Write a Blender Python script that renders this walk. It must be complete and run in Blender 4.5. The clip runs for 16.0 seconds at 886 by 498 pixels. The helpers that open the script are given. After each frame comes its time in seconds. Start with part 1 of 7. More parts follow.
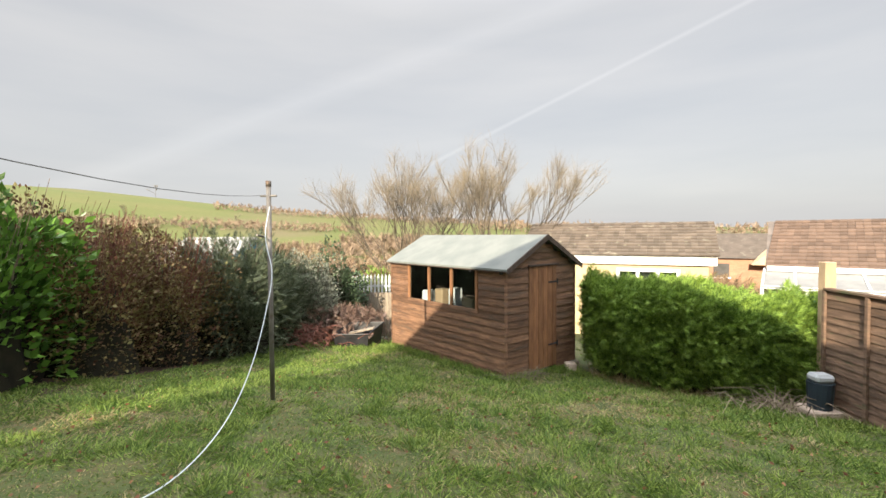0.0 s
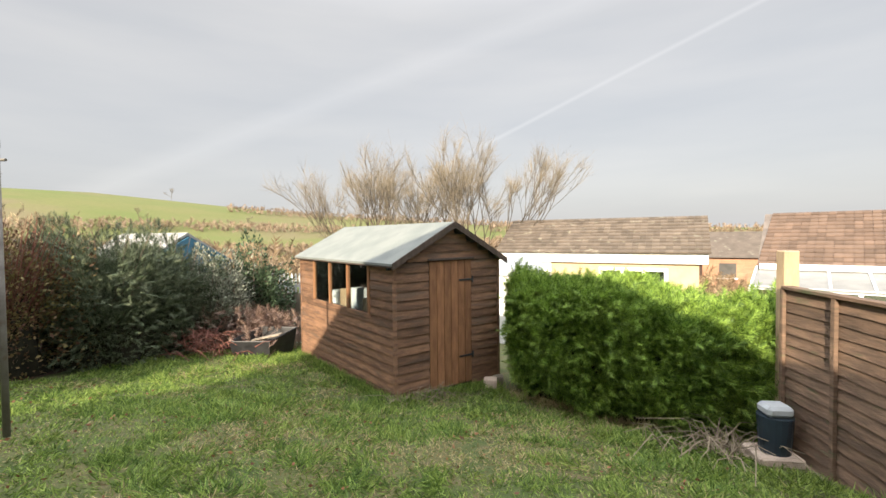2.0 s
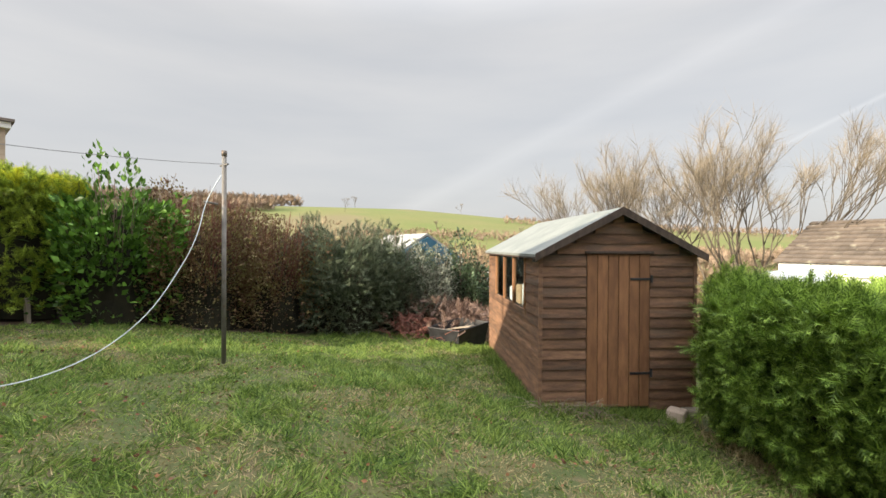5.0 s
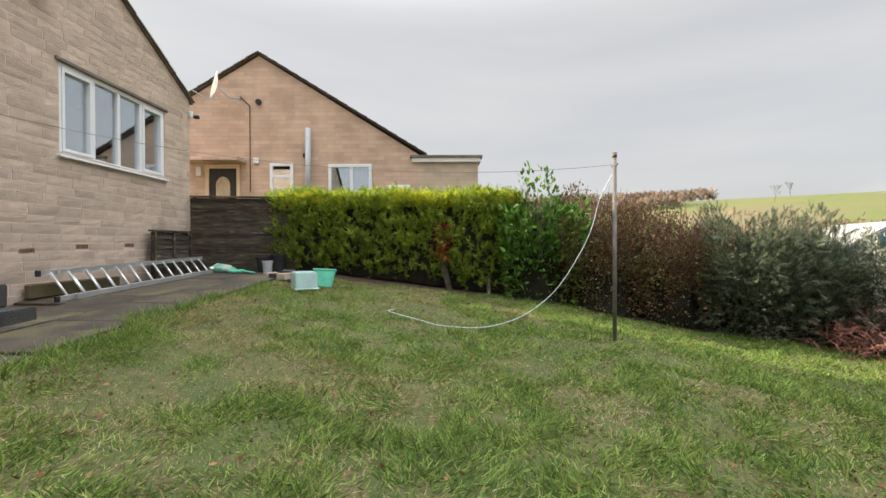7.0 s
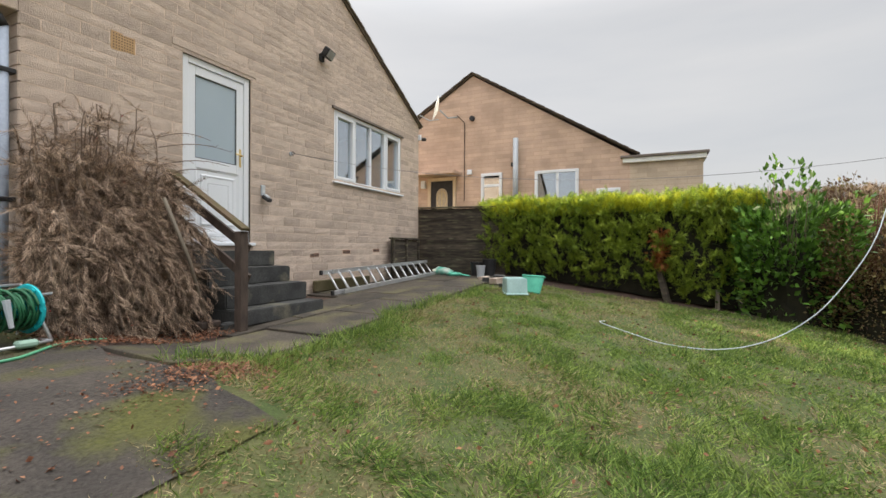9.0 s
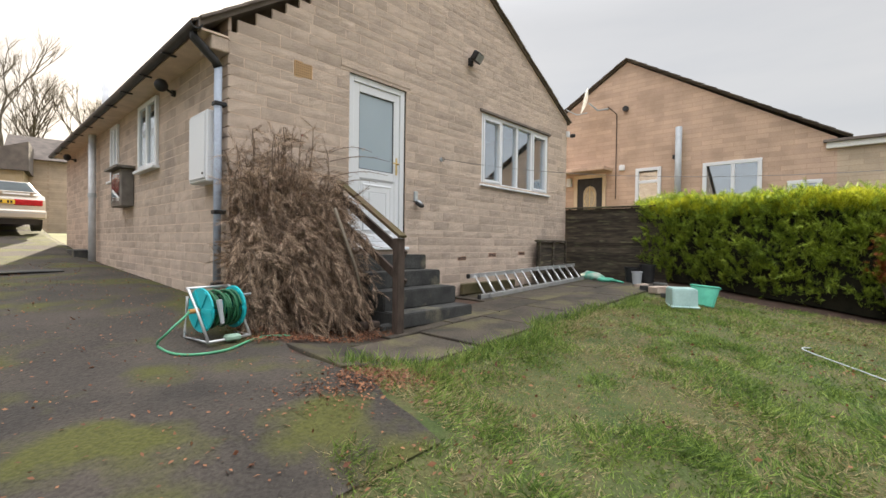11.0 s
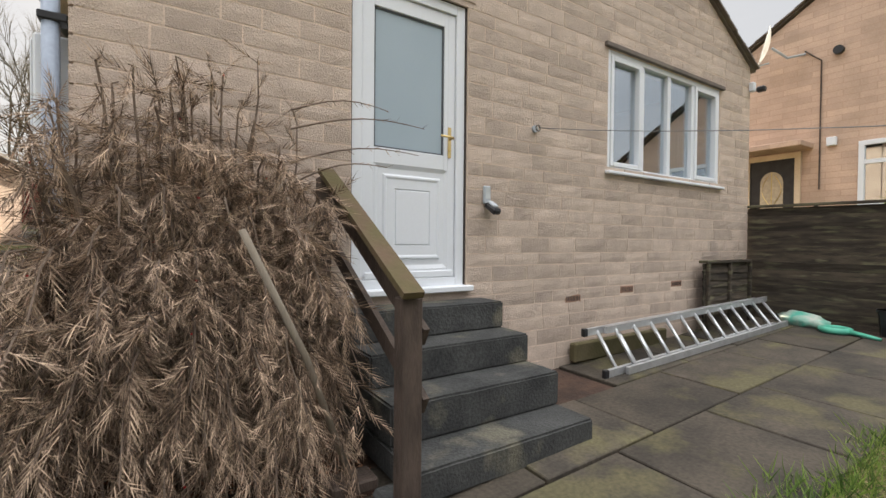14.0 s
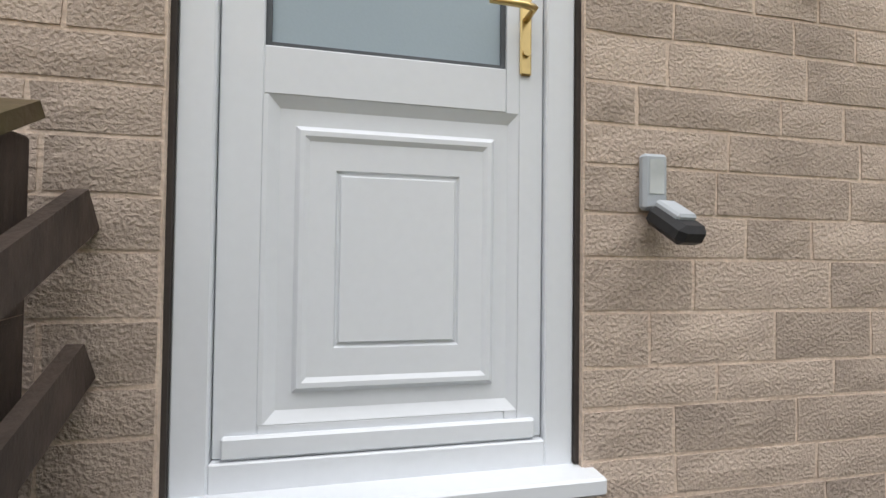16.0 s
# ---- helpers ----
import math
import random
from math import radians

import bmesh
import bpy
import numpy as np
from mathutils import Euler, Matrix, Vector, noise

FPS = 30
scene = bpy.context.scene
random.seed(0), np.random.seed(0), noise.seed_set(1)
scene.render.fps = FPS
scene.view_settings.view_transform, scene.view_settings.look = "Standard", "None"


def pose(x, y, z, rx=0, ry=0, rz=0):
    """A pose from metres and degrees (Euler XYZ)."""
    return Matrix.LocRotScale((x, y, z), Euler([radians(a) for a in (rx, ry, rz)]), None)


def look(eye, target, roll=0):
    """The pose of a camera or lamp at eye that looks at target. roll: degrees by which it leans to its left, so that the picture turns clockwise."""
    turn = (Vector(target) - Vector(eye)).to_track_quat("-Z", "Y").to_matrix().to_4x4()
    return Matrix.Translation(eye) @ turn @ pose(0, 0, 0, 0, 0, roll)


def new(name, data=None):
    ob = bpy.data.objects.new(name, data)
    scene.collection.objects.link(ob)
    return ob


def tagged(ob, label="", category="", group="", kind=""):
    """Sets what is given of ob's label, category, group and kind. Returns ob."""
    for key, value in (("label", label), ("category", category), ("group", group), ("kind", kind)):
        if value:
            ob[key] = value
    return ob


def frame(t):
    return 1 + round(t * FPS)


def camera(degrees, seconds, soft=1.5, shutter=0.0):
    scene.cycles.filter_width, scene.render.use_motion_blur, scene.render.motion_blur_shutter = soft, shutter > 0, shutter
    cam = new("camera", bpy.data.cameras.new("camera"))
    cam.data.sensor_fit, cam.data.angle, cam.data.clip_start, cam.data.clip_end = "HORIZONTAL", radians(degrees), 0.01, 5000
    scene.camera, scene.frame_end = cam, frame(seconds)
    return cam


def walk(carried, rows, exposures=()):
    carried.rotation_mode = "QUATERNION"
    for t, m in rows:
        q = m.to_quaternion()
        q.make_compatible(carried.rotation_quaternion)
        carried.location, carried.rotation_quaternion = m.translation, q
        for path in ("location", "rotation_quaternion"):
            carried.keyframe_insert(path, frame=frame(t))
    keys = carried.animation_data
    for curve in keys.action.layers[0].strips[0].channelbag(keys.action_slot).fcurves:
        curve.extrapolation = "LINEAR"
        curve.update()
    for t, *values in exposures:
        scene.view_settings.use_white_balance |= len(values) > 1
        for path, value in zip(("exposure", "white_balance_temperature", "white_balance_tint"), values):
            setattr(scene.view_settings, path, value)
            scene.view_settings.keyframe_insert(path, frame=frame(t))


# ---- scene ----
cam = camera(90.0, 16.0)
PATH = [
    (0, (0.593, 2.387, 1.317), (0.433, 4.38, 1.249), -0.4),
    (0.5, (0.921, 2.783, 1.258), (0.748, 4.775, 1.194), -0.4),
    (1, (1.384, 3.14, 1.2), (1.186, 5.129, 1.133), -0.6),
    (1.5, (1.818, 3.516, 1.127), (1.606, 5.504, 1.069), -0.7),
    (2, (2.255, 3.892, 1.101), (2.033, 5.879, 1.042), -0.6),
    (2.5, (2.669, 4.251, 1.035), (2.445, 6.238, 0.982), -0.5),
    (3, (2.905, 4.629, 1.007), (2.672, 6.614, 0.948), -0.2),
    (5.5, (3.575, 4.818, 0.804), (1.965, 6.004, 0.793), -0.1),
    (6, (3.745, 4.83, 0.775), (1.903, 5.61, 0.75), -0.7),
    (6.5, (3.851, 4.852, 0.733), (1.887, 5.226, 0.714), -0.6),
    (7, (3.938, 4.807, 0.738), (1.938, 4.819, 0.721), -0.2),
    (7.5, (3.988, 4.778, 0.75), (2.009, 4.489, 0.736), -0.1),
    (8, (4.049, 4.744, 0.773), (2.115, 4.236, 0.762), 0.0),
    (8.5, (4.091, 4.755, 0.793), (2.215, 4.062, 0.786), 0.1),
    (9, (4.122, 4.704, 0.832), (2.311, 3.856, 0.822), 0.3),
    (9.5, (4.182, 4.736, 0.844), (2.448, 3.738, 0.834), 0.4),
    (12, (3.653, 4.058, 1.025), (2.35, 2.542, 0.987), 0.8),
    (12.5, (3.302, 3.761, 1.069), (2.064, 2.19, 1.032), 0.7),
    (13, (2.874, 3.441, 1.1), (1.686, 1.833, 1.063), 0.7),
    (13.5, (2.438, 3.113, 1.165), (1.304, 1.466, 1.123), 0.6),
    (14, (1.952, 2.752, 1.201), (0.869, 1.071, 1.168), 0.5),
    (14.5, (1.457, 2.359, 1.246), (0.457, 0.627, 1.205), 0.7),
    (15, (1.051, 1.9, 1.313), (0.164, 0.108, 1.274), 0.9),
    (15.5, (0.707, 1.447, 1.393), (0.006, -0.424, 1.322), 0.8),
    (16, (0.518, 0.989, 1.375), (0.116, -0.97, 1.416), 0.7),
]
walk(cam, [(t, look(eye, target, roll)) for t, eye, target, roll in PATH])

# ---- world, sun, exposure ----
SUN_TO = Vector((-0.32, -1.0, 0.40)).normalized()
world = bpy.data.worlds.new("sky")
scene.world = world
world.use_nodes = True


def build_world():
    nt = world.node_tree
    nt.nodes.clear()
    out = nt.nodes.new("ShaderNodeOutputWorld")
    bg = nt.nodes.new("ShaderNodeBackground")
    bg.inputs[1].default_value = 0.075
    sky = nt.nodes.new("ShaderNodeTexSky")
    sky.sky_type, sky.sun_disc = "NISHITA", False
    sky.sun_elevation, sky.sun_rotation = math.asin(SUN_TO.z), math.atan2(SUN_TO.x, SUN_TO.y)
    sky.dust_density = 3.0
    tc = nt.nodes.new("ShaderNodeTexCoord")
    mp = nt.nodes.new("ShaderNodeMapping")
    mp.inputs["Scale"].default_value = (1.0, 1.0, 6.0)
    mp.inputs["Rotation"].default_value = (0.0, 0.12, 0.5)
    nz = nt.nodes.new("ShaderNodeTexNoise")
    nz.inputs["Scale"].default_value, nz.inputs["Detail"].default_value = 1.6, 6.0
    ramp = nt.nodes.new("ShaderNodeValToRGB")
    ramp.color_ramp.elements[0].position, ramp.color_ramp.elements[0].color = 0.32, (6.3, 6.35, 6.5, 1)
    ramp.color_ramp.elements[1].position, ramp.color_ramp.elements[1].color = 0.72, (7.5, 7.35, 7.25, 1)
    mix = nt.nodes.new("ShaderNodeMixRGB")
    mix.inputs[0].default_value = 0.86
    nt.links.new(tc.outputs["Generated"], mp.inputs[0])
    nt.links.new(mp.outputs[0], nz.inputs[0])
    nt.links.new(nz.outputs[0], ramp.inputs[0])
    nt.links.new(sky.outputs[0], mix.inputs[1])
    # two old vapour trails, each along a great circle
    base = ramp.outputs[0]
    for normal, width, amount in (((-0.429, -0.185, 0.884), 0.006, 0.36), ((-0.285, -0.385, 0.878), 0.03, 0.22)):
        dot = nt.nodes.new("ShaderNodeVectorMath")
        dot.operation = "DOT_PRODUCT"
        dot.inputs[1].default_value = Vector(normal).normalized()
        nt.links.new(tc.outputs["Generated"], dot.inputs[0])
        ab = nt.nodes.new("ShaderNodeMath")
        ab.operation = "ABSOLUTE"
        nt.links.new(dot.outputs["Value"], ab.inputs[0])
        mr = nt.nodes.new("ShaderNodeMapRange")
        mr.inputs[1].default_value, mr.inputs[2].default_value = 0.0, width
        mr.inputs[3].default_value, mr.inputs[4].default_value = amount, 0.0
        nt.links.new(ab.outputs[0], mr.inputs[0])
        add = nt.nodes.new("ShaderNodeMixRGB")
        add.inputs[2].default_value = (9.5, 9.3, 9.2, 1)
        nt.links.new(mr.outputs[0], add.inputs[0])
        nt.links.new(base, add.inputs[1])
        base = add.outputs[0]
    # thin cloud is brighter overhead than low down
    sep = nt.nodes.new("ShaderNodeSeparateXYZ")
    nt.links.new(tc.outputs["Generated"], sep.inputs[0])
    rise = nt.nodes.new("ShaderNodeMapRange")
    rise.interpolation_type = "SMOOTHSTEP"
    rise.inputs[1].default_value, rise.inputs[2].default_value = 0.42, 0.95
    rise.inputs[3].default_value, rise.inputs[4].default_value = 0.62, 4.2
    nt.links.new(sep.outputs["Z"], rise.inputs[0])
    mul = nt.nodes.new("ShaderNodeVectorMath")
    mul.operation = "SCALE"
    nt.links.new(base, mul.inputs[0])
    nt.links.new(rise.outputs[0], mul.inputs["Scale"])
    nt.links.new(mul.outputs[0], mix.inputs[2])
    nt.links.new(mix.outputs[0], bg.inputs[0])
    nt.links.new(bg.outputs[0], out.inputs[0])


build_world()
sun = new("sun", bpy.data.lights.new("sun", "SUN"))
sun.data.energy, sun.data.angle, sun.data.color = 5.0, radians(0.6), (1.0, 0.86, 0.66)
sun.matrix_world = look(SUN_TO * 50, (0, 0, 0))
scene.view_settings.exposure = 1.19

# ---- materials ----
MATS = {}


def mat(name, a, b=None, rough=0.8, scale=6.0, bump=0.2, fine=60.0, metal=0.0, vary="", amount=0.35, stretch=(1, 1, 1), spots=None, spot_scale=2.0, spot_at=0.6, depth=0.01, grain=None):
    """Two colours blended by broad noise, fine grain over them; vary: 'object' or 'island' shifts the value of each piece; spots: a third colour in patches."""
    if name in MATS:
        return MATS[name]
    m = MATS[name] = bpy.data.materials.new(name)
    m.use_nodes = True
    nt = m.node_tree
    p = nt.nodes["Principled BSDF"]
    b = b or tuple(c * 0.75 for c in a)
    tc = nt.nodes.new("ShaderNodeTexCoord")
    mp = nt.nodes.new("ShaderNodeMapping")
    mp.inputs["Scale"].default_value = stretch
    geo = nt.nodes.new("ShaderNodeNewGeometry")
    if vary == "object":
        info = nt.nodes.new("ShaderNodeObjectInfo")
        rnd = info.outputs["Random"]
        add = nt.nodes.new("ShaderNodeVectorMath")
        add.operation = "MULTIPLY_ADD"
        nt.links.new(rnd, add.inputs[0])
        add.inputs[1].default_value = (7, 5, 9)
        nt.links.new(geo.outputs["Position"], add.inputs[2])
        nt.links.new(add.outputs[0], mp.inputs[0])
    else:
        rnd = geo.outputs["Random Per Island"]
        nt.links.new(geo.outputs["Position"], mp.inputs[0])
    n1 = nt.nodes.new("ShaderNodeTexNoise")
    n1.inputs["Scale"].default_value, n1.inputs["Detail"].default_value = scale, 5
    n2 = nt.nodes.new("ShaderNodeTexNoise")
    n2.inputs["Scale"].default_value, n2.inputs["Detail"].default_value = fine, 4
    for n in (n1, n2):
        nt.links.new(mp.outputs[0], n.inputs["Vector"])
    ramp = nt.nodes.new("ShaderNodeMapRange")
    ramp.inputs[1].default_value, ramp.inputs[2].default_value = 0.35, 0.65
    nt.links.new(n1.outputs[0], ramp.inputs[0])
    mix = nt.nodes.new("ShaderNodeMixRGB")
    mix.inputs[1].default_value, mix.inputs[2].default_value = (*a, 1), (*b, 1)
    nt.links.new(ramp.outputs[0], mix.inputs[0])
    col = mix.outputs[0]
    if spots:
        n3 = nt.nodes.new("ShaderNodeTexNoise")
        n3.inputs["Scale"].default_value, n3.inputs["Detail"].default_value = spot_scale, 6
        nt.links.new(mp.outputs[0], n3.inputs["Vector"])
        r3 = nt.nodes.new("ShaderNodeMapRange")
        r3.inputs[1].default_value, r3.inputs[2].default_value = spot_at - 0.05, spot_at + 0.06
        nt.links.new(n3.outputs[0], r3.inputs[0])
        m3 = nt.nodes.new("ShaderNodeMixRGB")
        m3.inputs[2].default_value = (*spots, 1)
        nt.links.new(r3.outputs[0], m3.inputs[0])
        nt.links.new(col, m3.inputs[1])
        col = m3.outputs[0]
    hsv = nt.nodes.new("ShaderNodeHueSaturation")
    val = nt.nodes.new("ShaderNodeMapRange")
    val.inputs[3].default_value, val.inputs[4].default_value = grain or ((0.82, 1.18) if bump > 0.05 else (0.97, 1.03))
    nt.links.new(n2.outputs[0], val.inputs[0])
    last = val.outputs[0]
    if vary:
        v2 = nt.nodes.new("ShaderNodeMapRange")
        v2.inputs[3].default_value, v2.inputs[4].default_value = 1 - amount, 1 + amount
        nt.links.new(rnd, v2.inputs[0])
        mul = nt.nodes.new("ShaderNodeMath")
        mul.operation = "MULTIPLY"
        nt.links.new(last, mul.inputs[0])
        nt.links.new(v2.outputs[0], mul.inputs[1])
        last = mul.outputs[0]
    nt.links.new(col, hsv.inputs["Color"])
    nt.links.new(last, hsv.inputs["Value"])
    nt.links.new(hsv.outputs[0], p.inputs["Base Color"])
    p.inputs["Roughness"].default_value, p.inputs["Metallic"].default_value = rough, metal
    p.inputs["Specular IOR Level"].default_value = 0.3
    if bump:
        bn = nt.nodes.new("ShaderNodeBump")
        bn.inputs["Strength"].default_value, bn.inputs["Distance"].default_value = bump, depth
        nt.links.new(n2.outputs[0], bn.inputs["Height"])
        nt.links.new(bn.outputs[0], p.inputs["Normal"])
    return m


def leaf_mat(name, a, b, amount=0.45, rough=0.55, through_light=0.25):
    """Foliage: two colours chosen leaf by leaf, with some light coming through."""
    m = MATS[name] = bpy.data.materials.new(name)
    m.use_nodes = True
    nt = m.node_tree
    p = nt.nodes["Principled BSDF"]
    out = nt.nodes["Material Output"]
    geo = nt.nodes.new("ShaderNodeNewGeometry")
    n1 = nt.nodes.new("ShaderNodeTexNoise")
    n1.inputs["Scale"].default_value = 2.2
    nt.links.new(geo.outputs["Position"], n1.inputs["Vector"])
    add = nt.nodes.new("ShaderNodeMath")
    add.operation = "MULTIPLY_ADD"
    nt.links.new(n1.outputs[0], add.inputs[0])
    add.inputs[1].default_value = 0.9
    half = nt.nodes.new("ShaderNodeMath")
    half.operation = "MULTIPLY_ADD"
    nt.links.new(geo.outputs["Random Per Island"], half.inputs[0])
    half.inputs[1].default_value, half.inputs[2].default_value = 0.8, -0.35
    nt.links.new(half.outputs[0], add.inputs[2])
    mix = nt.nodes.new("ShaderNodeMixRGB")
    mix.use_clamp = True
    mix.inputs[1].default_value, mix.inputs[2].default_value = (*a, 1), (*b, 1)
    nt.links.new(add.outputs[0], mix.inputs[0])
    hsv = nt.nodes.new("ShaderNodeHueSaturation")
    v2 = nt.nodes.new("ShaderNodeMapRange")
    v2.inputs[3].default_value, v2.inputs[4].default_value = 1 - amount, 1 + amount
    nt.links.new(geo.outputs["Random Per Island"], v2.inputs[0])
    nt.links.new(v2.outputs[0], hsv.inputs["Value"])
    nt.links.new(mix.outputs[0], hsv.inputs["Color"])
    nt.links.new(hsv.outputs[0], p.inputs["Base Color"])
    p.inputs["Roughness"].default_value = rough
    p.inputs["Specular IOR Level"].default_value = 0.3
    tr = nt.nodes.new("ShaderNodeBsdfTranslucent")
    nt.links.new(hsv.outputs[0], tr.inputs[0])
    ms = nt.nodes.new("ShaderNodeMixShader")
    ms.inputs[0].default_value = through_light
    nt.links.new(p.outputs[0], ms.inputs[1])
    nt.links.new(tr.outputs[0], ms.inputs[2])
    nt.links.new(ms.outputs[0], out.inputs["Surface"])
    return m


def glass_mat(name, gloss=0.35, tint=(0.9, 0.95, 1.0)):
    m = MATS[name] = bpy.data.materials.new(name)
    m.use_nodes = True
    nt = m.node_tree
    nt.nodes.clear()
    out = nt.nodes.new("ShaderNodeOutputMaterial")
    gl = nt.nodes.new("ShaderNodeBsdfGlossy")
    gl.inputs["Roughness"].default_value, gl.inputs[0].default_value = 0.01, (*tint, 1)
    tr = nt.nodes.new("ShaderNodeBsdfTransparent")
    tr.inputs[0].default_value = (0.8, 0.86, 0.88, 1)
    ms = nt.nodes.new("ShaderNodeMixShader")
    ms.inputs[0].default_value = gloss
    nt.links.new(tr.outputs[0], ms.inputs[1])
    nt.links.new(gl.outputs[0], ms.inputs[2])
    nt.links.new(ms.outputs[0], out.inputs[0])
    return m


STONE, STONE2 = (0.53, 0.43, 0.355), (0.44, 0.357, 0.296)
M_BLOCK = mat("stone_block", STONE, STONE2, 0.92, 5, 0.9, 120, vary="object", amount=0.15, depth=0.011, spots=(0.36, 0.295, 0.25), spot_scale=1.5, spot_at=0.66, grain=(0.68, 1.28))
M_BLOCKS = mat("stone_blocks", STONE, STONE2, 0.92, 5, 0.9, 120, vary="island", amount=0.15, depth=0.011, spots=(0.36, 0.295, 0.25), spot_scale=1.5, spot_at=0.66, grain=(0.68, 1.28))
M_MORTAR = mat("mortar", (0.70, 0.57, 0.465), (0.60, 0.48, 0.39), 0.95, 6, 0.5, 90, grain=(0.7, 1.25))
M_RENDER = mat("cream_render", (0.52, 0.41, 0.27), (0.50, 0.38, 0.23), 0.9, 3, 0.4, 60)
M_UPVC = mat("white_upvc", (0.70, 0.725, 0.76), (0.68, 0.705, 0.74), 0.35, 1.5, 0.02, 40)
M_WHITE = mat("white_paint", (0.78, 0.78, 0.76), (0.68, 0.68, 0.66), 0.6, 3, 0.1, 40)
M_FROST = mat("frosted_pane", (0.36, 0.43, 0.48), (0.33, 0.40, 0.45), 0.22, 1.2, 0.03, 150)
M_GLASS = glass_mat("window_glass", 0.42)
M_GLASS2 = glass_mat("shed_glass", 0.12)
M_BRASS = mat("brass", (0.75, 0.56, 0.25), (0.6, 0.45, 0.2), 0.3, 12, 0.05, 90, metal=1.0)
M_BLACK = mat("black_plastic", (0.018, 0.018, 0.02), (0.03, 0.03, 0.032), 0.45, 8, 0.1, 70)
M_GREYPL = mat("grey_plastic", (0.42, 0.45, 0.48), (0.36, 0.39, 0.42), 0.5, 6, 0.05, 60)
M_PIPE = mat("grey_blue_pipe", (0.33, 0.38, 0.46), (0.27, 0.31, 0.38), 0.5, 6, 0.08, 50)
M_ALU = mat("aluminium", (0.62, 0.63, 0.64), (0.5, 0.51, 0.52), 0.42, 9, 0.08, 90, metal=0.7)
M_CONC = mat("dark_concrete", (0.062, 0.063, 0.061), (0.034, 0.035, 0.035), 0.9, 4, 0.7, 60, spots=(0.12, 0.112, 0.085), spot_scale=3.2, spot_at=0.60, grain=(0.4, 1.6))
M_SLAB = mat("paving_stone", (0.075, 0.062, 0.047), (0.036, 0.031, 0.025), 0.85, 2.6, 0.5, 45, vary="object", amount=0.25, spots=(0.088, 0.078, 0.042), spot_scale=2.2, spot_at=0.58, grain=(0.4, 1.6))
M_TARMAC = mat("mossy_tarmac", (0.062, 0.052, 0.043), (0.034, 0.030, 0.026), 0.93, 1.5, 1.0, 50, spots=(0.066, 0.068, 0.018), spot_scale=1.3, spot_at=0.53, depth=0.02, grain=(0.35, 1.8))
M_SOIL = mat("soil", (0.075, 0.045, 0.032), (0.04, 0.026, 0.02), 0.95, 7, 0.9, 50)
M_LAWN = mat("lawn_ground", (0.05, 0.072, 0.02), (0.09, 0.088, 0.034), 0.95, 3.0, 0.9, 55, spots=(0.10, 0.085, 0.042), spot_scale=6.0, spot_at=0.60, grain=(0.3, 1.6))
M_FIELD = mat("field", (0.10, 0.125, 0.032), (0.13, 0.13, 0.045), 0.95, 0.02, 0.2, 0.6, spots=(0.14, 0.12, 0.06), spot_scale=0.011, spot_at=0.58)
M_SHED = mat("shed_board", (0.20, 0.112, 0.066), (0.115, 0.066, 0.043), 0.75, 4, 0.6, 26, vary="object", amount=0.30, stretch=(1, 1, 6), spots=(0.115, 0.075, 0.052), spot_scale=1.6, spot_at=0.60, grain=(0.65, 1.35))
M_SHEDDOOR = mat("shed_door_board", (0.25, 0.125, 0.06), (0.17, 0.082, 0.042), 0.7, 4, 0.5, 30, vary="object", amount=0.2, stretch=(5, 5, 1))
M_TRIMW = mat("dark_wood", (0.085, 0.062, 0.05), (0.05, 0.037, 0.03), 0.75, 6, 0.5, 30, stretch=(3, 3, 1))
M_FELT = mat("roof_felt", (0.19, 0.205, 0.195), (0.15, 0.168, 0.162), 0.9, 3, 0.6, 120)
M_FENCEW = mat("weathered_fence", (0.20, 0.13, 0.09), (0.11, 0.075, 0.055), 0.85, 4, 0.6, 25, vary="object", amount=0.3, stretch=(1, 1, 6), spots=(0.10, 0.105, 0.06), spot_scale=2.5, spot_at=0.64)
M_FENCED = mat("dark_fence", (0.085, 0.068, 0.05), (0.04, 0.033, 0.026), 0.85, 4, 0.6, 25, vary="object", amount=0.35, stretch=(1, 1, 6), spots=(0.13, 0.12, 0.075), spot_scale=3.0, spot_at=0.60)
M_PALEWOOD = mat("pale_wood", (0.36, 0.27, 0.17), (0.28, 0.21, 0.14), 0.8, 4, 0.3, 30, vary="object", amount=0.2, stretch=(4, 4, 1))
M_GREYWOOD = mat("grey_wood", (0.26, 0.22, 0.17), (0.19, 0.16, 0.125), 0.85, 4, 0.4, 30, vary="object", amount=0.25, stretch=(4, 4, 1))
M_STEEL = mat("weathered_steel", (0.20, 0.19, 0.175), (0.13, 0.12, 0.11), 0.55, 6, 0.2, 60, metal=0.4, spots=(0.12, 0.075, 0.045), spot_scale=4, spot_at=0.62)
M_TILE = mat("roof_tile", (0.125, 0.102, 0.084), (0.092, 0.076, 0.063), 0.9, 1.8, 0.5, 40, vary="island", amount=0.22, spots=(0.19, 0.175, 0.14), spot_scale=3.0, spot_at=0.66)
M_TILED = mat("dark_roof_tile", (0.19, 0.16, 0.14), (0.13, 0.11, 0.098), 0.9, 3, 0.4, 40, vary="island", amount=0.25)
M_CORD = mat("white_cord", (0.55, 0.60, 0.64), (0.45, 0.5, 0.54), 0.6, 30, 0.1, 200)
M_WIRE = mat("grey_wire", (0.22, 0.22, 0.23), (0.18, 0.18, 0.19), 0.5, 20, 0.0, 100)
M_TURQ = mat("turquoise_plastic", (0.02, 0.46, 0.50), (0.02, 0.38, 0.43), 0.38, 6, 0.05, 40)
M_HOSE = mat("green_hose", (0.028, 0.14, 0.065), (0.02, 0.095, 0.045), 0.4, 9, 0.05, 60)
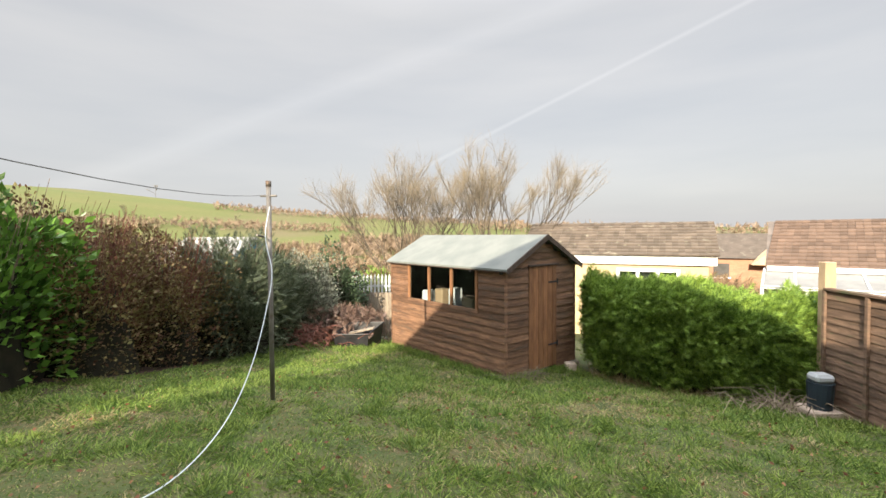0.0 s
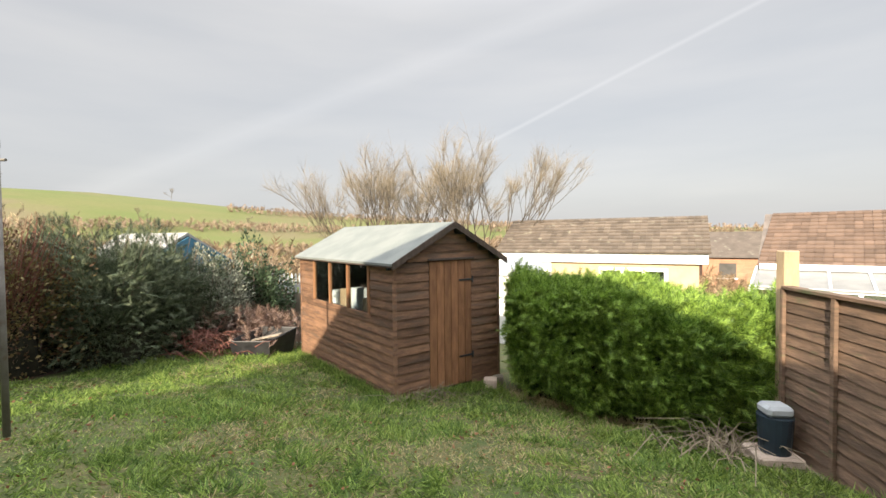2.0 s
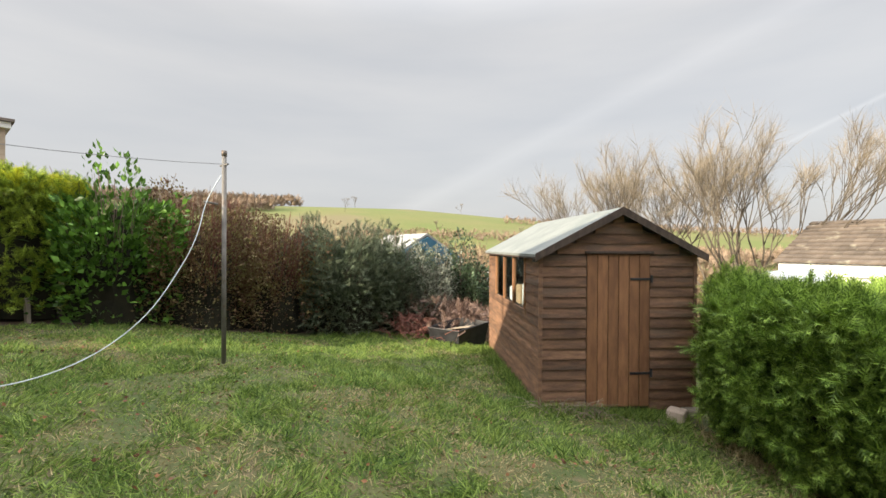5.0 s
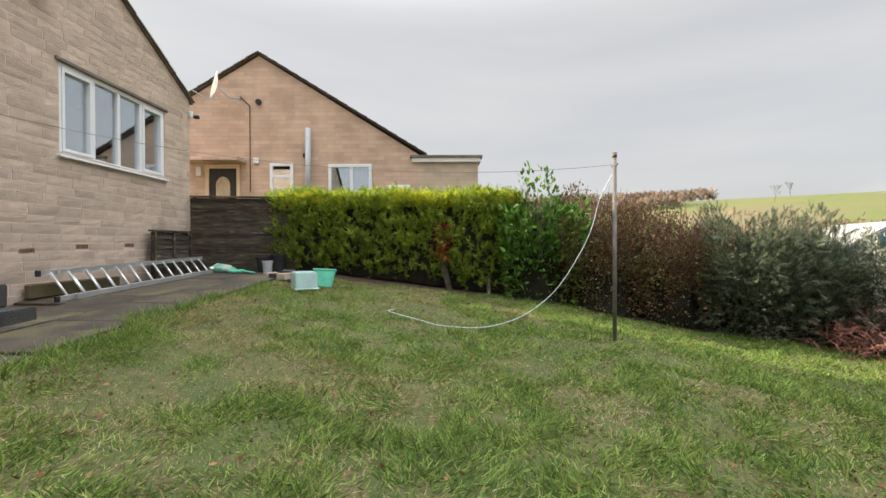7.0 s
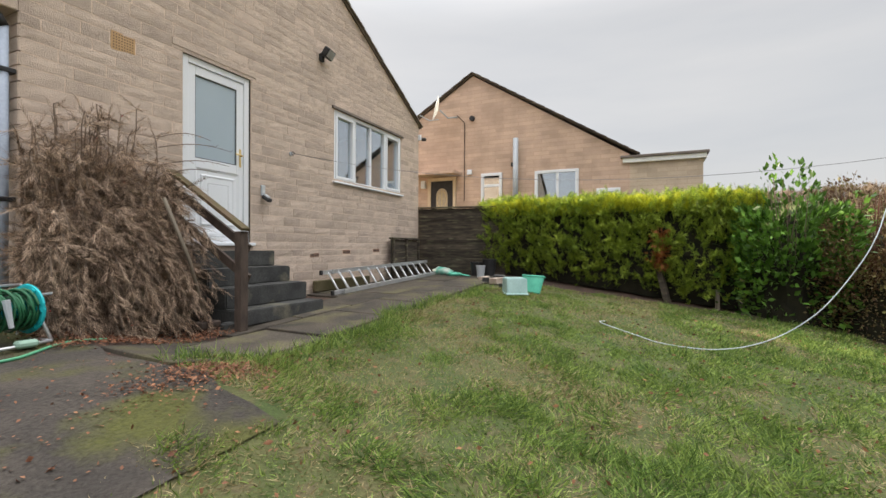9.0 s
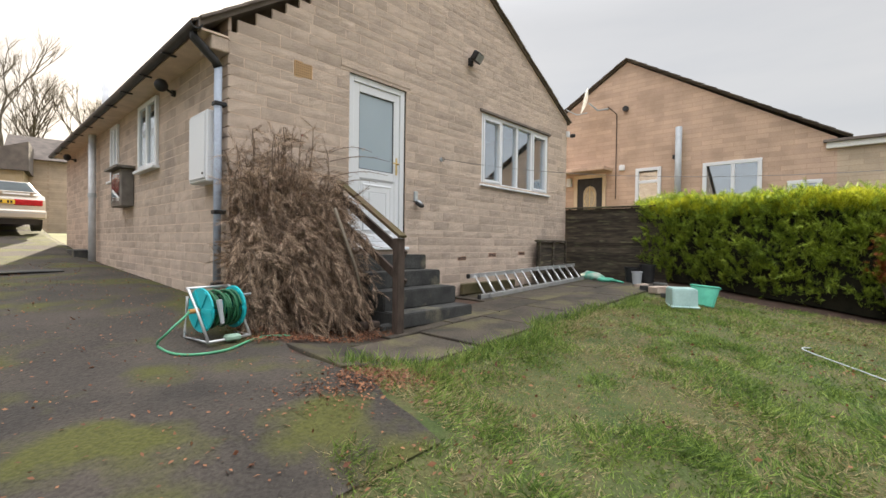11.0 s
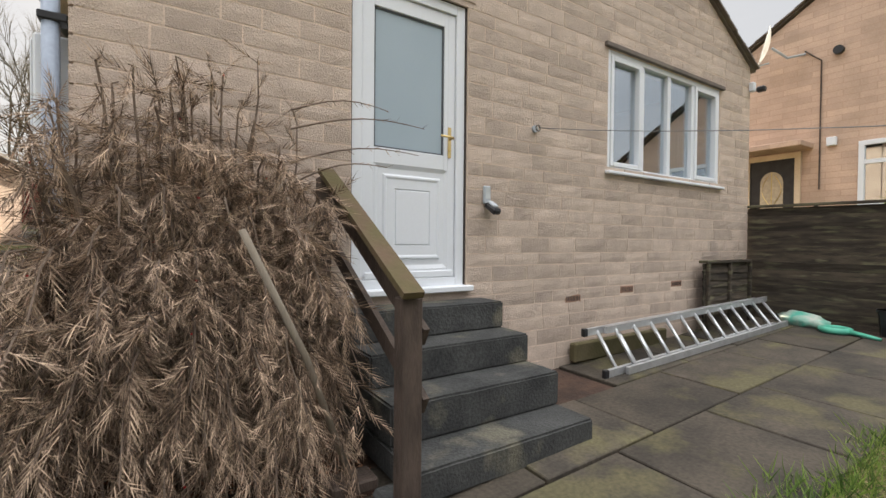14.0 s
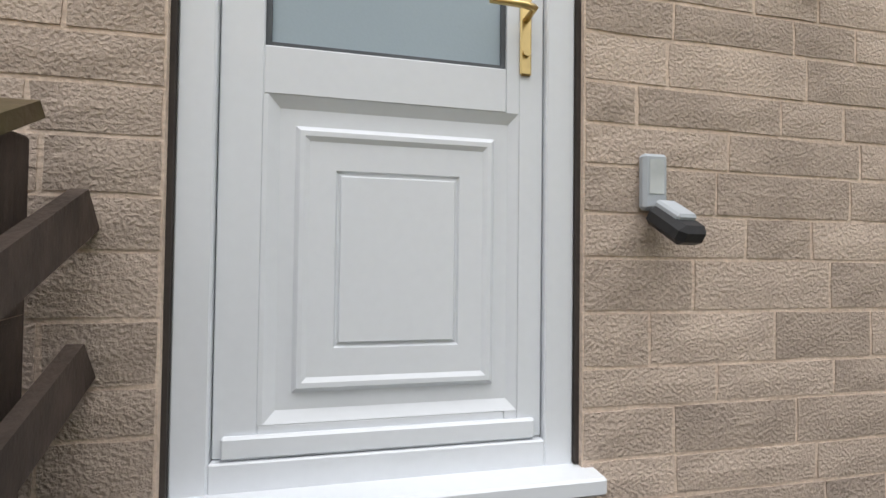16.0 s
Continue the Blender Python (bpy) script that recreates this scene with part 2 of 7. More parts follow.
M_MINT = mat("mint_plastic", (0.12, 0.48, 0.34), (0.08, 0.36, 0.26), 0.4, 7, 0.05, 40)
M_TWIG = mat("bare_twig", (0.20, 0.15, 0.115), (0.12, 0.088, 0.068), 0.9, 3, 0.2, 40)
M_BARK = mat("bark", (0.15, 0.125, 0.095), (0.085, 0.072, 0.055), 0.95, 3, 0.6, 20)
# dark colour stands in for the gloom of rooms behind glass
M_UNLIT_ROOM = mat("unlit_room_tone", (0.10, 0.095, 0.09), (0.07, 0.068, 0.065), 0.9, 2, 0.0, 20)
L_HEDGE = leaf_mat("hedge_leaf", (0.11, 0.185, 0.026), (0.36, 0.44, 0.055))
L_GOLD = leaf_mat("gold_tip_leaf", (0.34, 0.38, 0.025), (0.58, 0.58, 0.05), 0.25)
L_CYP = leaf_mat("cypress_leaf", (0.085, 0.17, 0.03), (0.25, 0.36, 0.065))
L_LAUREL = leaf_mat("laurel_leaf", (0.045, 0.11, 0.016), (0.13, 0.25, 0.04), 0.4, 0.3)
L_LAUREL_TIP = leaf_mat("laurel_tip_leaf", (0.10, 0.20, 0.025), (0.19, 0.30, 0.04), 0.3, 0.35)
L_RED = leaf_mat("red_shrub_leaf", (0.16, 0.065, 0.045), (0.14, 0.14, 0.05))
L_COTO = leaf_mat("grey_green_leaf", (0.045, 0.07, 0.035), (0.13, 0.15, 0.095))
L_SILVER = leaf_mat("silver_leaf", (0.17, 0.19, 0.14), (0.33, 0.34, 0.27))
L_HOLLY = leaf_mat("dark_holly_leaf", (0.03, 0.055, 0.025), (0.10, 0.14, 0.08), 0.4, 0.3)
L_BROWN = leaf_mat("brown_needle", (0.12, 0.078, 0.055), (0.42, 0.31, 0.22), 0.55, 0.8, 0.08)
L_GRASS = leaf_mat("grass_blade", (0.08, 0.165, 0.028), (0.205, 0.265, 0.06), 0.5, 0.6, 0.3)
L_STRAW = leaf_mat("dry_grass_blade", (0.27, 0.215, 0.105), (0.37, 0.31, 0.17), 0.3, 0.7, 0.3)
L_DEAD = leaf_mat("fallen_leaf", (0.14, 0.05, 0.03), (0.23, 0.11, 0.055), 0.4, 0.7, 0.1)
L_SCRUB = leaf_mat("winter_scrub", (0.15, 0.10, 0.065), (0.27, 0.20, 0.12), 0.35, 0.9, 0.1)

# ---- mesh helpers ----


def mesh_of(name, bm, material):
    me = bpy.data.meshes.new(name)
    bm.normal_update()
    bm.to_mesh(me)
    bm.free()
    me.materials.append(material)
    return me


def part(name, bm, material, parent=None, label="", m=None, smooth=False):
    me = bm if isinstance(bm, bpy.types.Mesh) else mesh_of(name, bm, material)
    if smooth:
        me.shade_smooth()
    ob = new(name, me)
    if parent:
        ob.parent = parent
    if m is not None:
        ob.matrix_basis = m
    if label:
        ob["label"] = label
    return ob


def thing(name, label, category, m=None, group="", kind=""):
    ob = new(name)
    ob.empty_display_size = 0.1
    if m is not None:
        ob.matrix_basis = m
    return tagged(ob, label, category, group, kind)


def box(x0, y0, z0, x1, y1, z1, bev=0.0, bm=None):
    bm = bm or bmesh.new()
    r = bmesh.ops.create_cube(bm, size=1)
    bmesh.ops.scale(bm, vec=(x1 - x0, y1 - y0, z1 - z0), verts=r["verts"])
    bmesh.ops.translate(bm, vec=((x0 + x1) / 2, (y0 + y1) / 2, (z0 + z1) / 2), verts=r["verts"])
    if bev:
        es = list({e for v in r["verts"] for e in v.link_edges})
        bmesh.ops.bevel(bm, geom=es, offset=bev, segments=1, affect="EDGES")
    return bm


def prism(pts, axis, a, b, bm=None):
    """A polygon of 2D points drawn out along an axis from a to b; the points fill the other two axes in order."""
    bm = bm or bmesh.new()
    def at(p, c):
        return {"x": (c, p[0], p[1]), "y": (p[0], c, p[1]), "z": (p[0], p[1], c)}[axis]
    lo = [bm.verts.new(at(p, a)) for p in pts]
    hi = [bm.verts.new(at(p, b)) for p in pts]
    bm.faces.new(lo)
    bm.faces.new(hi[::-1])
    for i in range(len(pts)):
        j = (i + 1) % len(pts)
        bm.faces.new((lo[j], lo[i], hi[i], hi[j]))
    bmesh.ops.recalc_face_normals(bm, faces=bm.faces)
    return bm


def tube(pts, r0, r1=None, n=6, bm=None, closed=False):
    """A tapered tube through points."""
    bm = bm or bmesh.new()
    r1 = r0 if r1 is None else r1
    pts = [Vector(p) for p in pts]
    rings = []
    for i, p in enumerate(pts):
        d = (pts[min(i + 1, len(pts) - 1)] - pts[max(i - 1, 0)]).normalized()
        if closed:
            d = (pts[(i + 1) % len(pts)] - pts[i - 1]).normalized()
        side = d.cross(Vector((0, 0, 1)))
        side = side.normalized() if side.length > 0.05 else Vector((1, 0, 0))
        up = side.cross(d).normalized()
        r = r0 + (r1 - r0) * i / max(len(pts) - 1, 1)
        rings.append([bm.verts.new(p + (side * math.cos(a) + up * math.sin(a)) * r) for a in (2 * math.pi * k / n for k in range(n))])
    pairs = list(zip(rings, rings[1:])) + ([(rings[-1], rings[0])] if closed else [])
    for a, b in pairs:
        for k in range(n):
            bm.faces.new((a[k], a[(k + 1) % n], b[(k + 1) % n], b[k]))
    if not closed:
        bm.faces.new(rings[0][::-1])
        bm.faces.new(rings[-1])
    return bm


def beam(a, b, w, h, bm=None):
    """A rectangular bar from a to b, w wide (level) and h deep."""
    bm = bm or bmesh.new()
    a, b = Vector(a), Vector(b)
    d = (b - a).normalized()
    side = d.cross(Vector((0, 0, 1)))
    side = side.normalized() if side.length > 0.05 else Vector((1, 0, 0))
    up = side.cross(d).normalized()
    vs = [[bm.verts.new(p + side * sx * w / 2 + up * sz * h / 2) for sx, sz in ((-1, -1), (1, -1), (1, 1), (-1, 1))] for p in (a, b)]
    for k in range(4):
        bm.faces.new((vs[0][k], vs[0][(k + 1) % 4], vs[1][(k + 1) % 4], vs[1][k]))
    bm.faces.new(vs[0][::-1])
    bm.faces.new(vs[1])
    return bm


def disc(c, axis, r, depth, n=20, bm=None):
    """A round plate about an axis vector, centred on c."""
    bm = bm or bmesh.new()
    q = Vector(axis).normalized().to_track_quat("Z", "Y").to_matrix().to_4x4()
    bmesh.ops.create_cone(bm, cap_ends=True, segments=n, radius1=r, radius2=r, depth=depth, matrix=Matrix.Translation(c) @ q)
    return bm


def raw_mesh(name, verts, faces, material):
    """A mesh from arrays: verts (n, 3), faces (m, k)."""
    me = bpy.data.meshes.new(name)
    k = faces.shape[1]
    me.vertices.add(len(verts))
    me.vertices.foreach_set("co", np.ascontiguousarray(verts, np.float32).ravel())
    me.loops.add(faces.size)
    me.loops.foreach_set("vertex_index", np.ascontiguousarray(faces, np.int32).ravel())
    me.polygons.add(len(faces))
    me.polygons.foreach_set("loop_start", np.arange(0, faces.size, k, dtype=np.int32))
    me.update(calc_edges=True)
    me.materials.append(material)
    return me


RNG = np.random.default_rng(7)
BLADE = (np.array([(-0.5, 0, 0), (0.5, 0, 0), (0.35, 0.55, 0.06), (-0.35, 0.55, 0.06), (0, 1, 0)], float), np.array([(0, 1, 2), (0, 2, 3), (3, 2, 4)]))
LEAF = (np.array([(0, 0, 0), (0.5, 0.45, 0.08), (0, 1, 0), (-0.5, 0.45, 0.08)], float), np.array([(0, 1, 2), (0, 2, 3)]))


def spray_shape(pairs=4, spread=0.55, thin=0.055):
    """A flat spray: a stem with side slips, as of a cypress or a dry frond."""
    vs, fs = [], []
    def slip(a, b, w):
        a, b = np.array(a, float), np.array(b, float)
        d = b - a
        s = np.array([-d[1], d[0], 0]) / max(np.hypot(d[0], d[1]), 1e-6) * w
        i = len(vs)
        vs.extend([a - s, a + s, b])
        fs.append((i, i + 1, i + 2))
    slip((0, 0, 0), (0, 1, 0), thin)
    for k in range(pairs):
        y = 0.12 + 0.75 * k / pairs
        for s in (-1, 1):
            slip((0, y, 0), (s * spread * (1 - 0.6 * k / pairs), y + 0.32, 0.1), thin)
    return np.array(vs), np.array(fs)


SPRAY = spray_shape()
PLUME = spray_shape(4, 0.42, 0.042)


def scatter(name, shape, pos, ahead, length, width, material, roll=None):
    """Copies of a small shape (its y axis laid along ahead) at many places, joined into one mesh."""
    sv, sf = shape
    n = len(pos)
    d = ahead / np.maximum(np.linalg.norm(ahead, axis=1, keepdims=True), 1e-9)
    ref = RNG.normal(size=(n, 3)) if roll is None else roll
    s = np.cross(d, ref)
    s /= np.maximum(np.linalg.norm(s, axis=1, keepdims=True), 1e-9)
    u = np.cross(s, d)
    L = np.broadcast_to(length, (n,))[:, None, None]
    W = np.broadcast_to(width, (n,))[:, None, None]
    v = pos[:, None] + s[:, None] * sv[None, :, 0:1] * W + d[:, None] * sv[None, :, 1:2] * L + u[:, None] * sv[None, :, 2:3] * L
    f = sf[None] + (np.arange(n) * len(sv))[:, None, None]
    return raw_mesh(name, v.reshape(-1, 3), f.reshape(-1, 3), material)


def sstep(a, b, x):
    t = np.clip((np.asarray(x, float) - a) / (b - a), 0, 1)
    return t * t * (3 - 2 * t)


def near_height(x, y):
    """Ground of the plot: paving nearly level, lawn falling away, drive rising to the street."""
    f = np.interp(y, [-60, 0, 2.2, 4.8, 5.5, 7, 9.3, 11.5, 14, 20, 40, 90], [0.04, 0.04, 0.02, -0.30, -0.38, -0.55, -0.96, -1.1, -1.6, -2.6, -5, -9])
    drive = np.interp(y, [-60, -20, -13, -6, 0, 0.9, 2.2, 4.5], [3.2, 2.0, 1.1, 0.56, 0.36, 0.2, 0.15, 0.0])
    return f - 0.04 * np.clip(x, -6, 6) + sstep(1.5, 2.5, x) * drive


def height(x, y):
    x, y = np.asarray(x, float), np.asarray(y, float)
    r = np.hypot(x, y)
    az = np.degrees(np.arctan2(x, y))
    top = np.interp(az, [-180, -130, -95, -65, -45, -20, 0, 30, 60, 120, 180], [10, 20, 36, 36, 36, 20, 11, 5, 4, 6, 10])
    far = -9 + (top + 9) * sstep(110, 430, r) - 0.02 * np.maximum(r - 450, 0)
    far = np.where(y < -10, np.maximum(far, 3.0), far)
    k = sstep(35, 90, r)
    return near_height(x, y) * (1 - k) + far * k


def gz(x, y):
    return float(height(x, y))


# ---- ground ----
def build_ground():
    fine = np.arange(-12, 22.01, 0.25)
    far = np.array([24, 27, 31, 36, 43, 52, 64, 80, 100, 125, 155, 190, 230, 280, 330, 380, 430, 500, 600, 800, 1200.0])
    xs = np.r_[-far[::-1] + 10, fine, far]
    ys = np.r_[-far[::-1] + 10, fine, far]
    X, Y = np.meshgrid(xs, ys)
    Z = height(X, Y) - 0.0
    n = len(xs)
    v = np.stack([X, Y, Z], -1).reshape(-1, 3)
    i = np.arange(len(ys) - 1)[:, None] * n + np.arange(n - 1)[None]
    f = np.stack([i, i + 1, i + n + 1, i + n], -1).reshape(-1, 4)
    me = raw_mesh("ground", v, f, M_LAWN)
    me.materials.append(M_FIELD)
    me.materials.append(M_SOIL)
    cx, cy = v[f].mean(1)[:, 0], v[f].mean(1)[:, 1]
    idx = np.zeros(len(f), np.int32)
    idx[np.hypot(cx, cy) > 45] = 1
    idx[(cx < -4.0) & (cy > 0) & (cy < 14) & (cx > -7)] = 2
    idx[(cx > -5.0) & (cx < 2.4) & (cy > -0.3) & (cy < 1.95)] = 2
    me.polygons.foreach_set("material_index", idx)
    me.shade_smooth()
    tagged(new("ground", me), "sloping winter lawn running out to far green fields", "ground", kind="structure")


build_ground()


def sheet(name, x0, x1, y0, y1, lift, material, label, step=0.25, edge=None):
    """A surfacing laid on the ground, with a thickness."""
    xs, ys = np.arange(x0, x1 + 1e-6, step), np.arange(y0, y1 + 1e-6, step)
    X, Y = np.meshgrid(xs, ys)
    if edge:
        X = edge(X, Y)
    v = np.stack([X, Y, height(X, Y) + lift], -1).reshape(-1, 3)
    n = len(xs)
    i = np.arange(len(ys) - 1)[:, None] * n + np.arange(n - 1)[None]
    f = np.stack([i, i + 1, i + n + 1, i + n], -1).reshape(-1, 4)
    me = raw_mesh(name, v, f, material)
    me.shade_smooth()
    return tagged(new(name, me), label, name, kind="structure")


def drive_edge(X, Y):
    """The garden end of the drive runs on as a ragged strip of tarmac."""
    left = 2.36 + 0.06 * np.sin(Y * 5.0) + 0.03 * np.sin(Y * 13.0)
    left = np.where(Y < 0, 2.3, left)
    right = np.where(Y > 1.0, 6.0 - 0.75 * (Y - 1.0) + 0.15 * np.sin(Y * 7.0), 6.0)
    t = (X - 2.3) / 3.7
    return left + t * np.maximum(right - left, 0.2)


sheet("drive", 2.3, 6.0, -30, 3.0, 0.012, M_TARMAC, "mossy dark tarmac drive with leaf litter", edge=drive_edge)

# ---- own house ----
XL, XR, XA, ZA = 2.31, -4.62, -1.0, 5.41
ZL, ZR = 2.98, 3.52
DOOR = (-0.035, 0.895, 0.86, 2.99)
WIN = (-3.845, -1.70, 1.90, 3.08)


def roof_z(x):
    return ZA - (x - XA) * (ZA - ZL) / (XL - XA) if x > XA else ZA - (XA - x) * (ZA - ZR) / (XA - XR)


def solid_wall(name, label, spans, m=None, extra=None):
    bm = bmesh.new()
    for s in spans:
        box(*s, bm=bm)
    if extra:
        extra(bm)
    return tagged(part(name, bm, M_MORTAR, m=m), label, "wall", kind="structure")


def house_walls():
    d0, d1, dz0, dz1 = DOOR
    w0, w1, wz0, wz1 = WIN
    a, b = -0.25, -0.0034
    top = 3.1
    spans = [(d1, a, -0.6, XL - 0.02, b, ZL - 0.05), (w1, a, -0.6, d0, b, top), (d0, a, -0.6, d1, b, dz0 - 0.02), (d0, a, dz1 + 0.0, d1, b, top),
             (w0, a, -0.6, w1, b, wz0), (w0, a, wz1, w1, b, top), (XR + 0.02, a, -0.6, w0, b, top)]
    def gable(bm):
        prism([(XR + 0.02, top), (d1, top), (d1, ZL - 0.05), (XL - 0.02, ZL - 0.05), (XA, ZA), (XR + 0.02, ZR)], "y", a, b, bm)
    wall = solid_wall("wall_north", "buff stone block gable wall with a door and a window", spans, extra=gable)
    side = solid_wall("wall_east", "buff stone block side wall along the drive", [(XL - 0.25, -10.0, -0.6, XL - 0.0034, -0.255, 2.98)])
    solid_wall("wall_west", "buff stone block side wall", [(XR + 0.012, -10.0, -0.6, XR + 0.25, -0.255, 3.4)])
    solid_wall("wall_south", "buff stone block street wall", [(XR + 0.012, -10.0, -0.6, XL - 0.012, -9.75, 3.4)])
    return wall, side


WALL_N, WALL_E = house_walls()


def block_bm(lx, h, jag=0.004):
    """A split-faced stone block about its middle; its face looks along +y."""
    bm = bmesh.new()
    n = 4
    zs = (-h / 2, 0, h / 2)
    grid = []
    for z in zs:
        row = []
        for i in range(n):
            x = -lx / 2 + lx * i / (n - 1)
            edge = i in (0, n - 1) or z != 0
            row.append(bm.verts.new((x + random.uniform(-1, 1) * 0.0025, random.uniform(-0.002, 0.0) if edge else random.uniform(0, jag), z + random.uniform(-1, 1) * 0.0022)))
        grid.append(row)
    back = [bm.verts.new((x, -0.03, z)) for x, z in ((-lx / 2, -h / 2), (lx / 2, -h / 2), (lx / 2, h / 2), (-lx / 2, h / 2))]
    for r in range(2):
        for i in range(n - 1):
            bm.faces.new((grid[r][i + 1], grid[r][i], grid[r + 1][i], grid[r + 1][i + 1]))
    bm.faces.new([*grid[0], back[1], back[0]])
    bm.faces.new([*grid[2][::-1], back[3], back[2]])
    bm.faces.new([grid[0][0], back[0], back[3], grid[2][0], grid[1][0]])
    bm.faces.new([grid[0][-1], grid[1][-1], grid[2][-1], back[2], back[1]])
    return bm


JOINT = 0.011
COURSES = (0.104, 0.118, 0.112, 0.135, 0.100, 0.124)


def course_plan(x0, x1, z0, z1, holes, top_of=None):
    """Blocks of a wall, as (middle, z, length); holes are (x0, x1, z0, z1)."""
    rnd = random.Random(5)
    plan = []
    k = 0
    z = z0
    while z < z1:
        course = COURSES[(k * 5 + k // 4) % 6]
        zm = z + course / 2
        lo, hi = x0, x1
        if top_of:
            lo, hi = top_of(zm)
        cuts = sorted((max(h[0], lo), min(h[1], hi)) for h in holes if h[2] < zm < h[3] and h[1] > lo and h[0] < hi)
        runs, at = [], lo
        for c0, c1 in cuts:
            if c0 - at > 0.03:
                runs.append((at, c0))
            at = c1
        if hi - at > 0.03:
            runs.append((at, hi))
        for a, b in runs:
            x = a
            first = True
            while x < b - 0.02:
                ln = rnd.choice((0.215, 0.33, 0.38, 0.44, 0.44)) * (0.55 if first and k % 2 else 1)
                first = False
                if b - (x + ln) < 0.12:
                    ln = b - x
                plan.append((x + ln / 2, zm, ln - JOINT, course - JOINT))
                x += ln
        z += course
        k += 1
    return plan


def gable_range(z):
    lo = XR if z < ZR else XA - (ZA - z) / (ZA - ZR) * (XA - XR)
    hi = XL if z < ZL else XA + (ZA - z) / (ZA - ZL) * (XL - XA)
    return lo, hi


VENTS = [(1.39, 1.625, 2.715, 2.91), (-1.35, -1.13, 0.655, 0.73), (-2.15, -1.93, 0.70, 0.775), (-3.05, -2.83, 0.72, 0.79)]


def house_blocks():
    holes = [(DOOR[0], DOOR[1], DOOR[2] - 0.03, DOOR[3] + 0.02), (WIN[0], WIN[1], WIN[2], WIN[3]), *VENTS]
    plan = course_plan(XR, XL, -0.15, ZA, holes, gable_range)
    near = sorted(plan, key=lambda b: (abs(b[0] - 0.1) / 1.5) ** 2 + ((b[1] - 1.55) / 0.95) ** 2)
    chosen = set(near[:300])
    shapes = {}
    rest = bmesh.new()
    for x, z, ln, h in plan:
        if (x, z, ln, h) in chosen:
            key = (round(ln, 1), random.randrange(5), h)
            if key not in shapes:
                shapes[key] = (mesh_of("stone_block", block_bm(max(key[0], 0.1), h, 0.004), M_BLOCK), max(key[0], 0.1))
            me, base = shapes[key]
            part("stone_block", me, None, WALL_N, m=Matrix.Translation((x, 0, z)) @ Matrix.Diagonal((ln / base, 1, 1, 1)))
        else:
            one = block_bm(ln, h, 0.004)
            bmesh.ops.translate(one, vec=(x, 0, z), verts=one.verts)
            tmp = bpy.data.meshes.new("tmp")
            one.to_mesh(tmp)
            one.free()
            rest.from_mesh(tmp)
            bpy.data.meshes.remove(tmp)
    part("stone_blocks", rest, M_BLOCKS, WALL_N)["kind"] = "stuff"
    side = bmesh.new()
    for y, z, ln, h in course_plan(-10.0, 0.0, -0.15, 2.98, []):
        one = block_bm(ln, h)
        bmesh.ops.transform(one, matrix=Matrix.Translation((XL, y, z)) @ Matrix.Rotation(-math.pi / 2, 4, "Z"), verts=one.verts)
        tmp = bpy.data.meshes.new("tmp")
        one.to_mesh(tmp)
        one.free()
        side.from_mesh(tmp)
        bpy.data.meshes.remove(tmp)
    part("stone_blocks", side, M_BLOCKS, WALL_E)["kind"] = "stuff"


def house_roof():
    roof = thing("roof", "pitched tiled roof with dark verges", "roof", kind="structure")
    xe, ze = 2.58, 2.90
    xr, zr = XR - 0.07, ZR - 0.05
    bm = prism([(xe, ze), (xe, ze + 0.07), (XA, ZA + 0.045), (xr, zr + 0.03), (xr, zr), (XA, ZA + 0.005)], "y", -10.1, 0.03)
    part("roof_slope", bm, M_TILED, roof)
    tiles = bmesh.new()
    for x0, z0, x1, z1 in ((xe, ze + 0.07, XA, ZA + 0.05), (xr, zr + 0.035, XA, ZA + 0.05)):
        n = 18
        for i in range(n):
            t0, t1 = i / n, (i + 1.15) / n
            a = (x0 + (x1 - x0) * t0, 0.05 + random.uniform(-0.008, 0.008), z0 + (z1 - z0) * t0 + 0.006)
            b = (x0 + (x1 - x0) * min(t1, 1), a[1], z0 + (z1 - z0) * min(t1, 1) - 0.003)
            beam((a[0], a[1] - 0.16, a[2]), (b[0], b[1] - 0.16, b[2]), 0.36, 0.022, tiles)
    part("verge_tiles", tiles, M_TILED, roof)["kind"] = "stuff"
    eave = bmesh.new()
    for i in range(31):
        y = -0.14 - i * 0.32
        beam((xe + 0.05, y, ze + 0.055), (xe - 0.35, y, ze + 0.26), 0.29, 0.02, eave)
    part("eave_tiles", eave, M_TILED, roof)["kind"] = "stuff"
    sof = box(XL, -10.0, ze - 0.02, xe - 0.02, 0.02, ze + 0.0)
    part("soffit", sof, M_MORTAR, roof)
    gut = thing("gutter", "black plastic half-round gutter under the eave", "gutter", kind="structure")
    pts = [(xe + 0.03 + 0.055 * math.cos(a), ze + 0.02 + 0.055 * math.sin(a)) for a in np.linspace(math.pi, 2 * math.pi, 9)]
    inn = [(xe + 0.03 + 0.047 * math.cos(a), ze + 0.02 + 0.047 * math.sin(a)) for a in np.linspace(2 * math.pi, math.pi, 9)]
    part("trough", prism(pts + inn, "y", -10.0, 0.05), M_BLACK, gut)
    for y in np.arange(-9.8, 0, 0.9):
        part("bracket", box(xe - 0.05, y - 0.015, ze - 0.05, xe + 0.09, y + 0.015, ze - 0.035), M_BLACK, gut)
    part("corbel", box(XL + 0.0, -0.28, ze - 0.16, XL + 0.16, 0.012, ze - 0.02, 0.01), M_BLOCKS, roof)


house_roof()


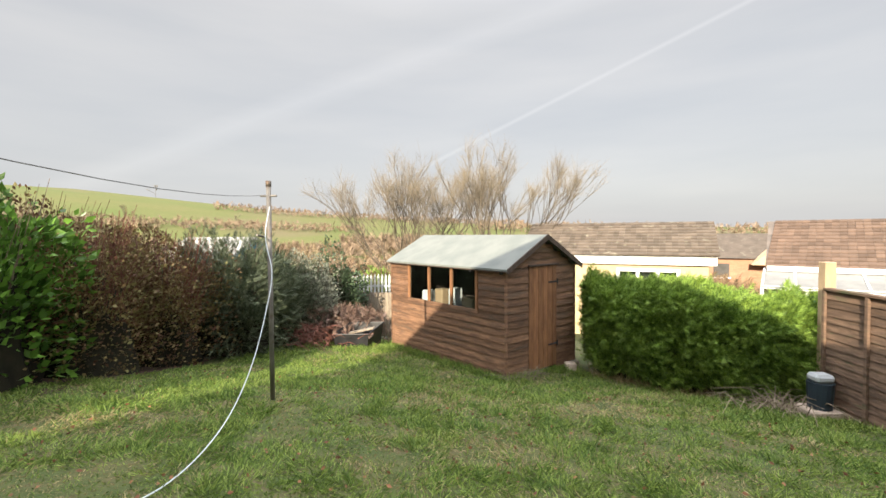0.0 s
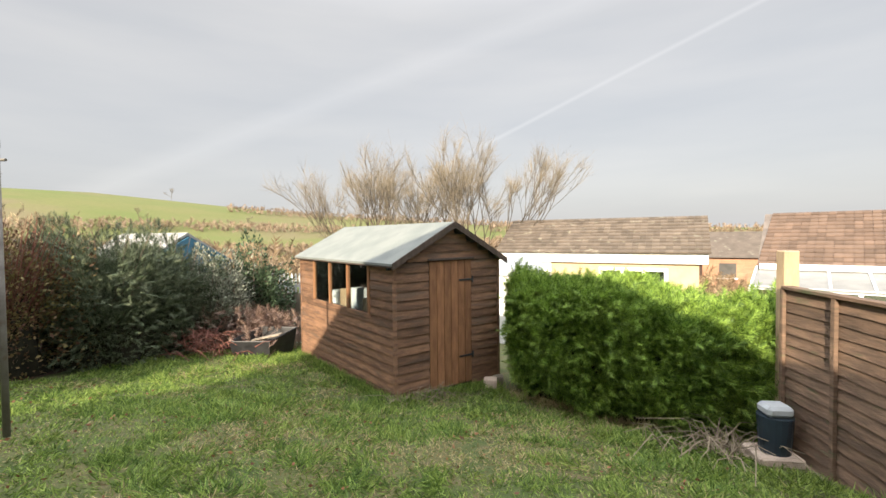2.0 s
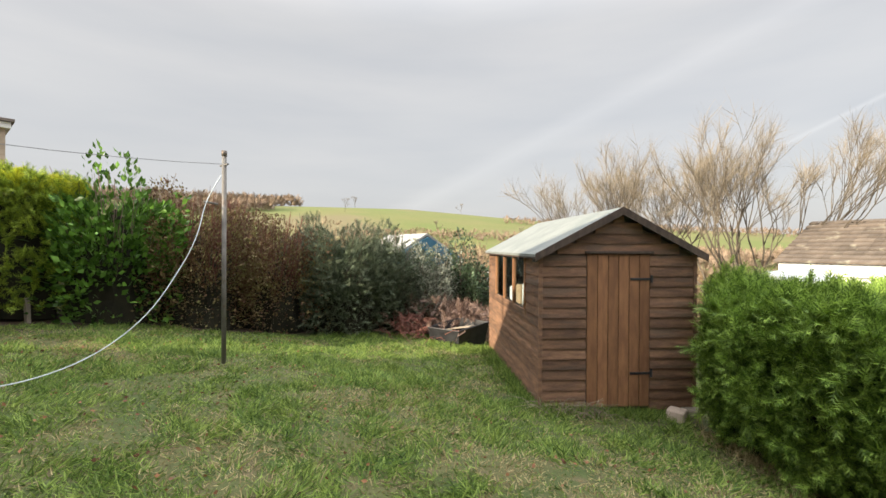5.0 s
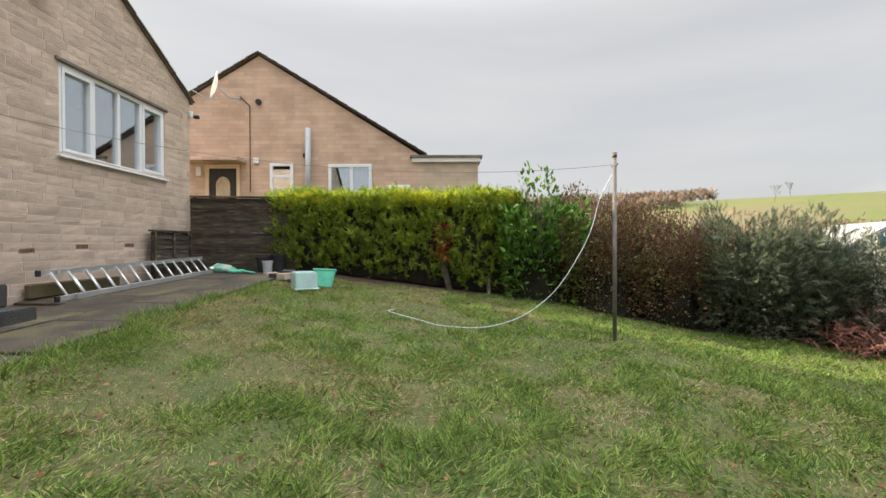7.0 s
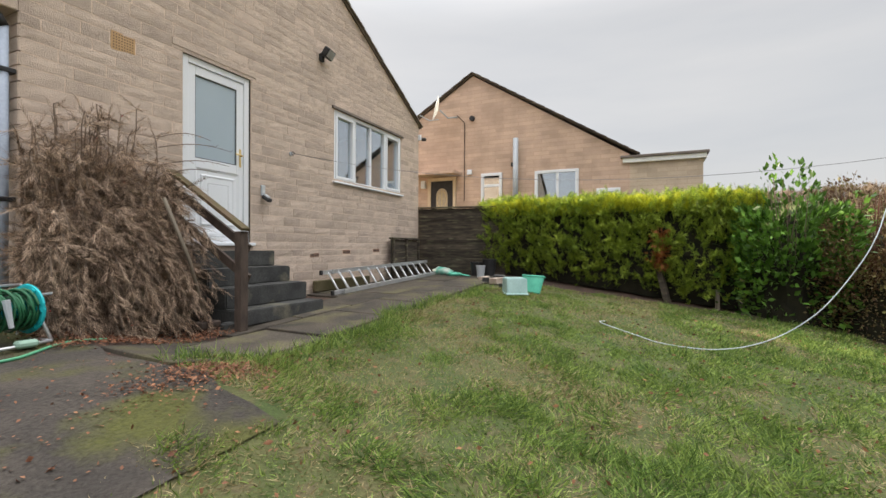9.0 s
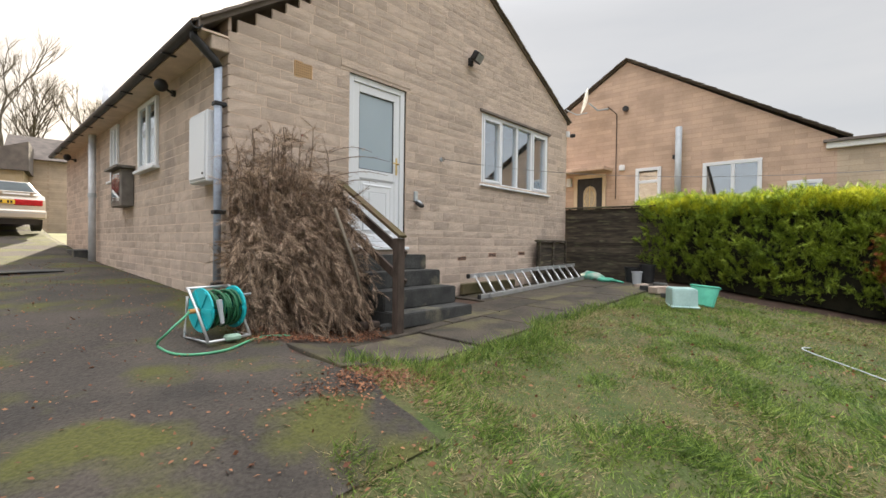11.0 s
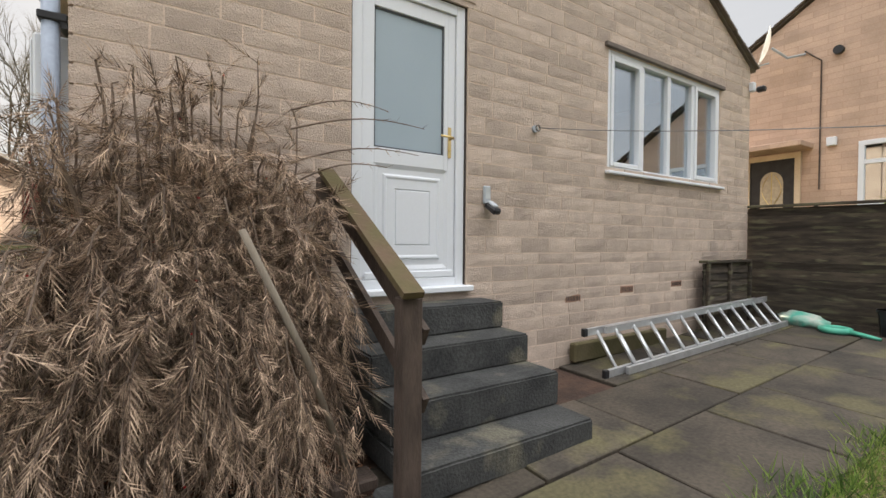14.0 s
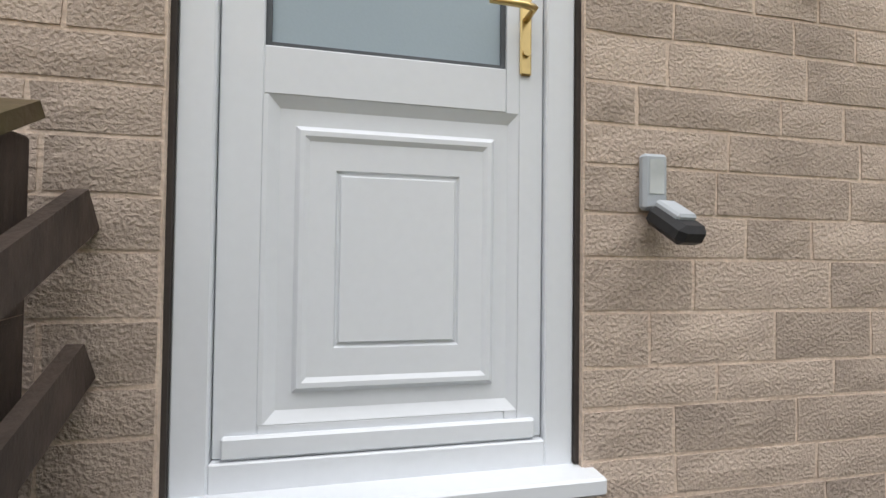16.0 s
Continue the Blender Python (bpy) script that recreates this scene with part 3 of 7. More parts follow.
def upvc_frame(parent, x0, x1, z0, z1, w, y0, y1, name="frame"):
    bm = bmesh.new()
    box(x0, y0, z0, x0 + w, y1, z1, 0.004, bm)
    box(x1 - w, y0, z0, x1, y1, z1, 0.004, bm)
    box(x0 + w, y0, z0, x1 - w, y1, z0 + w, 0.004, bm)
    box(x0 + w, y0, z1 - w, x1 - w, y1, z1, 0.004, bm)
    return part(name, bm, M_UPVC, parent)


def pane(parent, x0, x1, z0, z1, y, material, t=0.012):
    ob = part("pane", box(x0, y - t, z0, x1, y, z1), material, parent)
    ob.visible_shadow = False
    return ob


def house_door():
    d = thing("door_1", "closed white plastic door with a frosted upper pane", "door", kind="structure")
    x0, x1, z0, z1 = DOOR
    upvc_frame(d, x0 + 0.011, x1 - 0.011, z0, z1 - 0.011, 0.075, -0.13, -0.028, "frame")
    part("sill", box(x0 - 0.035, -0.05, z0 - 0.03, x1 + 0.035, 0.055, z0 + 0.012, 0.006), M_UPVC, d)
    part("threshold_stone", box(x0 - 0.0, -0.2, z0 - 0.15, x1 + 0.0, -0.0, z0 - 0.035), M_BLOCKS, d)
    a, b, c, e = x0 + 0.089, x1 - 0.089, z0 + 0.078, z1 - 0.089
    gx0, gx1, gz0, gz1 = 0.150, 0.715, 1.845, 2.80
    leaf = bmesh.new()
    y0, y1 = -0.105, -0.045
    box(a, y0, c, 0.118, y1, e, 0.003, leaf)
    box(0.118, y0, c, gx0, y1, 1.005, 0, leaf)
    box(0.118, y0, 1.735, gx0, y1, e, 0, leaf)
    box(gx1, y0, c, b, y1, e, 0.003, leaf)
    box(gx0, y0, gz1, gx1, y1, e, 0.003, leaf)
    box(gx0, y0, 1.735, gx1, y1, gz0, 0.003, leaf)
    box(gx0, y0, c, gx1, y1, 1.005, 0.003, leaf)
    box(gx0, y0, 1.005, gx1, y1 - 0.02, 1.735, 0, leaf)
    box(0.705, y0, 1.005, gx1, y1, 1.735, 0, leaf)
    part("leaf", leaf, M_UPVC, d)
    part("pane", box(gx0, -0.085, gz0, gx1, -0.065, gz1), M_FROST, d, "frosted pale blue glass")
    bead = bmesh.new()
    for s in ((gx0, gz0, gx1, gz0 + 0.012), (gx0, gz1 - 0.012, gx1, gz1), (gx0, gz0 + 0.012, gx0 + 0.012, gz1 - 0.012), (gx1 - 0.012, gz0 + 0.012, gx1, gz1 - 0.012)):
        box(s[0], -0.066, s[1], s[2], -0.056, s[3], 0, bead)
    part("bead", bead, mat("grey_gasket", (0.1, 0.11, 0.12), None, 0.6, 8, 0, 50), d)
    # lower panel: a chamfered recess, a raised field and a fine inner step
    px0, px1, pz0, pz1 = 0.118, 0.705, 1.005, 1.735
    rings = []
    bm = bmesh.new()
    for inset, depth in ((0.0, 0.0), (0.024, -0.014), (0.058, -0.014), (0.070, 0.002), (0.080, 0.002), (0.090, -0.004), (0.148, -0.004), (0.152, -0.010), (0.157, -0.010), (0.161, -0.002)):
        rings.append([bm.verts.new((x, y1 + depth, z)) for x, z in ((px0 + inset, pz0 + inset * 1.1), (px1 - inset, pz0 + inset * 1.1), (px1 - inset, pz1 - inset * 1.1), (px0 + inset, pz1 - inset * 1.1))])
    for p, q in zip(rings, rings[1:]):
        for k in range(4):
            bm.faces.new((p[k], p[(k + 1) % 4], q[(k + 1) % 4], q[k]))
    bm.faces.new(rings[-1])
    bmesh.ops.recalc_face_normals(bm, faces=bm.faces)
    part("panel", bm, M_UPVC, d, "moulded lower panel")
    part("weather_bar", box(a + 0.02, y1, c + 0.0, b - 0.02, y1 + 0.016, c + 0.05, 0.006), M_UPVC, d)
    gap = bmesh.new()
    for g0, g1, g2, g3 in ((x0, z0 + 0.014, x0 + 0.011, z1), (x1 - 0.011, z0 + 0.014, x1, z1), (x0 + 0.011, z1 - 0.011, x1 - 0.011, z1)):
        box(g0, -0.09, g1, g2, -0.018, g3, 0, gap)
    part("sealant", gap, mat("dark_sealant", (0.06, 0.05, 0.045), None, 0.9, 8, 0.1, 50), d, "dark perished sealant")
    h = part("handle_plate", box(0.088, -0.045, 1.83, 0.118, -0.036, 2.06, 0.004), M_BRASS, d, "brass handle plate")
    part("lever", tube([(0.103, -0.036, 1.97), (0.103, 0.015, 1.97), (0.13, 0.02, 1.972), (0.215, 0.018, 1.975)], 0.009, 0.008), M_BRASS, h, smooth=True)
    part("lock_barrel", disc((0.103, -0.034, 1.885), (0, 1, 0), 0.010, 0.012, 12), M_BRASS, h)
    # stone lintel, a little proud of the wall
    tagged(part("lintel", box(-0.10, -0.03, DOOR[3] + 0.03, 1.02, 0.006, DOOR[3] + 0.105, 0.004), M_BLOCKS), "pale stone lintel over the door", "lintel", kind="structure")


house_door()


def window_unit(name, label, x0, x1, z0, z1, panes, m=None, y=-0.06):
    w = thing(name, label, "window", m, kind="structure")
    upvc_frame(w, x0, x1, z0, z1, 0.055, y - 0.06, y + 0.045, "window_frame")
    part("window_sill", box(x0 - 0.04, y - 0.06, z0 - 0.03, x1 + 0.04, y + 0.11, z0, 0.006), M_UPVC, w)
    inner0, inner1 = x0 + 0.055, x1 - 0.055
    for i, (a, b, opens) in enumerate(panes):
        p0, p1 = inner0 + (inner1 - inner0) * a, inner0 + (inner1 - inner0) * b
        if i:
            part("mullion", box(p0 - 0.03, y - 0.05, z0 + 0.055, p0 + 0.03, y + 0.04, z1 - 0.055, 0.004), M_UPVC, w)
            p0 += 0.03
        if i < len(panes) - 1:
            p1 -= 0.03
        if opens:
            s = upvc_frame(w, p0, p1, z0 + 0.055, z1 - 0.055, 0.045, y - 0.03, y + 0.055, "sash")
            pane(s, p0 + 0.045, p1 - 0.045, z0 + 0.1, z1 - 0.1, y, M_GLASS)
        else:
            pane(w, p0, p1, z0 + 0.055, z1 - 0.055, y, M_GLASS)
    return w


window_unit("window_1", "white plastic four-light window with curtains behind", *WIN, [(0, 0.26, True), (0.26, 0.5, False), (0.5, 0.74, False), (0.74, 1, True)])
tagged(part("tile_lintel", box(WIN[0] - 0.06, -0.03, WIN[3] + 0.004, WIN[1] + 0.06, 0.03, WIN[3] + 0.05, 0.006), M_TILED), "dark creasing tiles above the window", "lintel", kind="structure")


def curtain(x0, x1, y, z0, z1, material, label):
    n = 60
    bm = bmesh.new()
    rows = [[bm.verts.new((x0 + (x1 - x0) * i / n, y + 0.035 * math.sin(i * 0.9) + 0.012 * math.sin(i * 2.3), z)) for i in range(n + 1)] for z in (z0, z1)]
    for i in range(n):
        bm.faces.new((rows[0][i], rows[0][i + 1], rows[1][i + 1], rows[1][i]))
    ob = part("curtain", bm, material, smooth=True)
    sol = ob.modifiers.new("thickness", "SOLIDIFY")
    sol.thickness = 0.004
    return tagged(ob, label, "curtain")


M_CURT = mat("grey_curtain", (0.42, 0.43, 0.42), (0.33, 0.34, 0.33), 0.9, 4, 0.1, 60)
curtain(-3.8, -3.2, -0.33, 1.75, 3.12, M_CURT, "grey-white folded curtain hanging inside the window")
curtain(-2.1, -1.74, -0.33, 1.75, 3.12, M_CURT, "grey-white folded curtain hanging inside the window")
# room shell; its dimness is in the dark colour
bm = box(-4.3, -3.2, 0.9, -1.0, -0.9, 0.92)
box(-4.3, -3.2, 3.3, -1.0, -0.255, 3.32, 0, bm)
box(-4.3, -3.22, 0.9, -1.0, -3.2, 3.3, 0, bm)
tagged(part("wall_room", bm, M_UNLIT_ROOM), "plain room walls behind the window, coloured dark as if unlit", "wall", kind="structure")

# ---- steps and rail ----
NOSE = [(1.083, 0.182), (0.816, 0.391), (0.544, 0.580), (0.276, 0.771)]


def steps():
    s = thing("doorsteps", "four worn dark concrete steps up to the white door", "steps")
    for i, (y, z) in enumerate(NOSE):
        lo = -0.25 if i == 0 else NOSE[i - 1][1]
        bm = box(-0.175, 0.004, lo + (0.035 if i == 0 else 0), 1.0 - 0.004 * i, y, z, 0.0, bmesh.new())
        if i == 0:
            bm.free()
            bm = box(-0.175, 0.004, 0.03, 1.0, y, z)
        es = list(bm.edges)
        bmesh.ops.bevel(bm, geom=es, offset=0.012, segments=2, affect="EDGES")
        bmesh.ops.subdivide_edges(bm, edges=[e for e in bm.edges if e.calc_length() > 0.3], cuts=6)
        for v in bm.verts:
            v.co += Vector(noise.noise_vector(v.co * 9)) * 0.004
        part("step", bm, M_CONC, s)
    part("footing", box(-0.12, 0.004, -0.25, 0.95, 1.02, 0.03), M_CONC, s)


steps()


def handrail():
    r = thing("handrail", "dark-stained wooden handrail beside the steps", "handrail")
    px, py = 1.075, 1.13
    part("post", box(px - 0.045, py - 0.045, -0.2, px + 0.045, py + 0.045, 0.97, 0.006), M_TRIMW, r)
    part("upper_post", box(px + 0.0, 0.08, 0.0, px + 0.075, 0.16, 1.58, 0.006), M_TRIMW, r)
    part("rail", beam((px + 0.02, 1.21, 0.985), (px + 0.02, 0.10, 1.625), 0.095, 0.03), mat("mossy_rail", (0.10, 0.065, 0.04), (0.085, 0.07, 0.03), 0.8, 6, 0.4, 40), r, "flat handrail green with algae")
    for dz in (0.13, 0.42):
        part("brace", beam((px - 0.06, 1.16, 0.93 - dz), (px - 0.055, 0.02, 1.59 - dz), 0.03, 0.085), M_TRIMW, r)


handrail()

# ---- shed ----
SHED = Matrix.Translation((1.02, 9.36, -1.02)) @ Matrix.Rotation(math.atan2(0.696, 0.718), 4, "Z")
SW, SD, SE, SRD = 1.82, 3.25, 1.78, 2.27


def shed():
    """Local axes: x along the front, y into the depth, z up; the front is y = 0 and faces -y."""
    s = thing("garden_shed", "brown timber garden shed with green felt roof and side window", "shed", SHED)
    t = 0.03
    board = 0.118
    dx0, dx1, dz0, dz1 = 0.53, 1.28, 0.04, 1.79
    wy0, wy1, wz0, wz1 = 0.66, 2.62, 1.06, 1.76
    frame_bm = bmesh.new()
    # dark lining behind the boards
    box(0.02, 0.012, 0.0, dx0, 0.03, SE, 0, frame_bm)
    box(dx1, 0.012, 0.0, SW - 0.02, 0.03, SE, 0, frame_bm)
    box(dx0, 0.012, dz1, dx1, 0.03, SE, 0, frame_bm)
    prism([(0.02, SE), (SW - 0.02, SE), (SW / 2, SRD - 0.06)], "y", 0.012, 0.03, frame_bm)
    prism([(0.02, SE), (SW - 0.02, SE), (SW / 2, SRD - 0.06)], "y", SD - 0.03, SD, frame_bm)
    box(0.012, 0.03, 0.0, 0.03, wy0, SE, 0, frame_bm)
    box(0.012, wy1, 0.0, 0.03, SD, SE, 0, frame_bm)
    box(0.012, wy0, 0.0, 0.03, wy1, wz0, 0, frame_bm)
    box(SW - 0.03, 0.03, 0.0, SW - 0.0, SD, SE, 0, frame_bm)
    box(0.03, SD - 0.03, 0.0, SW - 0.03, SD, SE, 0, frame_bm)
    part("lining", frame_bm, M_TRIMW, s)
    part("floor_panel", box(0.03, 0.03, 0.0, SW - 0.03, SD - 0.03, 0.04), M_TRIMW, s)
    # tapered overlapping boards
    def plank(ln):
        bm = bmesh.new()
        n = 5
        rows = []
        for z, y in ((-0.004, 0.014), (-0.004, -0.016), (board * 0.3, -0.013), (board, 0.0), (board, 0.014)):
            rows.append([bm.verts.new((ln * i / n, y + (random.uniform(-1, 1) * 0.0015 if y < 0 else 0), z + (random.uniform(-1, 1) * 0.0035 if y < 0 and z < 0 else 0))) for i in range(n + 1)])
        for a, b in zip(rows, rows[1:]):
            for i in range(n):
                bm.faces.new((a[i], a[i + 1], b[i + 1], b[i]))
        bm.faces.new([r[0] for r in rows])
        bm.faces.new([r[-1] for r in rows][::-1])
        bmesh.ops.recalc_face_normals(bm, faces=bm.faces)
        return bm
    cache = {}
    def add_plank(ln, m):
        key = round(ln, 2)
        if key not in cache:
            cache[key] = mesh_of("board", plank(ln), M_SHED)
        part("board", cache[key], None, s, m=m)
    rows = int(SE / board) + 1
    for k in range(rows):
        z = k * board
        if z > SE - 0.03:
            break
        if z < dz1 - 0.06:
            add_plank(dx0 - 0.02, Matrix.Translation((0.02, 0, z)))
            add_plank(SW - dx1 - 0.02, Matrix.Translation((dx1, 0, z)))
        runs = [(0.02, SD - 0.02)] if z + board * 0.7 < wz0 else [(0.02, wy0 - 0.04), (wy1 + 0.04, SD - 0.02)]
        for a, b in runs:
            add_plank(b - a, Matrix.Translation((0, b, z)) @ Matrix.Rotation(-math.pi / 2, 4, "Z"))
        add_plank(SD - 0.04, Matrix.Translation((SW, 0.02, z)) @ Matrix.Rotation(math.pi / 2, 4, "Z"))
    z = dz1 + 0.0
    while z < SRD - 0.12:
        half = SW / 2 * min(1.0, (SRD - 0.03 - z - board * 0.5) / (SRD - SE))
        add_plank(2 * half - 0.02, Matrix.Translation((SW / 2 - half + 0.01, -0.001, z)))
        z += board
    for x, y in ((0, 0), (SW, 0), (0, SD), (SW, SD)):
        part("corner_post", box(x - 0.02, y - 0.02, 0, x + 0.022, y + 0.022, SE, 0.004), M_SHED, s)
    door = part("door", box(dx0 + 0.005, -0.004, dz0, dx1 - 0.005, 0.016, dz1 - 0.01), M_TRIMW, s, "vertical-boarded reddish brown door")
    n = 6
    w = (dx1 - dx0 - 0.01) / n
    bd = mesh_of("door_board", box(-w / 2 + 0.003, -0.02, dz0, w / 2 - 0.003, -0.004, dz1 - 0.01, 0.004), M_SHEDDOOR)
    for i in range(n):
        part("door_board", bd, None, door, m=Matrix.Translation((dx0 + 0.005 + w * (i + 0.5), 0, 0)))
    for z in (0.42, 1.5):
        part("hinge", box(dx1 - 0.24, -0.028, z - 0.014, dx1 + 0.03, -0.02, z + 0.014, 0.002), M_BLACK, door, "black iron strap hinge")
        part("hinge_knuckle", box(dx1 + 0.0, -0.034, z - 0.045, dx1 + 0.025, -0.018, z + 0.045, 0.003), M_BLACK, door)
    part("drip_board", box(dx0 - 0.02, -0.05, dz1, dx1 + 0.03, 0.0, dz1 + 0.03, 0.004), M_TRIMW, s)
    win = part("window", box(-0.016, wy0 - 0.04, wz0 - 0.06, 0.016, wy1 + 0.04, wz0, 0.003), M_SHED, s, "three-light window in stained timber")
    for i in range(4):
        y = wy0 + (wy1 - wy0) * i / 3
        part("window_post", box(-0.02, y - 0.03, wz0, 0.02, y + 0.03, wz1 + 0.02, 0.003), M_SHEDDOOR, win)
    for i in range(3):
        a, b = wy0 + (wy1 - wy0) * i / 3 + 0.03, wy0 + (wy1 - wy0) * (i + 1) / 3 - 0.03
        g = part("pane", box(0.0, a, wz0, 0.004, b, wz1), M_GLASS2, win)
        g.visible_shadow = False
    # roof: two felted slopes with fascia
    roof = part("roof", prism([(-0.09, SE - 0.03), (-0.09, SE + 0.0), (SW / 2, SRD + 0.045), (SW + 0.09, SE + 0.0), (SW + 0.09, SE - 0.03), (SW / 2, SRD + 0.01)], "y", -0.10, SD + 0.08), M_FELT, s, "mineral green felt roof")
    for x0, x1 in ((-0.09, SW / 2), (SW + 0.09, SW / 2)):
        part("barge_board", prism([(x0, SE - 0.075), (x0, SE + 0.008), (x1, SRD + 0.05), (x1, SRD - 0.04)], "y", -0.122, -0.10), M_TRIMW, roof)
    part("eave_board", box(-0.085, -0.1, SE - 0.05, -0.065, SD + 0.05, SE - 0.032), M_TRIMW, roof)
    for y in (0.05, 0.75):
        part("lamp_clip", disc((-0.05, y, SE - 0.06), (1, 0, 0), 0.03, 0.05, 10), M_BLACK, roof)
    return s


shed()

# ---- fences ----
def lap_panel(name, label, a, b, z0, z1, material, face=1, bow=0.012, posts=True, rail_every=0.62, slat=0.12):
    """A waney-lap fence from a to b: overlapping thin boards, battens, capping."""
    a, b = Vector((*a, 0)), Vector((*b, 0))
    ln = (b - a).length
    m = Matrix.Translation((a.x, a.y, z0)) @ Matrix.Rotation(math.atan2(b.y - a.y, b.x - a.x), 4, "Z")
    f = thing(name, label, "fence", m)
    h = z1 - z0
    bays = max(1, round(ln / 1.83))
    w = ln / bays
    meshes = []
    for v in range(4):
        bm = bmesh.new()
        n = 8
        ph = random.uniform(0, 6)
        lo = [-0.012 - 0.016 * max(0, math.sin(i * 0.9 + ph)) for i in range(n + 1)]
        rows = [[bm.verts.new((w * i / n, y * face, z + (lo[i] if z < 0.01 else 0))) for i in range(n + 1)] for z, y in ((0, 0.022), (0.0, 0.03), (slat, 0.012), (slat, 0.004))]
        for r, q in zip(rows, rows[1:]):
            for i in range(n):
                bm.faces.new((r[i], r[i + 1], q[i + 1], q[i]))
        for i in range(n):
            bm.faces.new((rows[3][i], rows[3][i + 1], rows[0][i + 1], rows[0][i]))
        bmesh.ops.recalc_face_normals(bm, faces=bm.faces)
        meshes.append(mesh_of("slat", bm, material))
    for i in range(bays):
        k = 0
        z = 0.03
        while z + slat * 0.5 < h - 0.02:
            part("slat", meshes[(k * 3 + i) % 4], None, f, m=Matrix.Translation((w * i, 0, z)))
            z += slat * 0.82
            k += 1
        x = w * i
        while x < w * (i + 1) + 0.01:
            part("batten", box(x - 0.022, 0.028 * face if face > 0 else -0.06, 0.0, x + 0.022, 0.06 if face > 0 else -0.028, h - 0.02, 0.003), material, f)
            x += rail_every
    part("capping", box(0, -0.035, h - 0.02, ln, 0.065, h + 0.012, 0.004) if face > 0 else box(0, -0.065, h - 0.02, ln, 0.035, h + 0.012, 0.004), material, f)
    return f


lap_panel("side_fence", "dark weathered lap fence panel beside the house corner", (-4.93, 1.9), (-4.63, -0.03), 0.14, 1.70, M_FENCED, face=-1)
lap_panel("boundary_fence", "brown lap fence along the garden boundary", (4.95, 8.27), (4.95, 2.6), -0.92, 0.60, M_FENCEW, face=-1)
tagged(part("fence_post", box(4.93, 8.29, -1.3, 5.06, 8.42, 0.93, 0.008), M_PALEWOOD), "pale new timber fence post at the boundary", "post")

# ---- hedges and shrubs ----
def hedge_body(n, a, b, half, z_top, wave=0.12, seed=1, top_share=0.25, base=None, dense_face=None):
    """Random places on and just inside a hedge's uneven shell from a to b: place and outward way."""
    rng = np.random.default_rng(seed)
    a, b = np.array(a, float), np.array(b, float)
    d = b - a
    ln = np.hypot(*d)
    d = d / ln
    side = np.array([d[1], -d[0]])
    t = rng.uniform(-half * 0.6, ln + half * 0.6, n)
    ang = rng.uniform(0, math.pi, n)
    # rounded box section: sides and a flat crown
    top = rng.random(n) < top_share
    s = np.where(top, rng.uniform(-1, 1, n), np.sign(np.cos(ang)))
    k = rng.random(n)
    px = a[0] + d[0] * t
    py = a[1] + d[1] * t
    taper = np.minimum(1, np.minimum(t + half * 0.6, ln + half * 0.6 - t) / (half * 0.9) + 0.25)
    bump = 1 + wave * np.sin(t * 2.9 + seed) + wave * 0.7 * np.sin(t * 7.1 + k * 5)
    zb = height(px, py)
    zt = z_top(t / ln) if callable(z_top) else z_top
    zt = zt + wave * 0.5 * np.sin(t * 3.7 + seed * 2) + wave * 0.35 * np.sin(t * 11.0)
    z = np.where(top, zt - 0.10 * rng.random(n) * 1.0 - 0.12 * np.abs(s) ** 3, zb + 0.10 + (zt - zb - 0.16) * k ** 0.8)
    bulge = 1 - 0.22 * np.maximum(0, (0.35 - k) / 0.35) * ~top - 0.12 * np.maximum(0, (k - 0.8) / 0.2) * ~top
    off = s * half * bump * taper * bulge * (1 - 0.22 * rng.random(n) ** 2)
    pos = np.stack([px + side[0] * off, py + side[1] * off, z], 1)
    out = np.stack([side[0] * s + d[0] * rng.normal(0, 0.35, n), side[1] * s + d[1] * rng.normal(0, 0.35, n), np.where(top, 1.3, 0.25) + rng.normal(0, 0.3, n)], 1)
    return pos, out


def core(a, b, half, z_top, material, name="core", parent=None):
    """Shade inside a hedge as a near-black filler: an uneven closed body well within the leaves."""
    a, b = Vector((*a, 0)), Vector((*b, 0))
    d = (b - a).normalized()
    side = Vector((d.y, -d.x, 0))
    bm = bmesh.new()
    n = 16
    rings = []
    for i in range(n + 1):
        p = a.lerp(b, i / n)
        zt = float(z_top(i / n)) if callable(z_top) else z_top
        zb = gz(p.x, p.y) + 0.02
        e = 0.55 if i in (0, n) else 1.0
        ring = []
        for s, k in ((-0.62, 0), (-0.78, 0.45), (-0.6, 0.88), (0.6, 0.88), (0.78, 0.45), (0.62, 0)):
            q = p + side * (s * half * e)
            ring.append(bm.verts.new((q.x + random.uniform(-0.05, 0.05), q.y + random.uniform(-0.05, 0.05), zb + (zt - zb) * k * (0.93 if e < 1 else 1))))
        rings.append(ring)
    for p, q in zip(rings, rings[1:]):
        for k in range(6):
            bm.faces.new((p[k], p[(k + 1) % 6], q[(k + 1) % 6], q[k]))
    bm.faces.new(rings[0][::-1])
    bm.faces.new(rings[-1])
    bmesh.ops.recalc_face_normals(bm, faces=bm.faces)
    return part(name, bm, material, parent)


# near-black colour gives the deep shade that shows between leaves
M_INNER_SHADE = mat("hedge_inner_shade", (0.022, 0.020, 0.011), (0.012, 0.012, 0.007), 1.0, 6, 0.6, 25)


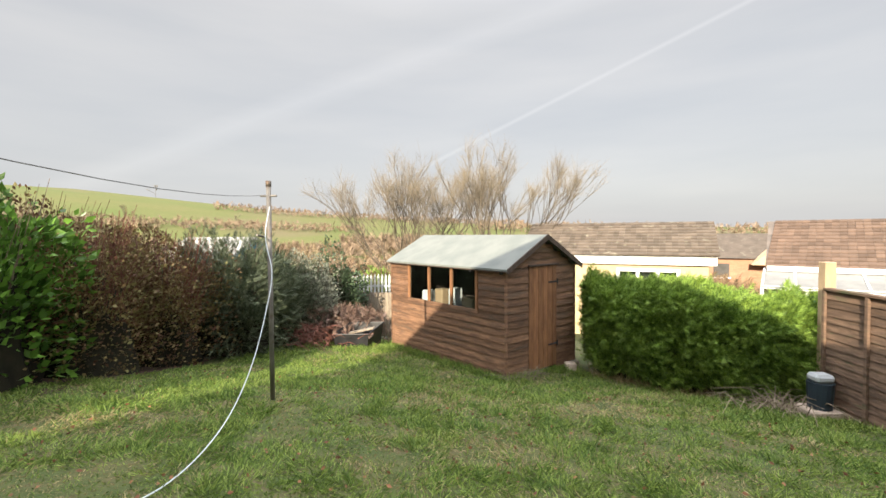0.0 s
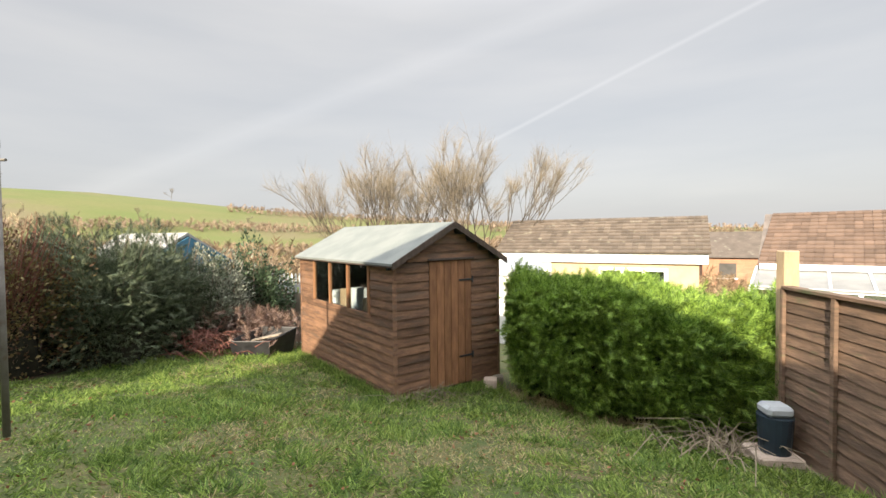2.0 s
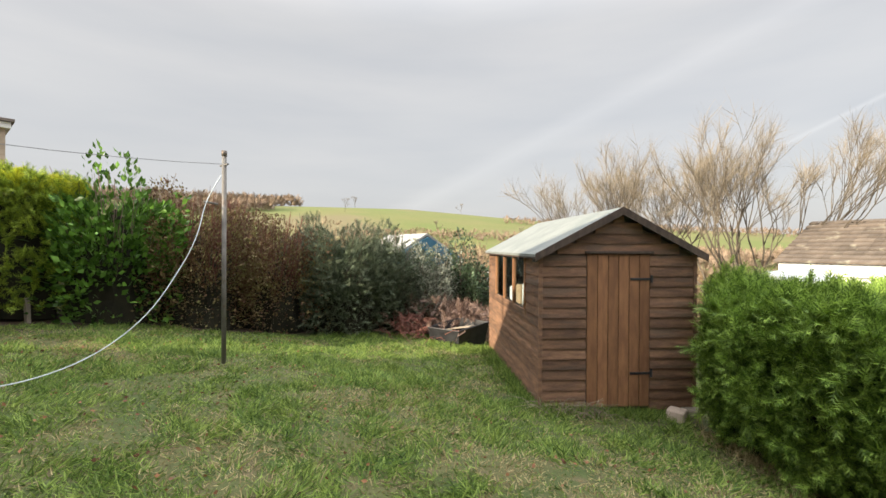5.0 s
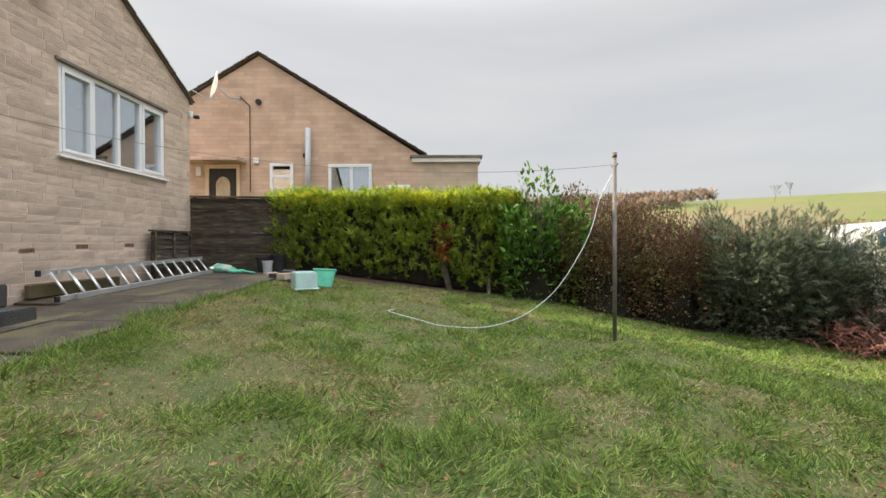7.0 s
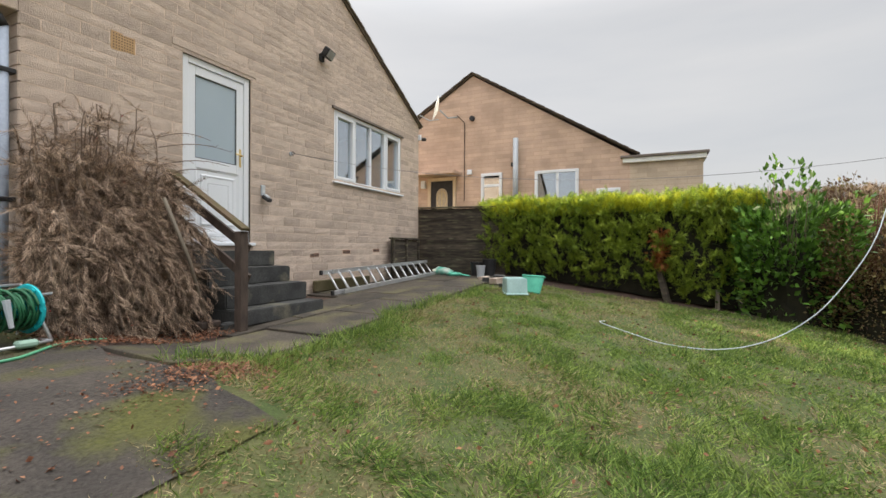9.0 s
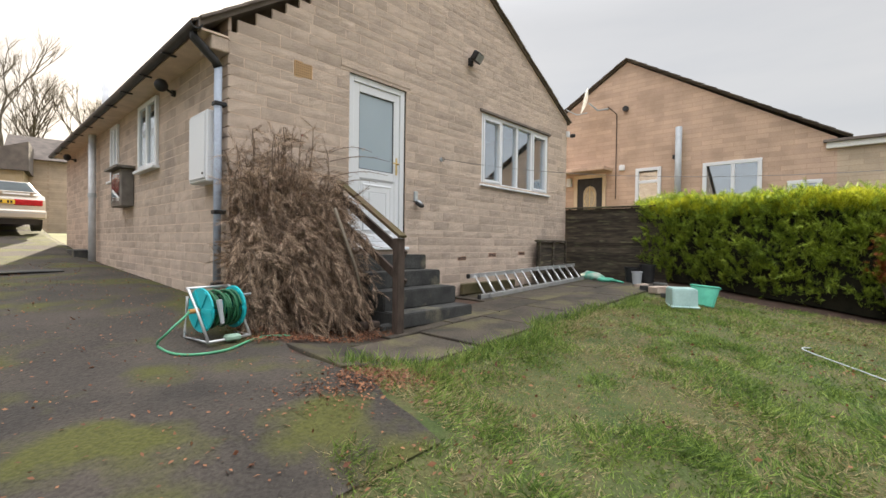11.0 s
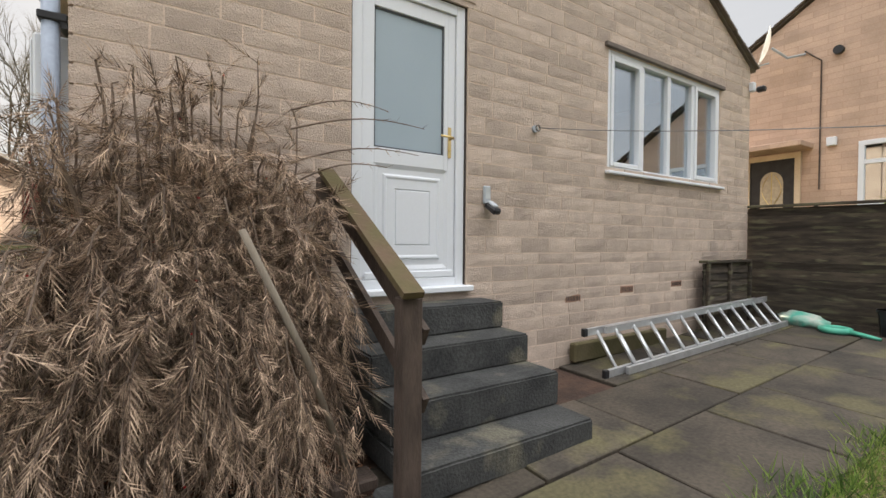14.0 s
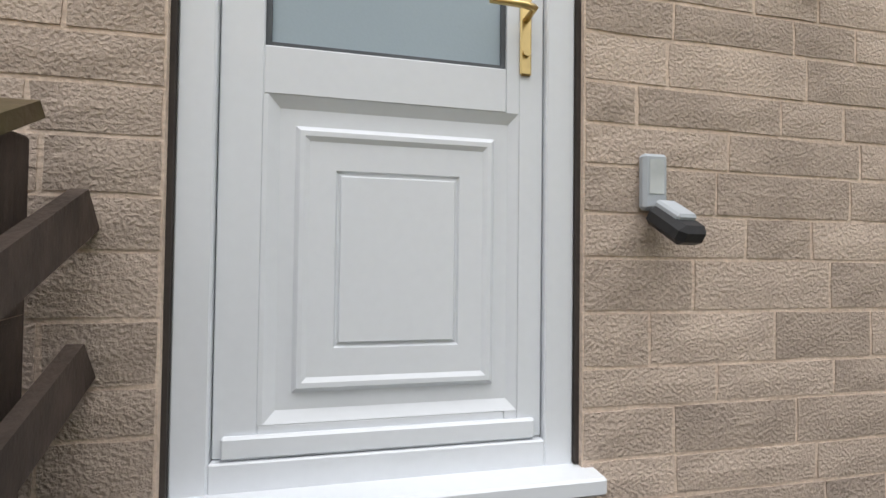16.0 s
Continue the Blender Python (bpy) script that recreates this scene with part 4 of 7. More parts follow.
def conifer_hedge(name, label, a, b, half, z_top, leaf, n, tip=None, sweep=(0, 0, 0), size=0.16, seed=1, wave=0.1, core_f=1.0):
    h = thing(name, label, "hedge")
    core(a, b, half * core_f, z_top, M_INNER_SHADE, "core", h)
    # plumes: sprays set close along short leading shoots, with dark gaps between
    per = 16
    pos, out = hedge_body(n // per, a, b, half, z_top, wave, seed)
    lead = out + np.array(sweep) + RNG.normal(0, 0.22, out.shape)
    lead /= np.linalg.norm(lead, axis=1, keepdims=True)
    reach = size * RNG.uniform(0.9, 2.4, len(pos))
    along = RNG.random((len(pos), per))
    P = pos[:, None] + lead[:, None] * (along * reach[:, None] - 0.35 * reach[:, None])[..., None] + RNG.normal(0, size * 0.15, (len(pos), per, 3)) * (1.15 - along)[..., None]
    A = lead[:, None] + RNG.normal(0, 0.42, (len(pos), per, 3))
    P, A = P.reshape(-1, 3), A.reshape(-1, 3)
    ln = size * RNG.uniform(0.45, 1.05, len(P))
    part("foliage", scatter("foliage", PLUME, P, A, ln, ln * 0.8, leaf), None, h)
    if tip:
        pos, out = hedge_body(n // 2, a, b, half * 1.02, z_top, wave, seed + 9, top_share=0.6)
        keep = pos[:, 2] > (np.array([float(z_top(0.5)) if callable(z_top) else z_top]) - 0.28)
        pos, out = pos[keep], out[keep]
        ln = size * RNG.uniform(0.6, 1.3, len(pos))
        part("yellow_growth", scatter("yellow_growth", SPRAY, pos, out + np.array((0, 0, 0.8)), ln, ln * 0.7, tip), None, h, "bright yellow-green growing tips")
    return h


conifer_hedge("conifer_hedge", "clipped conifer hedge with yellow-green top", (-5.42, 1.55), (-5.15, 6.1), 0.55, 1.72, L_HEDGE, 34000, L_GOLD, (0, 0, 0.7), 0.15, 3, 0.06)
conifer_hedge("cypress_hedge", "bushy bright green cypress hedge beside the shed", (2.95, 10.55), (4.75, 9.05), 0.74, lambda t: 0.36 - 0.14 * np.asarray(t) ** 2, L_CYP, 60000, None, (0.75, -0.35, 0.15), 0.17, 5, 0.13)


def shrub(name, label, centre, radii, leaf, n, shape, ln, wd, seed, droop=0.0, twigs=60, twig_mat=None, lift=0.0, inner=True):
    """A loose bush: bare stems from the ground, leaves thick on an uneven outer shell and thinner within."""
    s = thing(name, label, "shrub")
    rng = np.random.default_rng(seed)
    cx, cy = centre
    zb = gz(cx, cy)
    rx, ry, h = radii
    v = rng.normal(size=(n, 3))
    v /= np.linalg.norm(v, axis=1, keepdims=True)
    v[:, 2] = np.abs(v[:, 2]) * np.where(rng.random(n) < 0.2, -0.1, 1)
    lump = 1 + 0.16 * np.sin(v[:, 0] * 5 + seed) * np.cos(v[:, 1] * 6 + seed * 2) + 0.12 * np.sin(v[:, 2] * 9 + v[:, 0] * 8)
    r = lump * (1 - 0.35 * rng.random(n) ** 2)
    flat = np.abs(v) ** 0.7 * np.sign(v)
    pos = np.stack([cx + flat[:, 0] * rx * r, cy + flat[:, 1] * ry * r, zb + lift + np.maximum(flat[:, 2], 0) * (h - lift) * r + rng.random(n) * (v[:, 2] < 0.3) * h * 0.5], 1)
    out = v + rng.normal(0, 0.45, v.shape) + np.array((0, 0, 0.35 - droop))
    L = ln * rng.uniform(0.6, 1.3, n)
    part("foliage", scatter("foliage", shape, pos, out, L, L * wd, leaf), None, s)
    st = bmesh.new()
    rr = random.Random(seed)
    for i in range(twigs):
        a = rr.uniform(0, 6.283)
        e = Vector((cx + math.cos(a) * rx * rr.uniform(0.3, 1.02), cy + math.sin(a) * ry * rr.uniform(0.3, 1.02), zb + h * rr.uniform(0.5, 1.12)))
        p0 = Vector((cx + math.cos(a) * rx * 0.2, cy + math.sin(a) * ry * 0.2, zb - 0.05))
        mid = p0.lerp(e, 0.5) + Vector((rr.uniform(-0.1, 0.1), rr.uniform(-0.1, 0.1), 0.15))
        tube([p0, mid, e], 0.012, 0.003, 4, st)
    part("stemwork", st, twig_mat or M_TWIG, s)
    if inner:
        # near-black lump painted as the shade deep in the bush
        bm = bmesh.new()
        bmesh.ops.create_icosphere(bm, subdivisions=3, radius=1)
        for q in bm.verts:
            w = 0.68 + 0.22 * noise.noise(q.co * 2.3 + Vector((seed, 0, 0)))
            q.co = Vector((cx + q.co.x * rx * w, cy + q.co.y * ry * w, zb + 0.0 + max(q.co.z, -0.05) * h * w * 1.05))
        part("inside", bm, M_INNER_SHADE, s)
    return s


SHRUBS = [
    ("laurel_bush", "glossy green laurel bush with leafy upright shoots", (-4.95, 6.75), (0.75, 0.85, 2.15), L_LAUREL, 5200, LEAF, 0.12, 0.55, 11, 0),
    ("red_shrub", "red-stemmed cotoneaster with sparse green leaves", (-4.85, 8.0), (0.95, 0.95, 2.05), L_RED, 15000, LEAF, 0.055, 0.6, 12, 0),
    ("red_shrub", "red-brown winter shrub with thin arching stems", (-4.65, 9.2), (0.95, 0.85, 2.0), L_RED, 14000, LEAF, 0.055, 0.6, 13, 0),
    ("arching_shrub", "grey-green arching evergreen shrub over the lawn edge", (-4.2, 10.4), (1.1, 0.95, 1.95), L_COTO, 9000, SPRAY, 0.17, 0.45, 14, 0.15),
    ("arching_shrub", "grey-green arching evergreen shrub over the lawn edge", (-4.0, 11.5), (0.95, 0.8, 1.9), L_COTO, 7500, SPRAY, 0.17, 0.45, 15, 0.15),
    ("silver_shrub", "pale silver-leaved shrub behind the trough", (-3.3, 12.2), (0.65, 0.6, 1.8), L_SILVER, 9000, LEAF, 0.06, 0.5, 16, 0),
    ("holly_bush", "dark variegated holly bush by the fence", (-3.0, 13.1), (0.7, 0.6, 2.1), L_HOLLY, 7000, LEAF, 0.075, 0.6, 17, 0),
    ("red_shrub", "tall red-brown shrub behind the garden bushes", (-6.4, 8.6), (1.3, 1.4, 2.3), L_RED, 12000, LEAF, 0.06, 0.6, 18, 0),
]
for nm, lb, c, rd, lf, n, sh, ln, wd, sd, dr in SHRUBS:
    shrub(nm, lb, c, rd, lf, n, sh, ln, wd, sd, dr, twigs=220 if nm == "red_shrub" else 70,
          twig_mat=mat("red_stem", (0.17, 0.07, 0.05), (0.12, 0.05, 0.04), 0.8, 5, 0.1, 40) if nm == "red_shrub" else None)

# ---- neighbouring house beyond the conifer hedge ----
def neighbour():
    h = thing("neighbour_house", "buff stone gabled house with brown tiled verge and flat extension", "house")
    X = -8.05
    bm = prism([(-5.2, -0.3), (4.22, -0.3), (4.22, 3.2), (-0.05, 5.85), (-5.2, 2.75)], "x", X - 9, X)
    part("wall", bm, M_NSTONE, h)
    part("extension_wall", prism([(4.22, -0.6), (5.83, -0.6), (5.83, 3.0), (4.22, 3.0)], "x", X - 5, X - 0.005), M_NSTONE2, h)
    part("extension_fascia", box(X - 5, 4.05, 2.98, X + 0.06, 5.9, 3.1, 0.006), M_WHITE, h)
    part("extension_roof", box(X - 5, 4.0, 3.1, X + 0.1, 5.95, 3.16, 0.006), M_TILED, h)
    for y0, z0 in ((4.45, 3.12), (-5.5, 2.62)):
        part("roof_slope", prism([(y0, z0 + 0.02), (y0, z0 + 0.06), (-0.05, 5.93), (-0.05, 5.88)], "x", X - 9.1, X + 0.06), M_TILE, h)
        t = bmesh.new()
        n = 17
        for i in range(n):
            a, b = i / n, min((i + 1.2) / n, 1)
            beam((X + 0.0, y0 + (-0.05 - y0) * a, z0 + 0.065 + (5.93 - z0 - 0.06) * a + 0.012), (X + 0.0, y0 + (-0.05 - y0) * b, z0 + 0.065 + (5.93 - z0 - 0.06) * b - 0.006), 0.22, 0.022, t)
        part("verge_tiles", t, M_TILE, h)["kind"] = "stuff"
    turn = Matrix.Translation((X, 0, 0)) @ Matrix.Rotation(math.pi / 2, 4, "Z")
    M = h
    # windows and door, each with its frame, in the face towards the garden
    def opening(y0, y1, z0, z1, lights, name="window"):
        # dark plate on the wall in place of a shaded room
        w = part(name, box(X - 0.02, y0, z0, X + 0.006, y1, z1), M_UNLIT_ROOM, M)
        fr = bmesh.new()
        for b in ((y0 - 0.03, z0 - 0.05, y1 + 0.03, z0 + 0.05), (y0 - 0.03, z1 - 0.05, y1 + 0.03, z1 + 0.03), (y0 - 0.03, z0 + 0.05, y0 + 0.05, z1 - 0.05), (y1 - 0.05, z0 + 0.05, y1 + 0.03, z1 - 0.05)):
            box(X - 0.02, b[0], b[1], X + 0.05, b[2], b[3], 0.004, fr)
        for l in lights:
            if l[0] == "v":
                box(X - 0.02, l[1] - 0.035, z0 + 0.05, X + 0.045, l[1] + 0.035, z1 - 0.05, 0.003, fr)
            else:
                box(X - 0.02, y0 + 0.05, l[1] - 0.035, X + 0.045, y1 - 0.05, l[1] + 0.035, 0.003, fr)
        part("window_frame", fr, M_UPVC, w)
        part("pane", box(X + 0.01, y0 + 0.04, z0 + 0.04, X + 0.018, y1 - 0.04, z1 - 0.04), M_GLASSN, w)
        return w
    opening(0.26, 0.83, 1.85, 2.93, [("h", 2.6)])
    opening(1.83, 2.94, 1.9, 2.9, [("v", 2.42)])
    opening(3.45, 3.97, 1.9, 2.34, [])
    d = part("door", box(X - 0.02, -1.40, 0.75, X + 0.02, -0.66, 2.82), M_BLACK, M, "black door with an arched leaded pane")
    ob = bmesh.new()
    pts = [(-1.22, 1.9), (-0.84, 1.9)] + [(-1.03 + 0.19 * math.cos(a), 2.38 + 0.22 * math.sin(a)) for a in np.linspace(0, math.pi, 10)]
    part("arched_pane", prism(pts, "x", X + 0.02, X + 0.028), mat("leaded_glass", (0.50, 0.42, 0.30), (0.38, 0.32, 0.24), 0.2, 20, 0.3, 60), d)
    lead = bmesh.new()
    tube([(X + 0.03, -1.03, 1.9), (X + 0.03, -1.03, 2.6)], 0.008, n=4, bm=lead)
    for s in (-1, 1):
        tube([(X + 0.03, -1.03 + s * 0.16 * math.sin(k * 0.35), 1.92 + 0.075 * k) for k in range(9)], 0.007, n=4, bm=lead)
    part("leading", lead, M_BRASS, d)
    fr = box(X - 0.02, -1.50, 0.7, X + 0.05, -1.40, 2.92)
    box(X - 0.02, -0.66, 0.7, X + 0.05, -0.57, 2.92, 0, fr)
    box(X - 0.02, -1.40, 2.82, X + 0.05, -0.66, 2.92, 0, fr)
    part("door_frame", fr, mat("tan_frame", (0.62, 0.50, 0.36), (0.55, 0.44, 0.3), 0.6, 4, 0.1, 40), d)
    part("door_hood", box(X - 0.02, -1.95, 2.95, X + 0.55, -0.4, 3.05, 0.01), M_NSTONE, h, "flat stone hood over the door")
    part("wall_lamp", box(X, -1.72, 2.62, X + 0.1, -1.58, 2.86, 0.01), M_UPVC, h)
    part("alarm_box", box(X, -0.2, 2.95, X + 0.07, -0.06, 3.1, 0.01), M_UPVC, h)
    part("flue", tube([(X + 0.12, 1.28, 1.6), (X + 0.12, 1.28, 3.87)], 0.075, n=14), M_GREYPL, h, "pale grey vertical flue pipe", smooth=True)
    part("flue_bracket", box(X, 1.15, 3.1, X + 0.14, 1.22, 3.2), M_BLACK, h)
    part("down_cable", tube([(X + 0.02, -0.55, 4.75), (X + 0.02, -0.3, 4.5), (X + 0.02, -0.3, 2.2)], 0.012, n=5), M_TRIMW, h)
    part("vent_hole", disc((X + 0.03, -0.06, 4.6), (1, 0, 0), 0.075, 0.09, 16), M_BLACK, h)
    dish = part("satellite_dish", disc_bowl((X + 0.5, -0.93, 4.86), (0.45, -0.9, 0.25), 0.36), M_WHITE, h, "white satellite dish edge-on", smooth=True)
    part("dish_arm", tube([(X, -0.55, 4.7), (X + 0.3, -0.72, 4.62), (X + 0.48, -0.9, 4.82)], 0.022, n=6), M_GREYPL, dish)
    part("dish_feed", tube([(X + 0.5, -0.93, 4.55), (X + 0.65, -1.15, 4.5), (X + 0.8, -1.4, 4.65)], 0.015, n=6), M_GREYPL, dish)


def disc_bowl(c, axis, r):
    bm = bmesh.new()
    q = Vector(axis).normalized().to_track_quat("Z", "Y").to_matrix().to_4x4()
    rings = []
    for k in range(6):
        t = k / 5
        rings.append([bm.verts.new((math.cos(a) * r * t * 0.9, math.sin(a) * r * t, 0.09 * t * t)) for a in np.linspace(0, 2 * math.pi, 25)[:-1]] if k else [bm.verts.new((0, 0, 0))])
    for i in range(24):
        bm.faces.new((rings[0][0], rings[1][i], rings[1][(i + 1) % 24]))
        for p, s in zip(rings[1:], rings[2:]):
            bm.faces.new((p[i], s[i], s[(i + 1) % 24], p[(i + 1) % 24]))
    bmesh.ops.solidify(bm, geom=bm.faces[:], thickness=0.012)
    bmesh.ops.transform(bm, matrix=Matrix.Translation(c) @ q, verts=bm.verts)
    return bm


def coursed(name, a, b, mortar, along="y"):
    """Stone courses too far off to tell apart singly: a brick pattern in colour and relief."""
    m = mat(name, a, b, 0.92, 2.2, 0.4, 40)
    nt = m.node_tree
    p = nt.nodes["Principled BSDF"]
    br = nt.nodes.new("ShaderNodeTexBrick")
    br.inputs["Scale"].default_value = 1.0
    br.inputs["Brick Width"].default_value, br.inputs["Row Height"].default_value, br.inputs["Mortar Size"].default_value = 0.44, 0.1085, 0.006
    br.inputs["Color1"].default_value, br.inputs["Color2"].default_value, br.inputs["Mortar"].default_value = (1.12, 1.12, 1.12, 1), (0.88, 0.88, 0.88, 1), (*mortar, 1)
    geo = nt.nodes.new("ShaderNodeNewGeometry")
    sep = nt.nodes.new("ShaderNodeSeparateXYZ")
    com = nt.nodes.new("ShaderNodeCombineXYZ")
    nt.links.new(geo.outputs["Position"], sep.inputs[0])
    nt.links.new(sep.outputs["Y" if along == "y" else "X"], com.inputs[0])
    nt.links.new(sep.outputs["Z"], com.inputs[1])
    nt.links.new(com.outputs[0], br.inputs["Vector"])
    old = p.inputs["Base Color"].links[0].from_socket
    mul = nt.nodes.new("ShaderNodeMixRGB")
    mul.blend_type = "MULTIPLY"
    mul.inputs[0].default_value = 0.8
    nt.links.new(old, mul.inputs[1])
    nt.links.new(br.outputs[0], mul.inputs[2])
    nt.links.new(mul.outputs[0], p.inputs["Base Color"])
    return m


M_NSTONE = coursed("neighbour_stone", (0.54, 0.39, 0.30), (0.44, 0.32, 0.245), (0.85, 0.8, 0.78))
M_NSTONE2 = coursed("extension_stone", (0.52, 0.42, 0.32), (0.42, 0.34, 0.26), (0.85, 0.8, 0.78))
M_GLASSN = glass_mat("neighbour_glass", 0.5)
neighbour()

# ---- bungalow and houses below the garden ----
def tiled_slope(parent, p00, p10, p01, p11, rows, cols, material):
    """Lapped tiles over a four-cornered slope: p00-p10 the eave, p01-p11 the ridge."""
    p00, p10, p01, p11 = (Vector(p) for p in (p00, p10, p01, p11))
    nrm = (p10 - p00).cross(p01 - p00).normalized()
    nrm = nrm if nrm.z > 0 else -nrm
    vs, fs = [], []
    for r in range(rows):
        a, b = r / rows, min((r + 1.08) / rows, 1)
        for c in range(cols):
            s, e = (c + 0.03 * random.random()) / cols, (c + 0.985) / cols
            lift = 0.035 + random.uniform(0, 0.012)
            i = len(vs)
            for u, v, l in ((s, a, lift), (e, a, lift), (e, b, 0.008), (s, b, 0.008), (s, a, 0.0), (e, a, 0.0)):
                vs.append(p00.lerp(p10, u).lerp(p01.lerp(p11, u), v) + nrm * l)
            fs.extend([(i, i + 1, i + 2, i + 3), (i, i + 4, i + 5, i + 1)])
    me = raw_mesh("roof_tiles", np.array([tuple(v) for v in vs]), np.array(fs), material)
    ob = part("roof_tiles", me, None, parent)
    ob["kind"] = "stuff"
    return ob


def bungalow():
    L, R = Vector((2.54, 22.25)), Vector((9.33, 19.54))
    k = 1.55
    d = (R - L).normalized()
    b = thing("bungalow", "cream rendered bungalow with brown tiled roof and white fascia", "house", Matrix.Translation((L.x, L.y, -0.55)) @ Matrix.Rotation(math.atan2(d.y, d.x), 4, "Z") @ Matrix.Scale(k, 4))
    W = (R - L).length / k
    zg, ze = -2.6, 0.42
    bm = bmesh.new()
    box(0.1, 0.12, zg, 2.55, 3.2, ze, 0, bm)
    box(3.95, 0.12, zg, W - 0.12, 3.2, ze, 0, bm)
    box(2.55, 0.12, zg, 3.95, 3.2, -0.55, 0, bm)
    box(2.55, 0.12, 0.28, 3.95, 3.2, ze, 0, bm)
    part("wall", bm, M_RENDER, b)
    part("white_panel", box(0.55, 0.08, zg, 1.35, 0.118, ze - 0.02), M_WHITE, b, "white boarded doorway panel")
    part("fascia", box(-0.05, 0.0, ze - 0.03, W + 0.05, 0.05, ze + 0.2), M_WHITE, b, "white fascia board")
    part("soffit", box(-0.05, 0.05, ze, W + 0.05, 0.2, ze + 0.02), M_WHITE, b)
    part("roof_slope", prism([(-0.02, ze + 0.2), (1.5, 1.47), (3.0, ze + 0.2)], "x", -0.08, W + 0.08), M_TILED, b)
    tiled_slope(b, (-0.1, -0.08, ze + 0.2), (W + 0.1, -0.08, ze + 0.2), (-0.1, 1.5, 1.49), (W + 0.1, 1.5, 1.49), 11, 34, M_TILE)
    w = part("window", box(2.5, 0.2, -0.6, 4.0, 0.24, 0.3), M_UNLIT_ROOM, b)
    fr = bmesh.new()
    for x in (2.55, 3.02, 3.49, 3.95):
        box(x - 0.04, 0.06, -0.55, x + 0.04, 0.16, 0.28, 0, fr)
    box(2.59, 0.06, 0.2, 3.91, 0.16, 0.28, 0, fr)
    box(2.59, 0.06, -0.55, 3.91, 0.16, -0.48, 0, fr)
    part("window_frame", fr, M_UPVC, w)
    for x in (2.59, 3.06, 3.53):
        part("pane", box(x, 0.10, -0.48, x + 0.4, 0.108, 0.2), M_GLASSN, w)
    part("blue_item", box(3.5, 0.17, -0.5, 3.85, 0.19, -0.05, 0.01), mat("blue_plastic", (0.03, 0.25, 0.5), None, 0.5, 4, 0, 30), w)


bungalow()


def right_house():
    h = thing("conservatory_house", "yellow brick house with red-brown tiled roof and white conservatory", "house", Matrix.Translation((7.75, 15.6, -0.32)) @ Matrix.Rotation(radians(-33), 4, "Z"))
    M_YB = coursed("yellow_brick", (0.50, 0.36, 0.17), (0.43, 0.31, 0.15), (0.85, 0.8, 0.75), "x")
    part("wall", box(0.9, 2.0, -3.2, 12, 8, 0.6), M_YB, h)
    part("roof_slope", prism([(1.8, 0.55), (4.6, 2.0), (8.2, 0.55)], "x", 0.75, 12.2), M_TILED, h)
    tiled_slope(h, (0.75, 1.7, 0.55), (12.2, 1.7, 0.55), (0.95, 4.6, 2.02), (12.2, 4.6, 2.02), 14, 60, mat("red_roof_tile", (0.14, 0.096, 0.074), (0.105, 0.074, 0.058), 0.9, 1.6, 0.4, 40, vary="island", amount=0.22))
    part("fascia", box(0.8, 1.66, 0.45, 12.2, 1.70, 0.6), M_WHITE, h)
    c = part("conservatory", box(0.7, 0.2, -3.2, 3.7, 2.0, -1.05), M_YB, h, "white-framed glazed conservatory")
    fr = bmesh.new()
    for x in np.linspace(0.73, 3.67, 7):
        box(x - 0.04, 0.2, -1.05, x + 0.04, 0.28, 0.12, 0, fr)
    for z in (-1.05, -0.35, 0.06):
        box(0.7, 0.18, z, 3.7, 0.26, z + 0.08, 0, fr)
    for y in (0.8, 1.4):
        box(0.7, y - 0.04, -1.05, 0.76, y + 0.04, 0.12, 0, fr)
    for x in np.linspace(0.73, 3.67, 5):
        beam((x, 0.15, 0.12), (x, 2.0, 0.5), 0.05, 0.05, fr)
    part("window_frame", fr, M_UPVC, c)
    part("roof_glazing", prism([(0.15, 0.1), (0.15, 0.12), (2.0, 0.5), (2.0, 0.48)], "x", 0.7, 3.7), mat("roof_sheet", (0.22, 0.22, 0.21), (0.17, 0.17, 0.165), 0.35, 3, 0.1, 30), c)
    part("pane", box(0.73, 0.22, -1.0, 3.67, 0.226, 0.08), M_GLASSN, c)
    part("teal_blind", box(1.8, 0.5, -0.9, 2.2, 0.52, 0.0), mat("teal_cloth", (0.03, 0.35, 0.4), None, 0.8, 4, 0, 30), c)
    far = thing("far_house", "small red-brick house seen between two roofs", "house", Matrix.Translation((17.0, 37, 0)) @ Matrix.Rotation(radians(-20), 4, "Z"))
    part("wall", box(0, 0, -6, 7, 6, -0.6), coursed("red_brick", (0.40, 0.23, 0.15), (0.33, 0.19, 0.13), (0.85, 0.8, 0.75), "x"), far)
    part("roof", prism([(-0.3, -0.6), (3, 1.2), (6.3, -0.6)], "x", -0.3, 7.3), M_TILE, far)
    wn = part("window", box(1.0, -0.03, -2.0, 2.0, 0.0, -1.0), M_UNLIT_ROOM, far)
    part("window_frame", box(0.9, -0.05, -2.1, 2.1, -0.035, -2.0), M_UPVC, wn)
    part("gable", prism([(3.2, -1.0), (5.0, 0.9), (6.8, -1.0)], "y", -1.2, 0.0), M_RENDER, far)


right_house()

